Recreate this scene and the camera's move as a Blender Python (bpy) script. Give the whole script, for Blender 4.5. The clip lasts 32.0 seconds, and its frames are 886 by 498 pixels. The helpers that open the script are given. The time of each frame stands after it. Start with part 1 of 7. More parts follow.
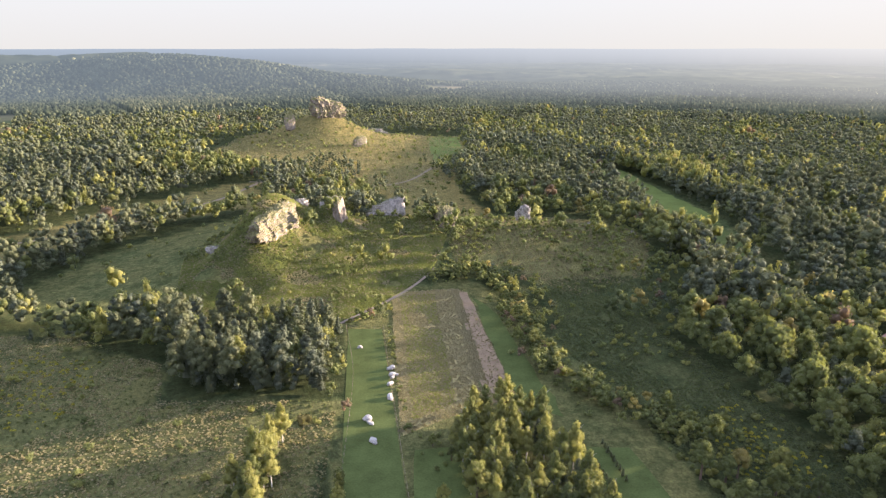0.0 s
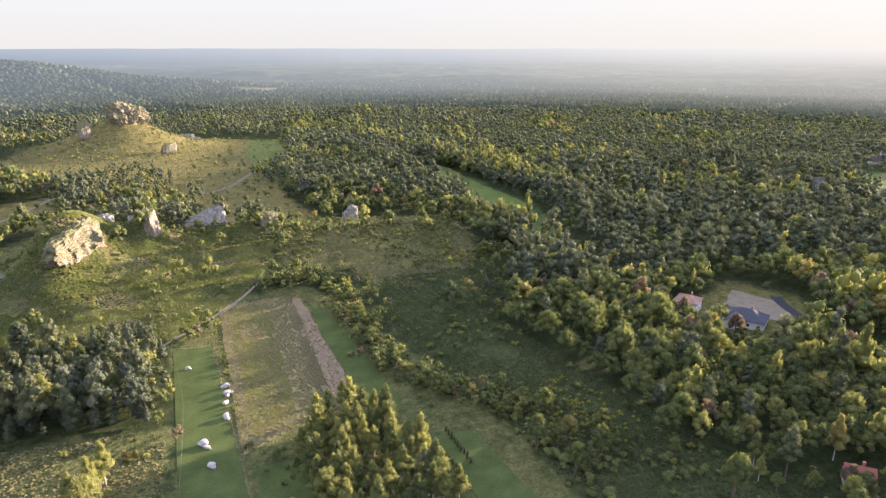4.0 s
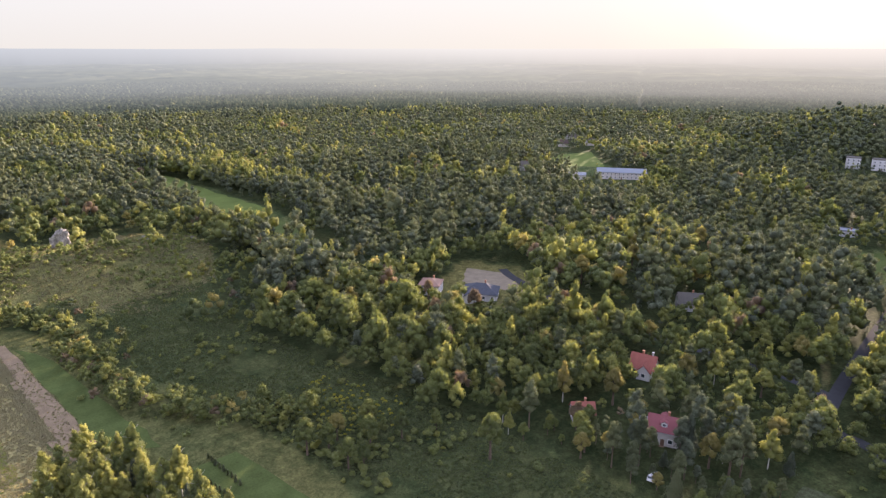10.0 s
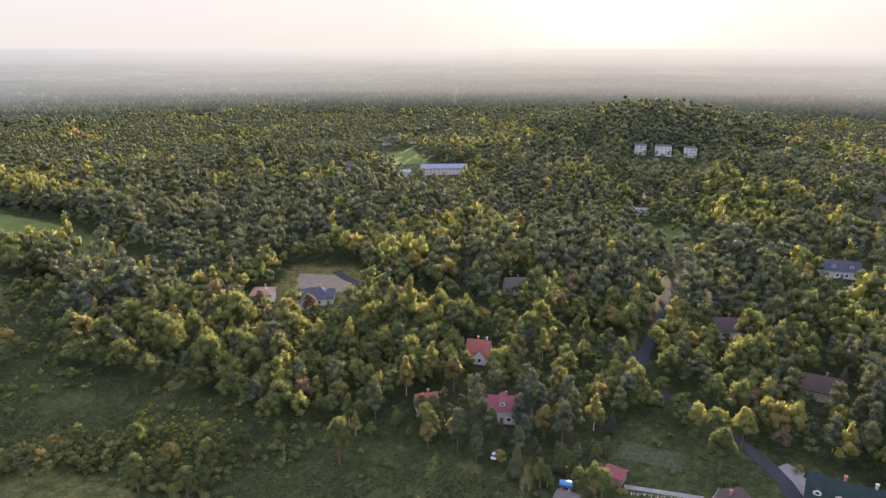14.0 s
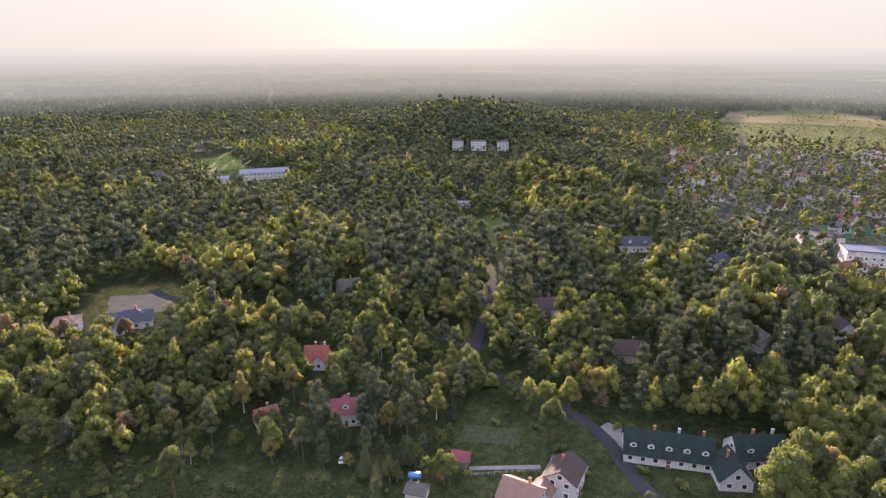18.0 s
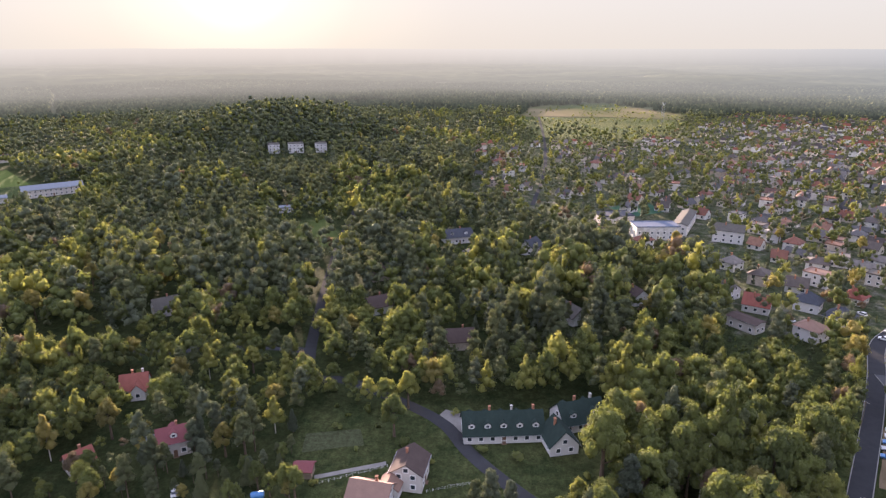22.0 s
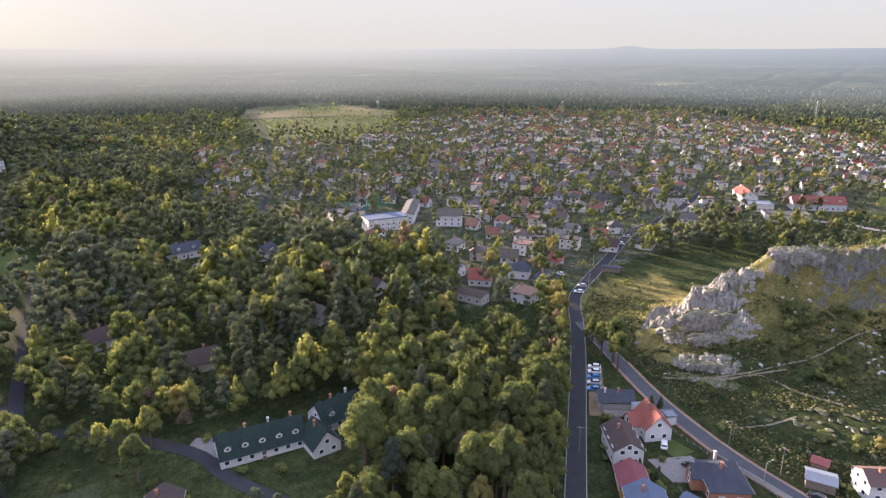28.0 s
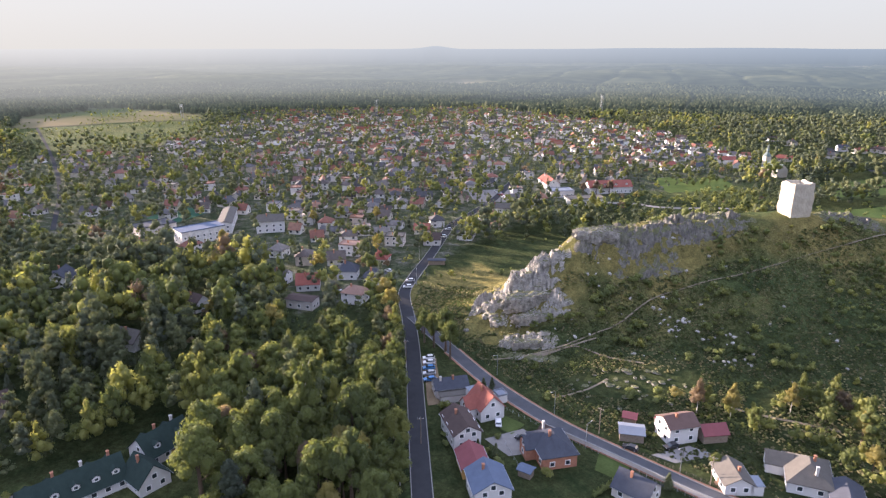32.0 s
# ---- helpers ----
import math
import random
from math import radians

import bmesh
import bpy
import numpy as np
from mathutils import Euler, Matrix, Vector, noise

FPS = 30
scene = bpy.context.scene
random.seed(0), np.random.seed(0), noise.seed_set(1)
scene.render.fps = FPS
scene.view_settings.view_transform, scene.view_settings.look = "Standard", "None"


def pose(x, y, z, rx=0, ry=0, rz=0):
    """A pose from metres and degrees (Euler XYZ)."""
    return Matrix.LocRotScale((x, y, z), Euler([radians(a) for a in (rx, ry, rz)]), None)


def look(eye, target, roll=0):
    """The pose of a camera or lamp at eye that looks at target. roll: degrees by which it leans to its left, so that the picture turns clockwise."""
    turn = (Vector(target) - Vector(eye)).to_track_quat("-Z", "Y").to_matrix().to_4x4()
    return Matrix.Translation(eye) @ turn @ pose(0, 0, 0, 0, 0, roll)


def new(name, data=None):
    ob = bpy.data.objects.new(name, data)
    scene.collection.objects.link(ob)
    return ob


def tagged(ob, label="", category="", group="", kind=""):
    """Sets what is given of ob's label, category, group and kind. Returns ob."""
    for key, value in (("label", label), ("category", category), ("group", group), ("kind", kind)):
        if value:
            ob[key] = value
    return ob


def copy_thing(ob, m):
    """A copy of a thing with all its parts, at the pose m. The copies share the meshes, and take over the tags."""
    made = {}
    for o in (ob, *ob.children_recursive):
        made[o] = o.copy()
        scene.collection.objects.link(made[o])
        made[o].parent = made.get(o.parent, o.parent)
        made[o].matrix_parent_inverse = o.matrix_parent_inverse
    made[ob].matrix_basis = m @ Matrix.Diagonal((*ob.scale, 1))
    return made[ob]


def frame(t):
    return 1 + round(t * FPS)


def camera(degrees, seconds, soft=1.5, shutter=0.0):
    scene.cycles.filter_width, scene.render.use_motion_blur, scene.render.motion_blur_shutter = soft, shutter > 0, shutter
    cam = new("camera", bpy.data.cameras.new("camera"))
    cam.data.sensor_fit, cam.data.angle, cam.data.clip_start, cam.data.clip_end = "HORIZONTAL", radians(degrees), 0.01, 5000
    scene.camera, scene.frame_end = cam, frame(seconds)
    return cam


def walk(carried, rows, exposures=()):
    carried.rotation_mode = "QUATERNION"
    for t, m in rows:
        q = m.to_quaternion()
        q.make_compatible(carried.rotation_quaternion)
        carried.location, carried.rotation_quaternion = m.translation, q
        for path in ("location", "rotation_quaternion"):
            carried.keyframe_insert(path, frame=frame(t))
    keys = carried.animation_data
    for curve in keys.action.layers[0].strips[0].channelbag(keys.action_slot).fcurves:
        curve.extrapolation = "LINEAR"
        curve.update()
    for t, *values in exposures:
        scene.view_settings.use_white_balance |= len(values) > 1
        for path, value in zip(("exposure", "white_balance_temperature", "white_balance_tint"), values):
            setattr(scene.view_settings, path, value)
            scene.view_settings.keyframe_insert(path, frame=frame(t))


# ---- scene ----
import functools

# A drone hovers at one spot and turns slowly to its right.
EYE, PITCH, LENS = 105.0, -17.45, 69.5
cam = camera(LENS, 32.0, soft=1.3)
YAW = [(0, 0.0), (1, 3.98), (2, 7.93), (3, 11.87), (5.5, 21.72), (7, 27.58), (8, 31.5), (9, 35.43), (10, 39.37), (11, 43.31),
       (12, 47.22), (13, 51.15), (14, 55.04), (16.5, 64.9), (18, 70.88), (19, 74.9), (20, 78.94), (21, 82.98), (22, 87.02),
       (23, 91.08), (24, 95.13), (25, 99.16), (27.5, 109.35), (29, 115.46), (30, 119.55), (31, 123.63), (32, 127.59)]
walk(cam, [(t, pose(0, 0, EYE, 90 + PITCH, 0, -yaw)) for t, yaw in YAW],
     exposures=[(0, 1.88, 5450, 27), (5.5, 1.94, 5500, 27), (8, 1.96, 5600, 28), (10, 1.9, 5600, 29), (13, 1.88, 5650, 31), (19, 1.8, 5700, 31), (25, 1.68, 5600, 28), (32, 1.71, 5350, 27)])

# ---- light: a low evening sun through hazy air ----
SUN_AZ, SUN_EL = 70.0, 8.5
sun_dir = Vector((math.sin(radians(SUN_AZ)) * math.cos(radians(SUN_EL)), math.cos(radians(SUN_AZ)) * math.cos(radians(SUN_EL)), math.sin(radians(SUN_EL))))
world = bpy.data.worlds.new("evening_sky")
scene.world = world
world.use_nodes = True
wn, wl = world.node_tree.nodes, world.node_tree.links
sky = wn.new("ShaderNodeTexSky")
sky.sky_type = "NISHITA"
sky.sun_disc = False
sky.sun_elevation, sky.sun_rotation = radians(SUN_EL), radians(SUN_AZ)
sky.altitude, sky.air_density, sky.dust_density, sky.ozone_density = 300, 1.0, 3.5, 1.0
# evening haze over the clear sky: cream along the horizon, pale blue overhead, a wide aureole round the sun
coord, split = wn.new("ShaderNodeTexCoord"), wn.new("ShaderNodeSeparateXYZ")
wl.new(coord.outputs["Generated"], split.inputs[0])
dome = wn.new("ShaderNodeValToRGB")
DOME = ((0.0, (0.488, 0.460, 0.335, 1)), (0.08, (0.515, 0.502, 0.388, 1)), (0.34, (0.84, 0.85, 0.86, 1)), (0.9, (0.80, 0.86, 0.95, 1)))
while len(dome.color_ramp.elements) < len(DOME):
    dome.color_ramp.elements.new(0.5)
for el, (p, c) in zip(dome.color_ramp.elements, DOME):
    el.position, el.color = p, c
wl.new(split.outputs["Z"], dome.inputs[0])
near_sun = wn.new("ShaderNodeVectorMath")
near_sun.operation = "DOT_PRODUCT"
near_sun.inputs[1].default_value = Vector((sun_dir.x, sun_dir.y, 0.105)).normalized()
wl.new(coord.outputs["Generated"], near_sun.inputs[0])
aureole = wn.new("ShaderNodeValToRGB")
AUREOLE = ((0.45, (0, 0, 0, 1)), (0.81, (0.024, 0.014, 0.002, 1)), (0.95, (0.034, 0.020, 0.002, 1)), (0.985, (0.068, 0.050, 0.014, 1)), (0.996, (0.135, 0.115, 0.055, 1)), (1.0, (0.32, 0.29, 0.18, 1)))
while len(aureole.color_ramp.elements) < len(AUREOLE):
    aureole.color_ramp.elements.new(0.5)
for el, (p, c) in zip(aureole.color_ramp.elements, AUREOLE):
    el.position, el.color = p, c
wl.new(near_sun.outputs["Value"], aureole.inputs[0])
both = wn.new("ShaderNodeVectorMath")
both.operation = "ADD"
wl.new(dome.outputs[0], both.inputs[0])
wl.new(aureole.outputs[0], both.inputs[1])
thick = wn.new("ShaderNodeVectorMath")
thick.operation = "SCALE"
thick.inputs["Scale"].default_value = 11.0
wl.new(both.outputs[0], thick.inputs[0])
haze = wn.new("ShaderNodeMix")
haze.data_type = "RGBA"
haze.inputs[0].default_value = 0.985
wl.new(sky.outputs[0], haze.inputs[6])
wl.new(thick.outputs[0], haze.inputs[7])
wn["Background"].inputs["Strength"].default_value = 0.046
wl.new(haze.outputs[2], wn["Background"].inputs["Color"])
sun = new("sun", bpy.data.lights.new("sun", "SUN"))
sun.data.energy, sun.data.angle, sun.data.color = 8.2, radians(2.0), (1.0, 0.75, 0.46)
sun.matrix_world = look((0, 0, 400), Vector((0, 0, 400)) - sun_dir)


# ---- materials ----
def mat(name, build):
    m = bpy.data.materials.new(name)
    m.use_nodes = True
    nt = m.node_tree
    build(nt.nodes, nt.links, nt.nodes["Principled BSDF"], nt.nodes["Material Output"])
    return m


def noise_node(n, l, scale, detail=4.0, rough=0.6, coords="Position"):
    tex = n.new("ShaderNodeTexNoise")
    tex.inputs["Scale"].default_value, tex.inputs["Detail"].default_value, tex.inputs["Roughness"].default_value = scale, detail, rough
    if coords == "Position":
        l.new(n.new("ShaderNodeNewGeometry").outputs["Position"], tex.inputs["Vector"])
    else:
        l.new(n.new("ShaderNodeTexCoord").outputs["Object"], tex.inputs["Vector"])
    return tex.outputs["Fac"]


def ramp(n, l, fac, *stops):
    r = n.new("ShaderNodeValToRGB")
    e = r.color_ramp.elements
    while len(e) < len(stops):
        e.new(0.5)
    for el, (p, c) in zip(e, stops):
        el.position, el.color = p, (*c, 1)
    l.new(fac, r.inputs[0])
    return r.outputs[0]


def mixc(n, l, fac, a, b, how="MIX"):
    m = n.new("ShaderNodeMix")
    m.data_type, m.blend_type = "RGBA", how
    for sock, v in ((m.inputs[0], fac), (m.inputs[6], a), (m.inputs[7], b)):
        if isinstance(v, (int, float)):
            sock.default_value = v
        elif isinstance(v, tuple):
            sock.default_value = (*v, 1)
        else:
            l.new(v, sock)
    return m.outputs[2]


def bump(n, l, b, height, dist, strength=0.6):
    k = n.new("ShaderNodeBump")
    k.inputs["Strength"].default_value, k.inputs["Distance"].default_value = strength, dist
    l.new(height, k.inputs["Height"])
    l.new(k.outputs[0], b.inputs["Normal"])


def plain(name, c, rough=0.7, metal=0.0, vary=0.25, scale=0.8, coords="Object", relief=0.02, fine=9.0):
    """A surface with soft stains and a fine grain."""
    def go(n, l, b, o):
        s = noise_node(n, l, scale, 5, 0.65, coords)
        g = noise_node(n, l, scale * fine, 3, 0.6, coords)
        low, high = tuple(x * (1 - vary) for x in c), tuple(min(1, x * (1 + vary)) for x in c)
        col = ramp(n, l, s, (0.3, low), (0.7, high))
        col = mixc(n, l, 0.35, col, ramp(n, l, g, (0.3, low), (0.7, high)))
        l.new(col, b.inputs["Base Color"])
        b.inputs["Roughness"].default_value, b.inputs["Metallic"].default_value = rough, metal
        b.inputs["Specular IOR Level"].default_value = 0.02 if coords == "Position" else (0.15 if rough > 0.75 else 0.5)
        if relief:
            bump(n, l, b, g, relief)
    return mat(name, go)


def tinted(name, colours, rough=0.8, relief=0.03, scale=1.5, courses=0.0):
    """A surface whose colour is drawn per object; courses: metres between rows of tiles."""
    def go(n, l, b, o):
        info = n.new("ShaderNodeObjectInfo")
        r = n.new("ShaderNodeValToRGB")
        r.color_ramp.interpolation = "CONSTANT"
        e = r.color_ramp.elements
        while len(e) < len(colours):
            e.new(0.5)
        for i, c in enumerate(colours):
            e[i].position, e[i].color = i / len(colours), (*c, 1)
        l.new(info.outputs["Random"], r.inputs[0])
        s = noise_node(n, l, scale * 0.35, 5, 0.65, "Object")
        g = noise_node(n, l, scale * 8, 3, 0.6, "Object")
        grey = ramp(n, l, s, (0.3, (0.62, 0.62, 0.6)), (0.72, (1.12, 1.1, 1.06)))
        col = mixc(n, l, 1.0, r.outputs[0], grey, "MULTIPLY")
        col = mixc(n, l, 0.35, col, ramp(n, l, g, (0.3, (0.55, 0.55, 0.55)), (0.7, (1.2, 1.2, 1.2))), "MULTIPLY")
        l.new(col, b.inputs["Base Color"])
        b.inputs["Roughness"].default_value = rough
        if courses:
            w = n.new("ShaderNodeTexWave")
            w.bands_direction, w.inputs["Scale"].default_value, w.inputs["Distortion"].default_value = "Z", 0.314 / courses, 0.4
            l.new(n.new("ShaderNodeTexCoord").outputs["Object"], w.inputs["Vector"])
            bump(n, l, b, w.outputs["Fac"], 0.06)
        else:
            bump(n, l, b, g, relief)
    return mat(name, go)


def foliage(name, dark, light, through_leaf=0.35, scale=0.05, sheen=0.10, grain=1.5):
    """Leaves: each clump, each tree and each part of the wood differs a little; light shines through."""
    def go(n, l, b, o):
        geo, info = n.new("ShaderNodeNewGeometry"), n.new("ShaderNodeObjectInfo")
        tone, joined = n.new("ShaderNodeAttribute"), n.new("ShaderNodeAttribute")
        tone.attribute_name, joined.attribute_name = "tone", "joined"

        def madd(a, k, c):
            m = n.new("ShaderNodeMath")
            m.operation = "MULTIPLY_ADD"
            for sock, v in zip(m.inputs, (a, k, c)):
                if isinstance(v, (int, float)):
                    sock.default_value = v
                else:
                    l.new(v, sock)
            return m.outputs[0]
        wide = noise_node(n, l, scale, 3, 0.6)
        tuft = noise_node(n, l, grain, 3, 0.7)
        single = madd(joined.outputs["Fac"], -0.42, 0.42)
        v = madd(geo.outputs["Random Per Island"], 0.12, wide)
        v = madd(info.outputs["Random"], single, v)
        v = madd(tone.outputs["Fac"], 0.34, v)
        v = madd(tuft, 0.3, v)
        col = ramp(n, l, v, (0.5, dark), (1.12, light))
        l.new(col, b.inputs["Base Color"])
        b.inputs["Roughness"].default_value = 0.9
        b.inputs["Specular IOR Level"].default_value = 0.05
        b.inputs["Sheen Weight"].default_value, b.inputs["Sheen Roughness"].default_value = sheen, 0.6
        b.inputs["Sheen Tint"].default_value = (0.9, 0.93, 0.92, 1)
        if grain:
            bump(n, l, b, tuft, 1.6, 0.9)
        tr = n.new("ShaderNodeBsdfTranslucent")
        l.new(mixc(n, l, 1.0, col, (1.4, 1.4, 0.95), "MULTIPLY"), tr.inputs["Color"])
        mx = n.new("ShaderNodeMixShader")
        mx.inputs[0].default_value = through_leaf
        l.new(b.outputs[0], mx.inputs[1])
        l.new(tr.outputs[0], mx.inputs[2])
        l.new(mx.outputs[0], o.inputs["Surface"])
    return mat(name, go)


M_PINE = foliage("pine_needles", (0.058, 0.074, 0.043), (0.140, 0.157, 0.074), 0.16, sheen=0.05)
M_PINE2 = foliage("pine_needles_bluish", (0.054, 0.069, 0.047), (0.130, 0.152, 0.094), 0.16, sheen=0.05)
M_LEAF = foliage("oak_leaves", (0.063, 0.085, 0.029), (0.162, 0.186, 0.050), 0.30)
M_LEAF2 = foliage("birch_leaves", (0.092, 0.116, 0.032), (0.285, 0.290, 0.078), 0.36)
M_GOLD = foliage("yellowing_leaves", (0.170, 0.158, 0.058), (0.330, 0.288, 0.092), 0.42)
M_RUST = foliage("rust_leaves", (0.113, 0.090, 0.065), (0.230, 0.173, 0.111), 0.42)
M_BUSH = foliage("bush_leaves", (0.085, 0.114, 0.036), (0.215, 0.240, 0.076), 0.35)
M_WEED = foliage("meadow_weeds", (0.155, 0.145, 0.080), (0.335, 0.302, 0.185), 0.35)
M_WEEDG = foliage("green_weeds", (0.115, 0.150, 0.046), (0.275, 0.300, 0.092), 0.4)
# darker copy of the green weeds, shade painted into the leaf colour
M_HERB = foliage("shade_toned_herbs", (0.060, 0.082, 0.032), (0.130, 0.155, 0.062), 0.3)
M_FLOWER = foliage("goldenrod_flowers", (0.20, 0.20, 0.03), (0.40, 0.37, 0.05), 0.3)
TREE_MATS = [M_PINE, M_PINE2, M_LEAF, M_LEAF2, M_GOLD, M_RUST, M_BUSH]
M_BARK = plain("bark", (0.12, 0.09, 0.065), 0.9, vary=0.4, scale=2.0)
M_BIRCHBARK = plain("birch_bark", (0.5, 0.47, 0.42), 0.8, vary=0.35, scale=1.5)


def ground_build(n, l, b, o):
    wide, mid, fine = noise_node(n, l, 0.018, 5, 0.6), noise_node(n, l, 0.13, 5, 0.65), noise_node(n, l, 1.3, 4, 0.7)
    grass = ramp(n, l, mid, (0.3, (0.034, 0.054, 0.022)), (0.5, (0.064, 0.086, 0.035)), (0.75, (0.115, 0.124, 0.053)))
    dry = ramp(n, l, mid, (0.3, (0.115, 0.102, 0.038)), (0.55, (0.200, 0.166, 0.062)), (0.75, (0.120, 0.116, 0.044)))
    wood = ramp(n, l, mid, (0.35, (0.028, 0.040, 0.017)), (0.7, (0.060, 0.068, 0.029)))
    town = ramp(n, l, mid, (0.38, (0.040, 0.056, 0.027)), (0.53, (0.080, 0.086, 0.055)), (0.66, (0.17, 0.163, 0.15)))
    at = [n.new("ShaderNodeAttribute") for _ in range(3)]
    for a, name in zip(at, ("dry", "woods_and_shade", "built")):
        a.attribute_name = name
    tw = n.new("ShaderNodeMath")
    tw.operation = "MULTIPLY_ADD"
    l.new(wide, tw.inputs[0])
    tw.inputs[1].default_value = 0.9
    tw.inputs[2].default_value = -0.42
    ad = n.new("ShaderNodeMath")
    ad.use_clamp = True
    l.new(at[0].outputs["Fac"], ad.inputs[0])
    l.new(tw.outputs[0], ad.inputs[1])
    col = mixc(n, l, ad.outputs[0], grass, dry)
    # forest floor colour, laid over some open ground too as painted shade
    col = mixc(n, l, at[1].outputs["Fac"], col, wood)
    col = mixc(n, l, at[2].outputs["Fac"], col, town)
    tufts = noise_node(n, l, 0.42, 5, 0.75)
    col = mixc(n, l, 0.7, col, ramp(n, l, tufts, (0.34, (0.5, 0.52, 0.46)), (0.5, (0.95, 0.96, 0.92)), (0.66, (1.6, 1.55, 1.45))), "MULTIPLY")
    col = mixc(n, l, 0.6, col, ramp(n, l, fine, (0.3, (0.45, 0.45, 0.42)), (0.7, (1.4, 1.4, 1.35))), "MULTIPLY")
    l.new(col, b.inputs["Base Color"])
    b.inputs["Roughness"].default_value = 0.95
    b.inputs["Specular IOR Level"].default_value = 0.02
    bump(n, l, b, fine, 0.9, 0.9)


M_GROUND = mat("meadow_ground", ground_build)
M_LAWN = plain("mown_lawn", (0.065, 0.085, 0.027), 0.95, vary=0.4, scale=0.12, coords="Position", relief=0.1, fine=14)
M_CROP = plain("green_field", (0.10, 0.13, 0.036), 0.95, vary=0.25, scale=0.06, coords="Position", relief=0.1, fine=20)
M_BED = plain("vegetable_bed", (0.058, 0.066, 0.034), 0.95, vary=0.55, scale=0.9, coords="Position", relief=0.15, fine=4)
M_COURT = plain("green_sports_court", (0.045, 0.10, 0.065), 0.9, vary=0.1, scale=0.1, coords="Position", relief=0.0)
M_STUBBLE = plain("dry_weedy_field", (0.215, 0.188, 0.080), 0.95, vary=0.5, scale=0.25, coords="Position", relief=0.25, fine=6)
M_EARTH = plain("ploughed_earth", (0.19, 0.145, 0.092), 0.95, vary=0.3, scale=0.3, coords="Position", relief=0.15, fine=8)
M_SAND = plain("pale_sand_track", (0.19, 0.16, 0.115), 0.95, vary=0.25, scale=0.3, coords="Position", relief=0.05)
M_ASPHALT = plain("grey_asphalt", (0.046, 0.047, 0.050), 0.98, vary=0.18, scale=0.3, coords="Position", relief=0.01, fine=20)
M_STREET = plain("worn_pale_asphalt", (0.082, 0.084, 0.090), 0.95, vary=0.18, scale=0.3, coords="Position", relief=0.01, fine=20)
M_PAVING = plain("concrete_paving", (0.21, 0.20, 0.185), 0.9, vary=0.2, scale=0.5, coords="Position", relief=0.01, fine=12)
M_CLAY = plain("red_pavers", (0.26, 0.15, 0.10), 0.9, vary=0.35, scale=0.4, coords="Position", relief=0.01, fine=12)
M_KERB = plain("concrete_kerb", (0.24, 0.235, 0.22), 0.9, vary=0.2, scale=0.8, coords="Position")
M_PAINT = plain("road_paint", (0.7, 0.7, 0.68), 0.7, vary=0.15)


def turf_share(n, l, value, start):
    """Grass holds on ledges that are flat enough."""
    mp = n.new("ShaderNodeMapRange")
    mp.inputs["From Min"].default_value, mp.inputs["From Max"].default_value = start, start + 0.18
    l.new(value, mp.inputs["Value"])
    return mp.outputs[0]


def limestone(n, l, b, stone, lichen, start, turfs):
    big, mid, fine = noise_node(n, l, 0.12, 5, 0.6), noise_node(n, l, 0.55, 6, 0.7), noise_node(n, l, 3.0, 5, 0.7)
    st = n.new("ShaderNodeTexNoise")
    mp = n.new("ShaderNodeMapping")
    mp.inputs["Scale"].default_value = (1.2, 1.2, 0.16)
    l.new(n.new("ShaderNodeNewGeometry").outputs["Position"], mp.inputs["Vector"])
    l.new(mp.outputs[0], st.inputs["Vector"])
    st.inputs["Scale"].default_value, st.inputs["Detail"].default_value = 0.8, 5
    col = ramp(n, l, mid, *zip((0.3, 0.5, 0.72), stone))
    col = mixc(n, l, 0.6, col, ramp(n, l, st.outputs["Fac"], (0.36, (0.5, 0.48, 0.46)), (0.58, (1.1, 1.08, 1.04))), "MULTIPLY")
    col = mixc(n, l, ramp(n, l, big, (0.56, (0, 0, 0)), (0.68, (lichen, lichen, lichen))), col, (0.13, 0.135, 0.07))
    up = n.new("ShaderNodeSeparateXYZ")
    l.new(n.new("ShaderNodeNewGeometry").outputs["Normal"], up.inputs[0])
    flat = n.new("ShaderNodeMath")
    flat.operation = "MULTIPLY_ADD"
    l.new(mid, flat.inputs[0])
    flat.inputs[1].default_value = 0.9
    l.new(up.outputs["Z"], flat.inputs[2])
    turf = ramp(n, l, fine, *zip((0.3, 0.55, 0.75), turfs))
    col = mixc(n, l, turf_share(n, l, flat.outputs[0], start), col, turf)
    l.new(col, b.inputs["Base Color"])
    b.inputs["Roughness"].default_value = 0.92
    bump(n, l, b, mixc(n, l, 0.6, mid, fine), 1.1, 0.9)


TURF = ((0.06, 0.065, 0.028), (0.11, 0.115, 0.045), (0.17, 0.15, 0.07))
M_ROCK = mat("limestone", lambda n, l, b, o: limestone(n, l, b, ((0.18, 0.172, 0.155), (0.31, 0.293, 0.262), (0.45, 0.425, 0.38)), 0.35, 1.14, TURF))
# crest stone: more moss and turf, its shade painted in as darker grey
M_CREST = mat("shade_grey_mossy_limestone", lambda n, l, b, o: limestone(n, l, b, ((0.085, 0.082, 0.074), (0.16, 0.152, 0.135), (0.29, 0.275, 0.245)), 0.8, 0.98, TURF))
M_HUMP = mat("grassy_limestone", lambda n, l, b, o: limestone(n, l, b, ((0.15, 0.128, 0.10), (0.245, 0.21, 0.165), (0.34, 0.295, 0.235)), 0.75, 0.74, ((0.075, 0.08, 0.03), (0.15, 0.145, 0.05), (0.24, 0.20, 0.085))))
M_BOULDER = plain("pale_boulder", (0.36, 0.345, 0.315), 0.92, vary=0.3, scale=0.8, relief=0.15, fine=4)
M_TOWER = plain("pale_castle_stone", (0.42, 0.375, 0.295), 0.92, vary=0.18, scale=0.25, coords="Object", relief=0.12, fine=8)
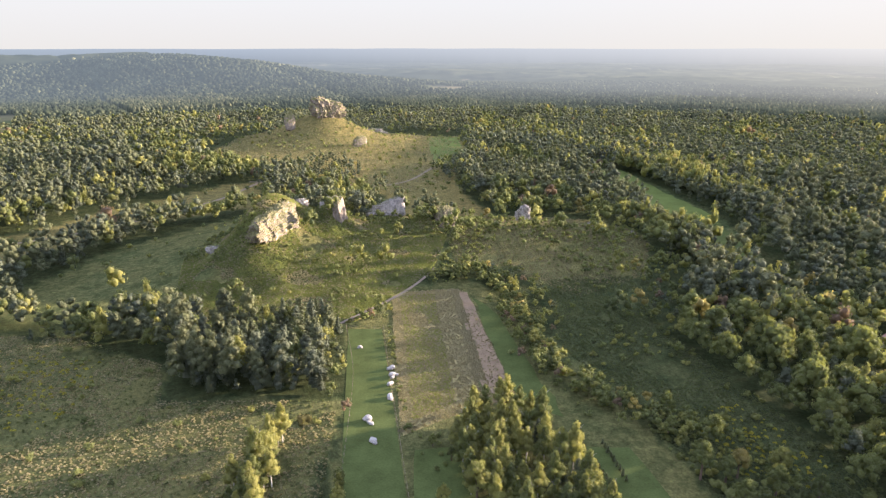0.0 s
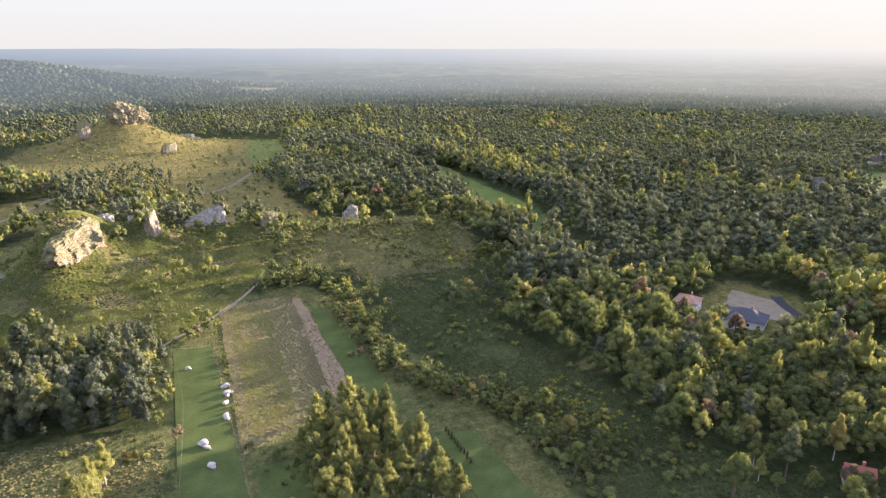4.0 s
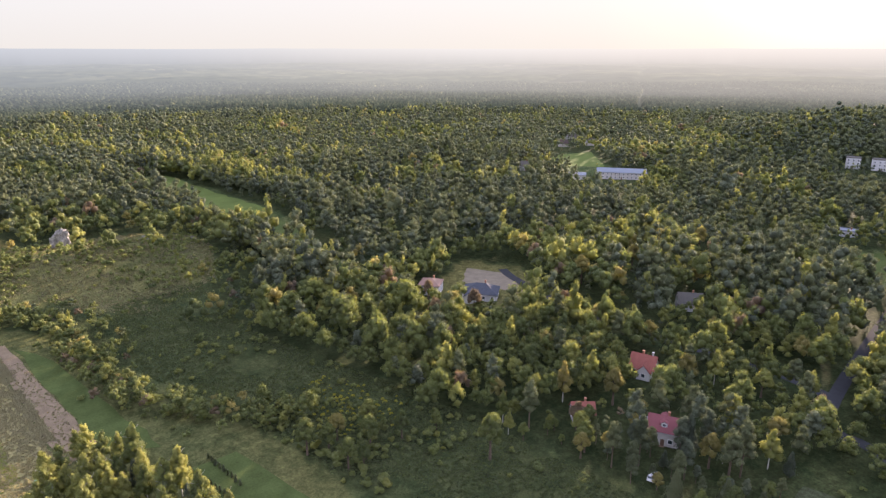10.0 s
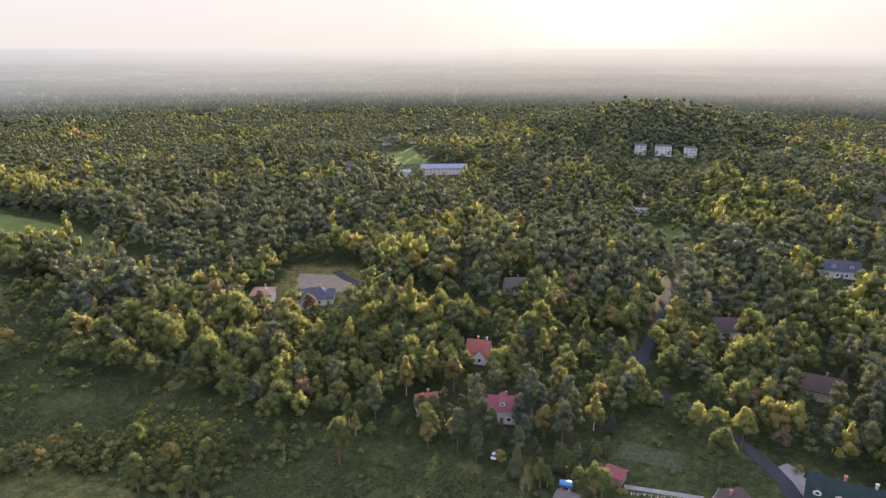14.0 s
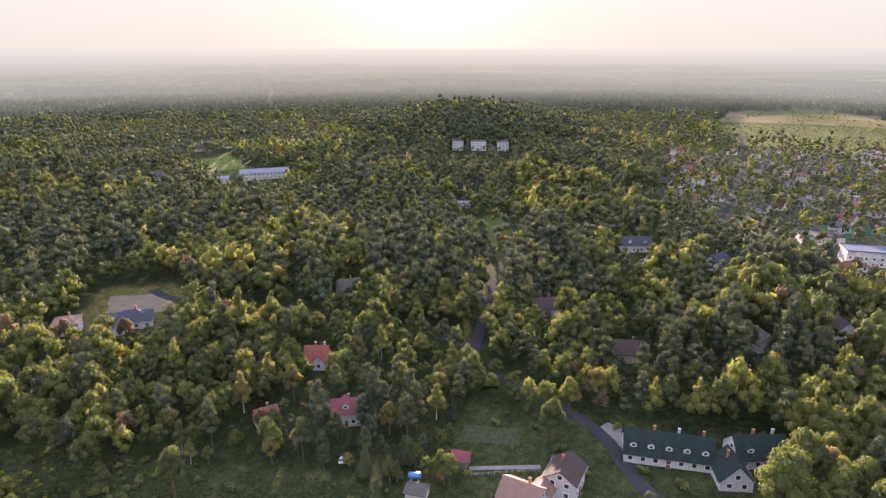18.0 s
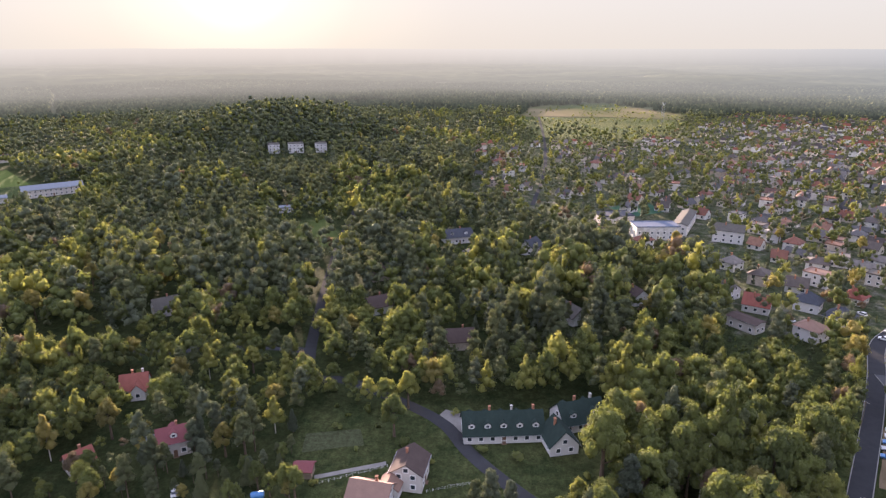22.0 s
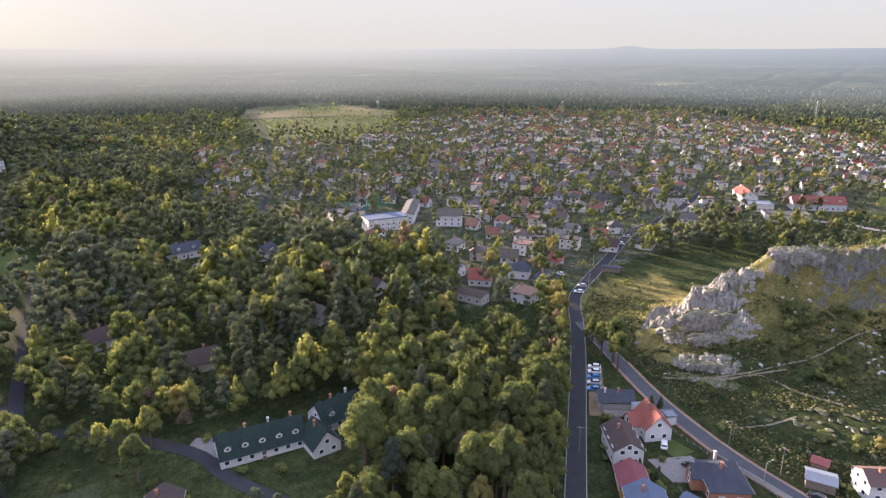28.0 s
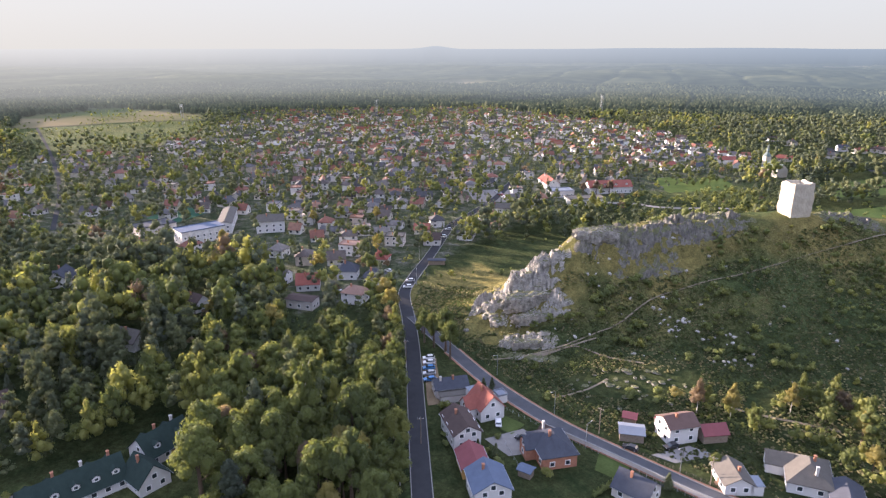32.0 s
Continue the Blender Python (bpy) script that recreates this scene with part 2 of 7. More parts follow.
M_WALL = tinted("house_plaster", [(0.656, 0.656, 0.656), (0.64, 0.631, 0.623), (0.623, 0.615, 0.599), (0.574, 0.541, 0.476), (0.656, 0.656, 0.648), (0.508, 0.451, 0.385), (0.607, 0.574, 0.525), (0.656, 0.656, 0.648), (0.574, 0.574, 0.574)])
M_WHITE = plain("white_plaster", (0.57, 0.56, 0.55), 0.85, vary=0.08, scale=0.5)
M_CHURCH = plain("cream_church_plaster", (0.47, 0.44, 0.37), 0.88, vary=0.12, scale=0.5)
M_GREYWALL = plain("grey_plaster", (0.50, 0.47, 0.44), 0.9, vary=0.12, scale=0.5)
M_BRICK = plain("red_brick", (0.34, 0.165, 0.105), 0.9, vary=0.25, scale=1.2)
M_YELLOWWALL = plain("ochre_boards", (0.42, 0.26, 0.09), 0.85, vary=0.2, scale=1.0)
M_ROOF = tinted("town_roofs", [(0.065, 0.065, 0.072), (0.09, 0.075, 0.068), (0.12, 0.115, 0.12), (0.17, 0.065, 0.042), (0.07, 0.055, 0.05), (0.20, 0.085, 0.058), (0.05, 0.05, 0.055), (0.11, 0.06, 0.048), (0.11, 0.09, 0.08), (0.23, 0.12, 0.08), (0.08, 0.08, 0.085), (0.17, 0.155, 0.145)], courses=0.35)
M_REDROOF = plain("red_tiles", (0.23, 0.085, 0.065), 0.9, vary=0.18, scale=0.7, fine=6)
M_DARKRED = plain("wine_red_sheet", (0.19, 0.07, 0.075), 0.9, vary=0.15, scale=0.5)
M_BROWNROOF = plain("brown_sheet_roof", (0.075, 0.056, 0.05), 0.9, vary=0.2, scale=0.5)
M_WARMROOF = plain("warm_brown_tiles", (0.12, 0.08, 0.068), 0.9, vary=0.15, scale=0.6)
M_PINKROOF = plain("faded_pink_tiles", (0.235, 0.152, 0.118), 0.8, vary=0.15, scale=0.6)
M_SLATE = plain("slate_grey_roof", (0.06, 0.065, 0.08), 0.9, vary=0.2, scale=0.6)
M_BLUEROOF = plain("blue_grey_roof", (0.105, 0.13, 0.185), 0.9, vary=0.15, scale=0.5)
M_GREENROOF = plain("dark_green_roof", (0.024, 0.038, 0.033), 0.9, vary=0.25, scale=0.5)
M_GREYROOF = plain("warm_grey_tiles", (0.105, 0.097, 0.085), 0.9, vary=0.18, scale=0.6)
M_LIGHTMETAL = plain("pale_metal_sheet", (0.19, 0.21, 0.245), 0.85, 0.0, vary=0.1, scale=0.5)
M_COPPER = plain("green_copper", (0.105, 0.14, 0.128), 0.6, 0.1, vary=0.2, scale=0.4)
M_FRAME = plain("white_window_frame", (0.75, 0.75, 0.74), 0.5, vary=0.05)
M_DOOR = plain("brown_door", (0.14, 0.08, 0.05), 0.6, vary=0.2)
M_WOOD = plain("weathered_wood", (0.22, 0.18, 0.14), 0.9, vary=0.3, scale=1.5)
M_STEEL = plain("galvanised_steel", (0.42, 0.43, 0.44), 0.45, 0.7, vary=0.1)
M_TYRE = plain("tyre_rubber", (0.03, 0.03, 0.03), 0.9, vary=0.1)
M_CAR = [plain("car_paint_" + k, c, 0.3, 0.1, vary=0.04) for k, c in (("white", (0.75, 0.75, 0.75)), ("blue", (0.07, 0.2, 0.42)), ("silver", (0.45, 0.46, 0.48)), ("black", (0.03, 0.03, 0.035)), ("red", (0.35, 0.04, 0.03)))]
M_TARP = plain("turquoise_tarpaulin", (0.05, 0.42, 0.36), 0.5, vary=0.15)
M_PANEL = plain("solar_panel", (0.03, 0.04, 0.07), 0.2, 0.2, vary=0.1)


def glass_build(n, l, b, o):
    b.inputs["Base Color"].default_value = (0.035, 0.045, 0.055, 1)
    b.inputs["Roughness"].default_value = 0.08
    b.inputs["Specular IOR Level"].default_value = 0.8


M_GLASS = mat("window_glass", glass_build)


# ---- shape helpers ----
def link(name, bm, material, parent=None, label="", smooth=False):
    me = bpy.data.meshes.new(name)
    bm.normal_update()
    bm.to_mesh(me)
    bm.free()
    for m in (material if isinstance(material, (list, tuple)) else [material]):
        me.materials.append(m)
    if smooth:
        me.shade_smooth()
    ob = new(name, me)
    ob.parent = parent
    if label:
        ob["label"] = label
    return ob


part = link


def again(name, me, parent, m=None):
    """Another part on a mesh that is there already."""
    ob = new(name, me)
    ob.parent = parent
    if m is not None:
        ob.matrix_basis = m
    return ob


def raw(name, verts, quads, materials, index=None, smooth=False):
    """A mesh from arrays of corners and of faces with three or four sides."""
    me = bpy.data.meshes.new(name)
    verts, quads = np.asarray(verts, np.float32), np.asarray(quads, np.int32)
    me.vertices.add(len(verts))
    me.vertices.foreach_set("co", verts.ravel())
    me.loops.add(quads.size)
    me.loops.foreach_set("vertex_index", quads.ravel())
    me.polygons.add(len(quads))
    me.polygons.foreach_set("loop_start", np.arange(len(quads), dtype=np.int32) * quads.shape[1])
    for m in materials:
        me.materials.append(m)
    if index is not None:
        me.polygons.foreach_set("material_index", np.asarray(index, np.int32))
    me.polygons.foreach_set("use_smooth", np.broadcast_to(np.asarray(smooth, bool), len(quads)))
    me.update(calc_edges=True)
    return me


def box(bm, x, y, z, sx, sy, sz, bevel=0.0):
    """A box with its middle at x, y and its foot at z."""
    made = bmesh.ops.create_cube(bm, size=1, matrix=Matrix.Translation((x, y, z + sz / 2)) @ Matrix.Diagonal((sx, sy, sz, 1)))
    if bevel:
        bmesh.ops.bevel(bm, geom=list({e for v in made["verts"] for e in v.link_edges}), offset=bevel, segments=1, affect="EDGES")


def prism(bm, outline, y0, y1):
    """A solid between two copies of an outline in x, z."""
    a, b = [bm.verts.new((x, y0, z)) for x, z in outline], [bm.verts.new((x, y1, z)) for x, z in outline]
    k = len(outline)
    bm.faces.new(a)
    bm.faces.new(b[::-1])
    for i in range(k):
        bm.faces.new((a[i], b[i], b[(i + 1) % k], a[(i + 1) % k]))
    bmesh.ops.recalc_face_normals(bm, faces=bm.faces)


def cone(bm, r0, r1, z0, z1, sides=8, m=Matrix()):
    bmesh.ops.create_cone(bm, cap_ends=True, segments=sides, radius1=r0, radius2=max(r1, 0.001), depth=z1 - z0, matrix=m @ Matrix.Translation((0, 0, (z0 + z1) / 2)))


# ---- the lie of the land ----
def hash2(ix, iy, seed):
    h = np.sin(ix * 127.1 + iy * 311.7 + seed * 74.7) * 43758.5453
    return h - np.floor(h)


def vnoise(x, y, size, seed=0):
    """Smooth noise from 0 to 1 with cells of that size."""
    x, y = np.asarray(x, float) / size, np.asarray(y, float) / size
    ix, iy = np.floor(x), np.floor(y)
    fx, fy = x - ix, y - iy
    fx, fy = fx * fx * (3 - 2 * fx), fy * fy * (3 - 2 * fy)
    a, b = hash2(ix, iy, seed), hash2(ix + 1, iy, seed)
    c, d = hash2(ix, iy + 1, seed), hash2(ix + 1, iy + 1, seed)
    return a + (b - a) * fx + (c - a) * fy + (a - b - c + d) * fx * fy


def hill(x, y, cx, cy, rx, ry, turn, h):
    c, s = math.cos(radians(turn)), math.sin(radians(turn))
    u, v = (x - cx) * c + (y - cy) * s, -(x - cx) * s + (y - cy) * c
    return h * np.exp(-(u / rx) ** 2 - (v / ry) ** 2)


CASTLE = [(172, -170, 17, 17), (160, -194, 35, 27), (135, -238, 40, 46), (112, -270, 41, 54), (55, -340, 33, 60)]


def ridge(x, y, line):
    """Height of a crest line whose points carry height and breadth."""
    best = np.zeros_like(x)
    for (ax, ay, ah, aw), (bx, by, bh, bw) in zip(line, line[1:]):
        dx, dy = bx - ax, by - ay
        s = np.clip(((x - ax) * dx + (y - ay) * dy) / (dx * dx + dy * dy), 0, 1)
        d2 = (x - ax - s * dx) ** 2 + (y - ay - s * dy) ** 2
        w = aw + s * (bw - aw)
        d = np.sqrt(d2) / w
        best = np.maximum(best, (ah + s * (bh - ah)) * (0.80 * np.exp(-d * d) + 0.20 * np.exp(-(d * 3.2) ** 4)))
    return best


def ground_z(x, y):
    x, y = np.asarray(x, float), np.asarray(y, float)
    d = np.hypot(x, y)
    z = hill(x, y, -75, 330, 62, 48, 12, 15) + hill(x, y, 45, 345, 75, 38, -8, 9)
    z = z + hill(x, y, -89, 315, 15, 31, -12, 20) + hill(x, y, -60, 334, 9, 11, 0, 9) + hill(x, y, -32, 362, 12, 8, 0, 4) + hill(x, y, -7, 346, 10, 8, 0, 7)
    z = z + hill(x, y, -150, 735, 95, 70, 0, 16) + hill(x, y, -138, 748, 40, 34, 0, 19)
    z = z + hill(x, y, -800, 1850, 650, 260, -12, 80) + hill(x, y, -1420, 1640, 330, 240, 30, 66)
    z = z + hill(x, y, 800, 245, 125, 105, 0, 27)
    z = z + ridge(x, y, CASTLE)
    far = np.clip((d - 900) / 1500, 0, 1)
    z = z + far * np.clip((4700 - d) / 900, 0, 1) * (26 * (vnoise(x, y, 700, 3) - 0.5) + 14 * (vnoise(x, y, 260, 4) - 0.5))
    near = np.clip((d - 100) / 200, 0, 1)
    return z + near * 1.2 * (vnoise(x, y, 60, 5) - 0.5)


def gz(x, y):
    return float(ground_z(x, y))


def inside(x, y, poly):
    x, y = np.asarray(x, float), np.asarray(y, float)
    hit = np.zeros(x.shape, bool)
    for (ax, ay), (bx, by) in zip(poly, poly[1:] + poly[:1]):
        cross = (ay > y) != (by > y)
        hit ^= cross & (x < (bx - ax) * (y - ay) / ((by - ay) or 1e-9) + ax)
    return hit


def near_line(x, y, line):
    best = np.full(np.shape(x), 1e9)
    for (ax, ay), (bx, by) in zip(line, line[1:]):
        dx, dy = bx - ax, by - ay
        s = np.clip(((x - ax) * dx + (y - ay) * dy) / (dx * dx + dy * dy), 0, 1)
        best = np.minimum(best, np.hypot(x - ax - s * dx, y - ay - s * dy))
    return best


# open land: outline, dryness 0 to 1, bushes per hectare
OPEN = []


def opening(poly, dry, bushes):
    OPEN.append((poly, dry, bushes))


opening([(-38, 231), (-14, 275), (10, 285), (36, 240), (60, 165), (80, 60), (-40, 60), (-26, 131)], 0.3, 4)
opening([(-260, 225), (-140, 222), (-98, 200), (-88, 176), (-33, 176), (-24, 60), (-260, 40)], 0.3, 25)
opening([(-108, 228), (-128, 300), (-100, 345), (-20, 358), (2, 330), (-5, 296), (-14, 275), (-36, 235)], 0.34, 110)
opening([(-198, 250), (-178, 330), (-150, 367), (-120, 425), (-95, 345), (-115, 240), (-150, 232)], 0.2, 22)
opening([(-290, 310), (-244, 380), (-180, 505), (-150, 525), (-128, 430), (-194, 382), (-222, 298)], 0.75, 18)
opening([(-81, 480), (-245, 640), (-230, 760), (-150, 820), (-60, 810), (20, 806), (26, 612), (6, 520), (-36, 468)], 0.7, 22)
opening([(47, 282), (90, 288), (86, 226), (100, 178), (112, 127), (122, 60), (70, 60), (66, 140), (60, 170), (44, 212)], 0.12, 40)
opening([(6, 298), (2, 332), (12, 374), (28, 402), (88, 392), (112, 365), (112, 330), (98, 290), (60, 262), (30, 300)], 0.42, 90)
opening([(124, 580), (162, 580), (182, 400), (166, 325), (158, 235), (144, 238), (146, 330), (138, 410)], 0.0, 2)
opening([(180, 222), (206, 238), (226, 216), (207, 180), (203, 130), (197, 130), (196, 170), (181, 172), (160, 196)], 0.5, 5)
opening([(313, 101), (378, 121), (402, 92), (336, 76)], 0.05, 6)
opening([(168, 50), (170, 12), (166, -40), (128, -28), (112, 20), (110, 62), (140, 50)], 0.1, 30)
opening([(455, 395), (500, 440), (556, 428), (490, 352), (478, 290), (432, 335)], 0.0, 3)
opening([(800, -70), (1000, -60), (1210, -100), (1300, -250), (1060, -343), (800, -226)], 0.1, 30)
opening([(-700, 760), (-540, 700), (-560, 830), (-680, 1050), (-760, 1040)], 0.3, 2)
HILL = [(108, -74), (180, -121), (206, -138), (236, -163), (262, -200), (250, -250), (180, -330), (165, -400), (170, -470), (160, -540), (60, -600), (-80, -300), (-40, -120), (60, -70)]
opening(HILL, 0.02, 38)
# dryness of the next two patches paints sunlit golden grass
opening([(236, -163), (206, -138), (170, -139), (152, -146), (150, -165), (168, -190), (235, -205)], 0.7, 14)
opening([(126, -176), (112, -182), (94, -215), (100, -228), (118, -210), (130, -190)], 0.34, 60)
opening([(300, -408), (340, -470), (338, -560), (262, -556), (232, -474), (256, -400)], 0.12, 34)
opening([(224, -532), (196, -628), (158, -560), (188, -500)], 0.05, 8)
opening([(196, -418), (156, -520), (84, -430), (118, -330)], 0.35, 4)
opening([(-48, 376), (12, 372), (28, 400), (12, 530), (-42, 490)], 0.85, 26)
TOWN = [(229, -101), (300, -118), (345, -80), (440, 8), (720, 5), (800, -215), (1075, -421), (900, -780), (564, -770), (330, -640), (240, -560), (290, -400), (285, -300), (262, -215), (236, -163)]


def cover(x, y):
    """Dryness, bush density, and whether the spot is open or built."""
    dry, bush, open_ = np.zeros(np.shape(x)), np.zeros(np.shape(x)), np.zeros(np.shape(x), bool)
    for poly, d, b in OPEN:
        k = inside(x, y, poly)
        dry[k], bush[k], open_[k] = d, b, True
    return dry, bush, open_, inside(x, y, TOWN)


ROADS = []


def ground_sheet():
    az = np.radians(np.concatenate([np.arange(-44, 172, 0.6), np.arange(172, 316, 4.0)]))
    rad = [0, 40, 70, 95]
    while rad[-1] < 1150:
        rad.append(rad[-1] + max(4.0, rad[-1] * 0.02))
    rad = np.array(rad)
    R, A = np.meshgrid(rad, az, indexing="ij")
    X, Y = R * np.sin(A), R * np.cos(A)
    Z = ground_z(X, Y)
    k, c = R.shape
    ix = np.arange(k * c).reshape(k, c)
    nxt = np.roll(ix, -1, axis=1)
    quads = np.stack([ix[:-1], ix[1:], nxt[1:], nxt[:-1]], -1).reshape(-1, 4)[:, ::-1]
    me = raw("ground", np.stack([X, Y, Z], -1).reshape(-1, 3), quads, [M_GROUND], smooth=True)
    x, y = X.ravel(), Y.ravel()
    wob = 6 * (vnoise(x, y, 14, 8) - 0.5)
    dry, _, open_, town = cover(x + wob, y + wob)
    # castle hill: shade painted in as forest floor colour, darkest at the foot
    on_hill = inside(x, y, HILL)
    # sunlight on the upper slope, painted as patches of dry grass colour
    sun_patches = np.clip(3.2 * (0.6 * vnoise(x, y, 26, 81) + 0.4 * vnoise(x, y, 9, 82) - 0.42), 0, 0.85) * np.clip((Z.ravel() - 2) / 6, 0, 1)
    dry = np.where(on_hill, np.maximum(dry, sun_patches), dry)
    # openings 6 and 11 get the same dark tint as painted shade
    for name, v in (("dry", dry), ("woods_and_shade", np.where(on_hill & (dry < 0.5), np.clip(1.06 - 0.046 * Z.ravel(), 0.28, 1.0), np.where(inside(x, y, OPEN[6][0]) | inside(x, y, OPEN[11][0]), 0.7, (~open_ & ~town).astype(float)))), ("built", town.astype(float) * 0.9)):
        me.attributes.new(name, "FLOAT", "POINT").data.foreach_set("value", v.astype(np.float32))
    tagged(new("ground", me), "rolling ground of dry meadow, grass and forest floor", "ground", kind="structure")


ground_sheet()


def patch(name, corners, material, label, category, lift=0.06, step=5.0, wavy=0.0):
    """A field draped over the land between four corners."""
    p = [Vector((*c, 0)) for c in corners]
    nu = max(2, int((p[1] - p[0]).length / step), int((p[2] - p[3]).length / step))
    nv = max(2, int((p[3] - p[0]).length / step), int((p[2] - p[1]).length / step))
    U, V = np.meshgrid(np.linspace(0, 1, nu + 1), np.linspace(0, 1, nv + 1), indexing="ij")
    X = sum(w * q.x for w, q in zip(((1 - U) * (1 - V), U * (1 - V), U * V, (1 - U) * V), p))
    Y = sum(w * q.y for w, q in zip(((1 - U) * (1 - V), U * (1 - V), U * V, (1 - U) * V), p))
    X, Y = X + wavy * (vnoise(X, Y, 9, 11) - 0.5), Y + wavy * (vnoise(X, Y, 9, 12) - 0.5)
    Z = ground_z(X, Y) + lift
    ix = np.arange(X.size).reshape(X.shape)
    quads = np.stack([ix[:-1, :-1], ix[1:, :-1], ix[1:, 1:], ix[:-1, 1:]], -1).reshape(-1, 4)
    me = raw(name, np.stack([X, Y, Z], -1).reshape(-1, 3), quads, [material], smooth=True)
    return tagged(new(name, me), label, category, kind="structure")


def smooth_line(points, step=4.0):
    out = []
    q = [Vector(p) for p in points]
    q = [q[0] * 2 - q[1]] + q + [q[-1] * 2 - q[-2]]
    for a, b, c, d in zip(q, q[1:], q[2:], q[3:]):
        k = max(1, int((c - b).length / step))
        for i in range(k):
            t = i / k
            out.append(0.5 * ((2 * b) + (c - a) * t + (2 * a - 5 * b + 4 * c - d) * t * t + (3 * b - a - 3 * c + d) * t ** 3))
    out.append(q[-2])
    return out


def ribbon(line, offset, width, lift):
    """Corners and faces of a band along a line, at an offset to its right."""
    verts, quads = [], []
    for i, p in enumerate(line):
        d = (line[min(i + 1, len(line) - 1)] - line[max(i - 1, 0)]).normalized()
        side = Vector((d.y, -d.x))
        base = gz(p.x, p.y) + lift
        for s in (-0.5, 0.5):
            q = p + side * (offset + s * width)
            verts.append((q.x, q.y, base))
        if i:
            k = 2 * i
            quads.append((k - 2, k - 1, k + 1, k))
    return verts, quads


def road(name, points, width, material, label, lift=0.10, kerbs=False, dashes=False, keep=3.0, footway=True):
    line = smooth_line(points)
    ROADS.append(([tuple(p) for p in line], width / 2 + keep))
    v, q = ribbon(line, 0, width, lift)
    ob = tagged(new(name, raw(name, v, q, [material], smooth=True)), label, "road", kind="structure")
    if kerbs:
        for s in (-1, 1):
            bm = bmesh.new()
            for side, rise in ((s * (width / 2 + 0.05), 0.15),):
                va, qa = ribbon(line, side, 0.25, lift + rise)
                vb, _ = ribbon(line, side, 0.25, lift - 0.25)
                tv = [bm.verts.new(p) for p in va]
                bv = [bm.verts.new(p) for p in vb]
                for a, b, c, d in qa:
                    bm.faces.new((tv[a], tv[b], tv[c], tv[d]))
                    bm.faces.new((tv[a], tv[d], bv[d], bv[a]))
                    bm.faces.new((tv[b], bv[b], bv[c], tv[c]))
            part("kerb", bm, M_KERB, ob)
            if footway:
                v, q = ribbon(line, s * (width / 2 + 0.75), 1.1, lift + 0.11)
                w = new("footway", raw("footway", v, q, [M_PAVING], smooth=True))
                w.parent = ob
    if dashes:
        i = 0
        while i + 1 < len(line):
            v, q = ribbon(line[i:i + 2], 0, 0.14, lift + 0.012)
            w = new("lane_mark", raw("lane_mark", v, q, [M_PAINT]))
            w.parent = ob
            i += 3
    return ob


# ---- fields, tracks and roads ----
patch("lawn", [(-37, 229), (-24, 229), (-8, 125), (-24.5, 125)], M_LAWN, "narrow strip of short mown green lawn between fences", "lawn")
patch("field", [(-23, 266), (5, 272), (13, 174), (-12, 157)], M_STUBBLE, "dry weedy fallow field, straw brown", "field", wavy=2)
patch("field", [(5.5, 272), (11, 268), (23, 179), (14, 174)], M_EARTH, "narrow strip of bare ploughed earth", "field", wavy=1.5)
patch("field", [(13, 262), (22, 244), (37, 166), (24, 172)], M_LAWN, "rough green grass strip beside the ploughed earth", "field", wavy=3)
patch("field", [(36, 152), (51, 152), (60, 112), (48, 112)], M_LAWN, "green grass plot beside a row of thujas", "field", wavy=1)
patch("field", [(-8, 150), (6, 152), (10, 118), (-6, 118)], M_LAWN, "mown garden grass beside the lawn strip", "lawn", wavy=1)
patch("field", [(126, 574), (160, 574), (178, 398), (140, 402)], M_CROP, "long bright green field between woods", "field", wavy=3)
patch("field", [(144, 402), (174, 398), (156, 242), (149, 242)], M_LAWN, "grass ride between two strips of wood", "field", wavy=3)
patch("field", [(-20, 790), (18, 802), (25, 622), (-8, 605)], M_CROP, "green field in stripes beside dry pasture", "field", wavy=3)
patch("field", [(122, 800), (150, 800), (120, 640), (100, 640)], M_CROP, "small green clearing in the wood", "field", wavy=4)
patch("field", [(459, 392), (500, 436), (551, 424), (488, 358)], M_CROP, "green school sports field", "field", wavy=1)
patch("field", [(320, 98), (378, 117), (398, 93), (338, 79)], M_LAWN, "dark green clearing in the wood", "field", wavy=6)
patch("field", [(147, 46), (156, 47), (159, 32), (151, 30)], M_BED, "bean patch in a back garden", "garden bed", wavy=1)
patch("field", [(190, -416), (152, -514), (90, -428), (122, -336)], M_CROP, "sunlit pale green field behind the castle", "field", wavy=2)
patch("field", [(318, -466), (275, -512), (248, -480), (273, -428)], M_CROP, "park lawn below the church", "lawn", wavy=4)
patch("field", [(220, -534), (196, -622), (164, -558), (192, -506)], M_CROP, "broad lawn beside the road behind the castle", "lawn", wavy=2)
road("road", [(330, -352), (285, -364), (264, -378), (246, -384), (215, -420)], 5.0, M_PAVING, "pale concrete road behind the castle hill", keep=1.0)
road("road", [(300, -770), (262, -700), (214, -650), (150, -640)], 7.0, M_ASPHALT, "grey main road past the church", keep=2.0)
patch("field", [(436, -92), (452, -120), (428, -132), (412, -104)], M_COURT, "green artificial school sports court", "court")
patch("paved_yard", [(184, 212), (202, 226), (211, 208), (197, 182)], M_SAND, "bare sandy building yard", "yard", wavy=5)
patch("paved_yard", [(164, 12), (171, 8), (166, -4), (158, 1)], M_PAVING, "paved forecourt of the inn", "yard")
patch("paved_yard", [(330, 8), (342, -2), (338, -22), (323, -12)], M_PAVING, "paved car park among trees", "car park", wavy=2)
patch("paved_yard", [(372, -310), (340, -290), (318, -322), (352, -350)], M_PAVING, "pale paved market square", "square")
patch("paved_yard", [(140, -102), (138, -106), (164, -123), (167, -119)], M_EARTH, "earth parking strip beside the road", "car park", wavy=1)
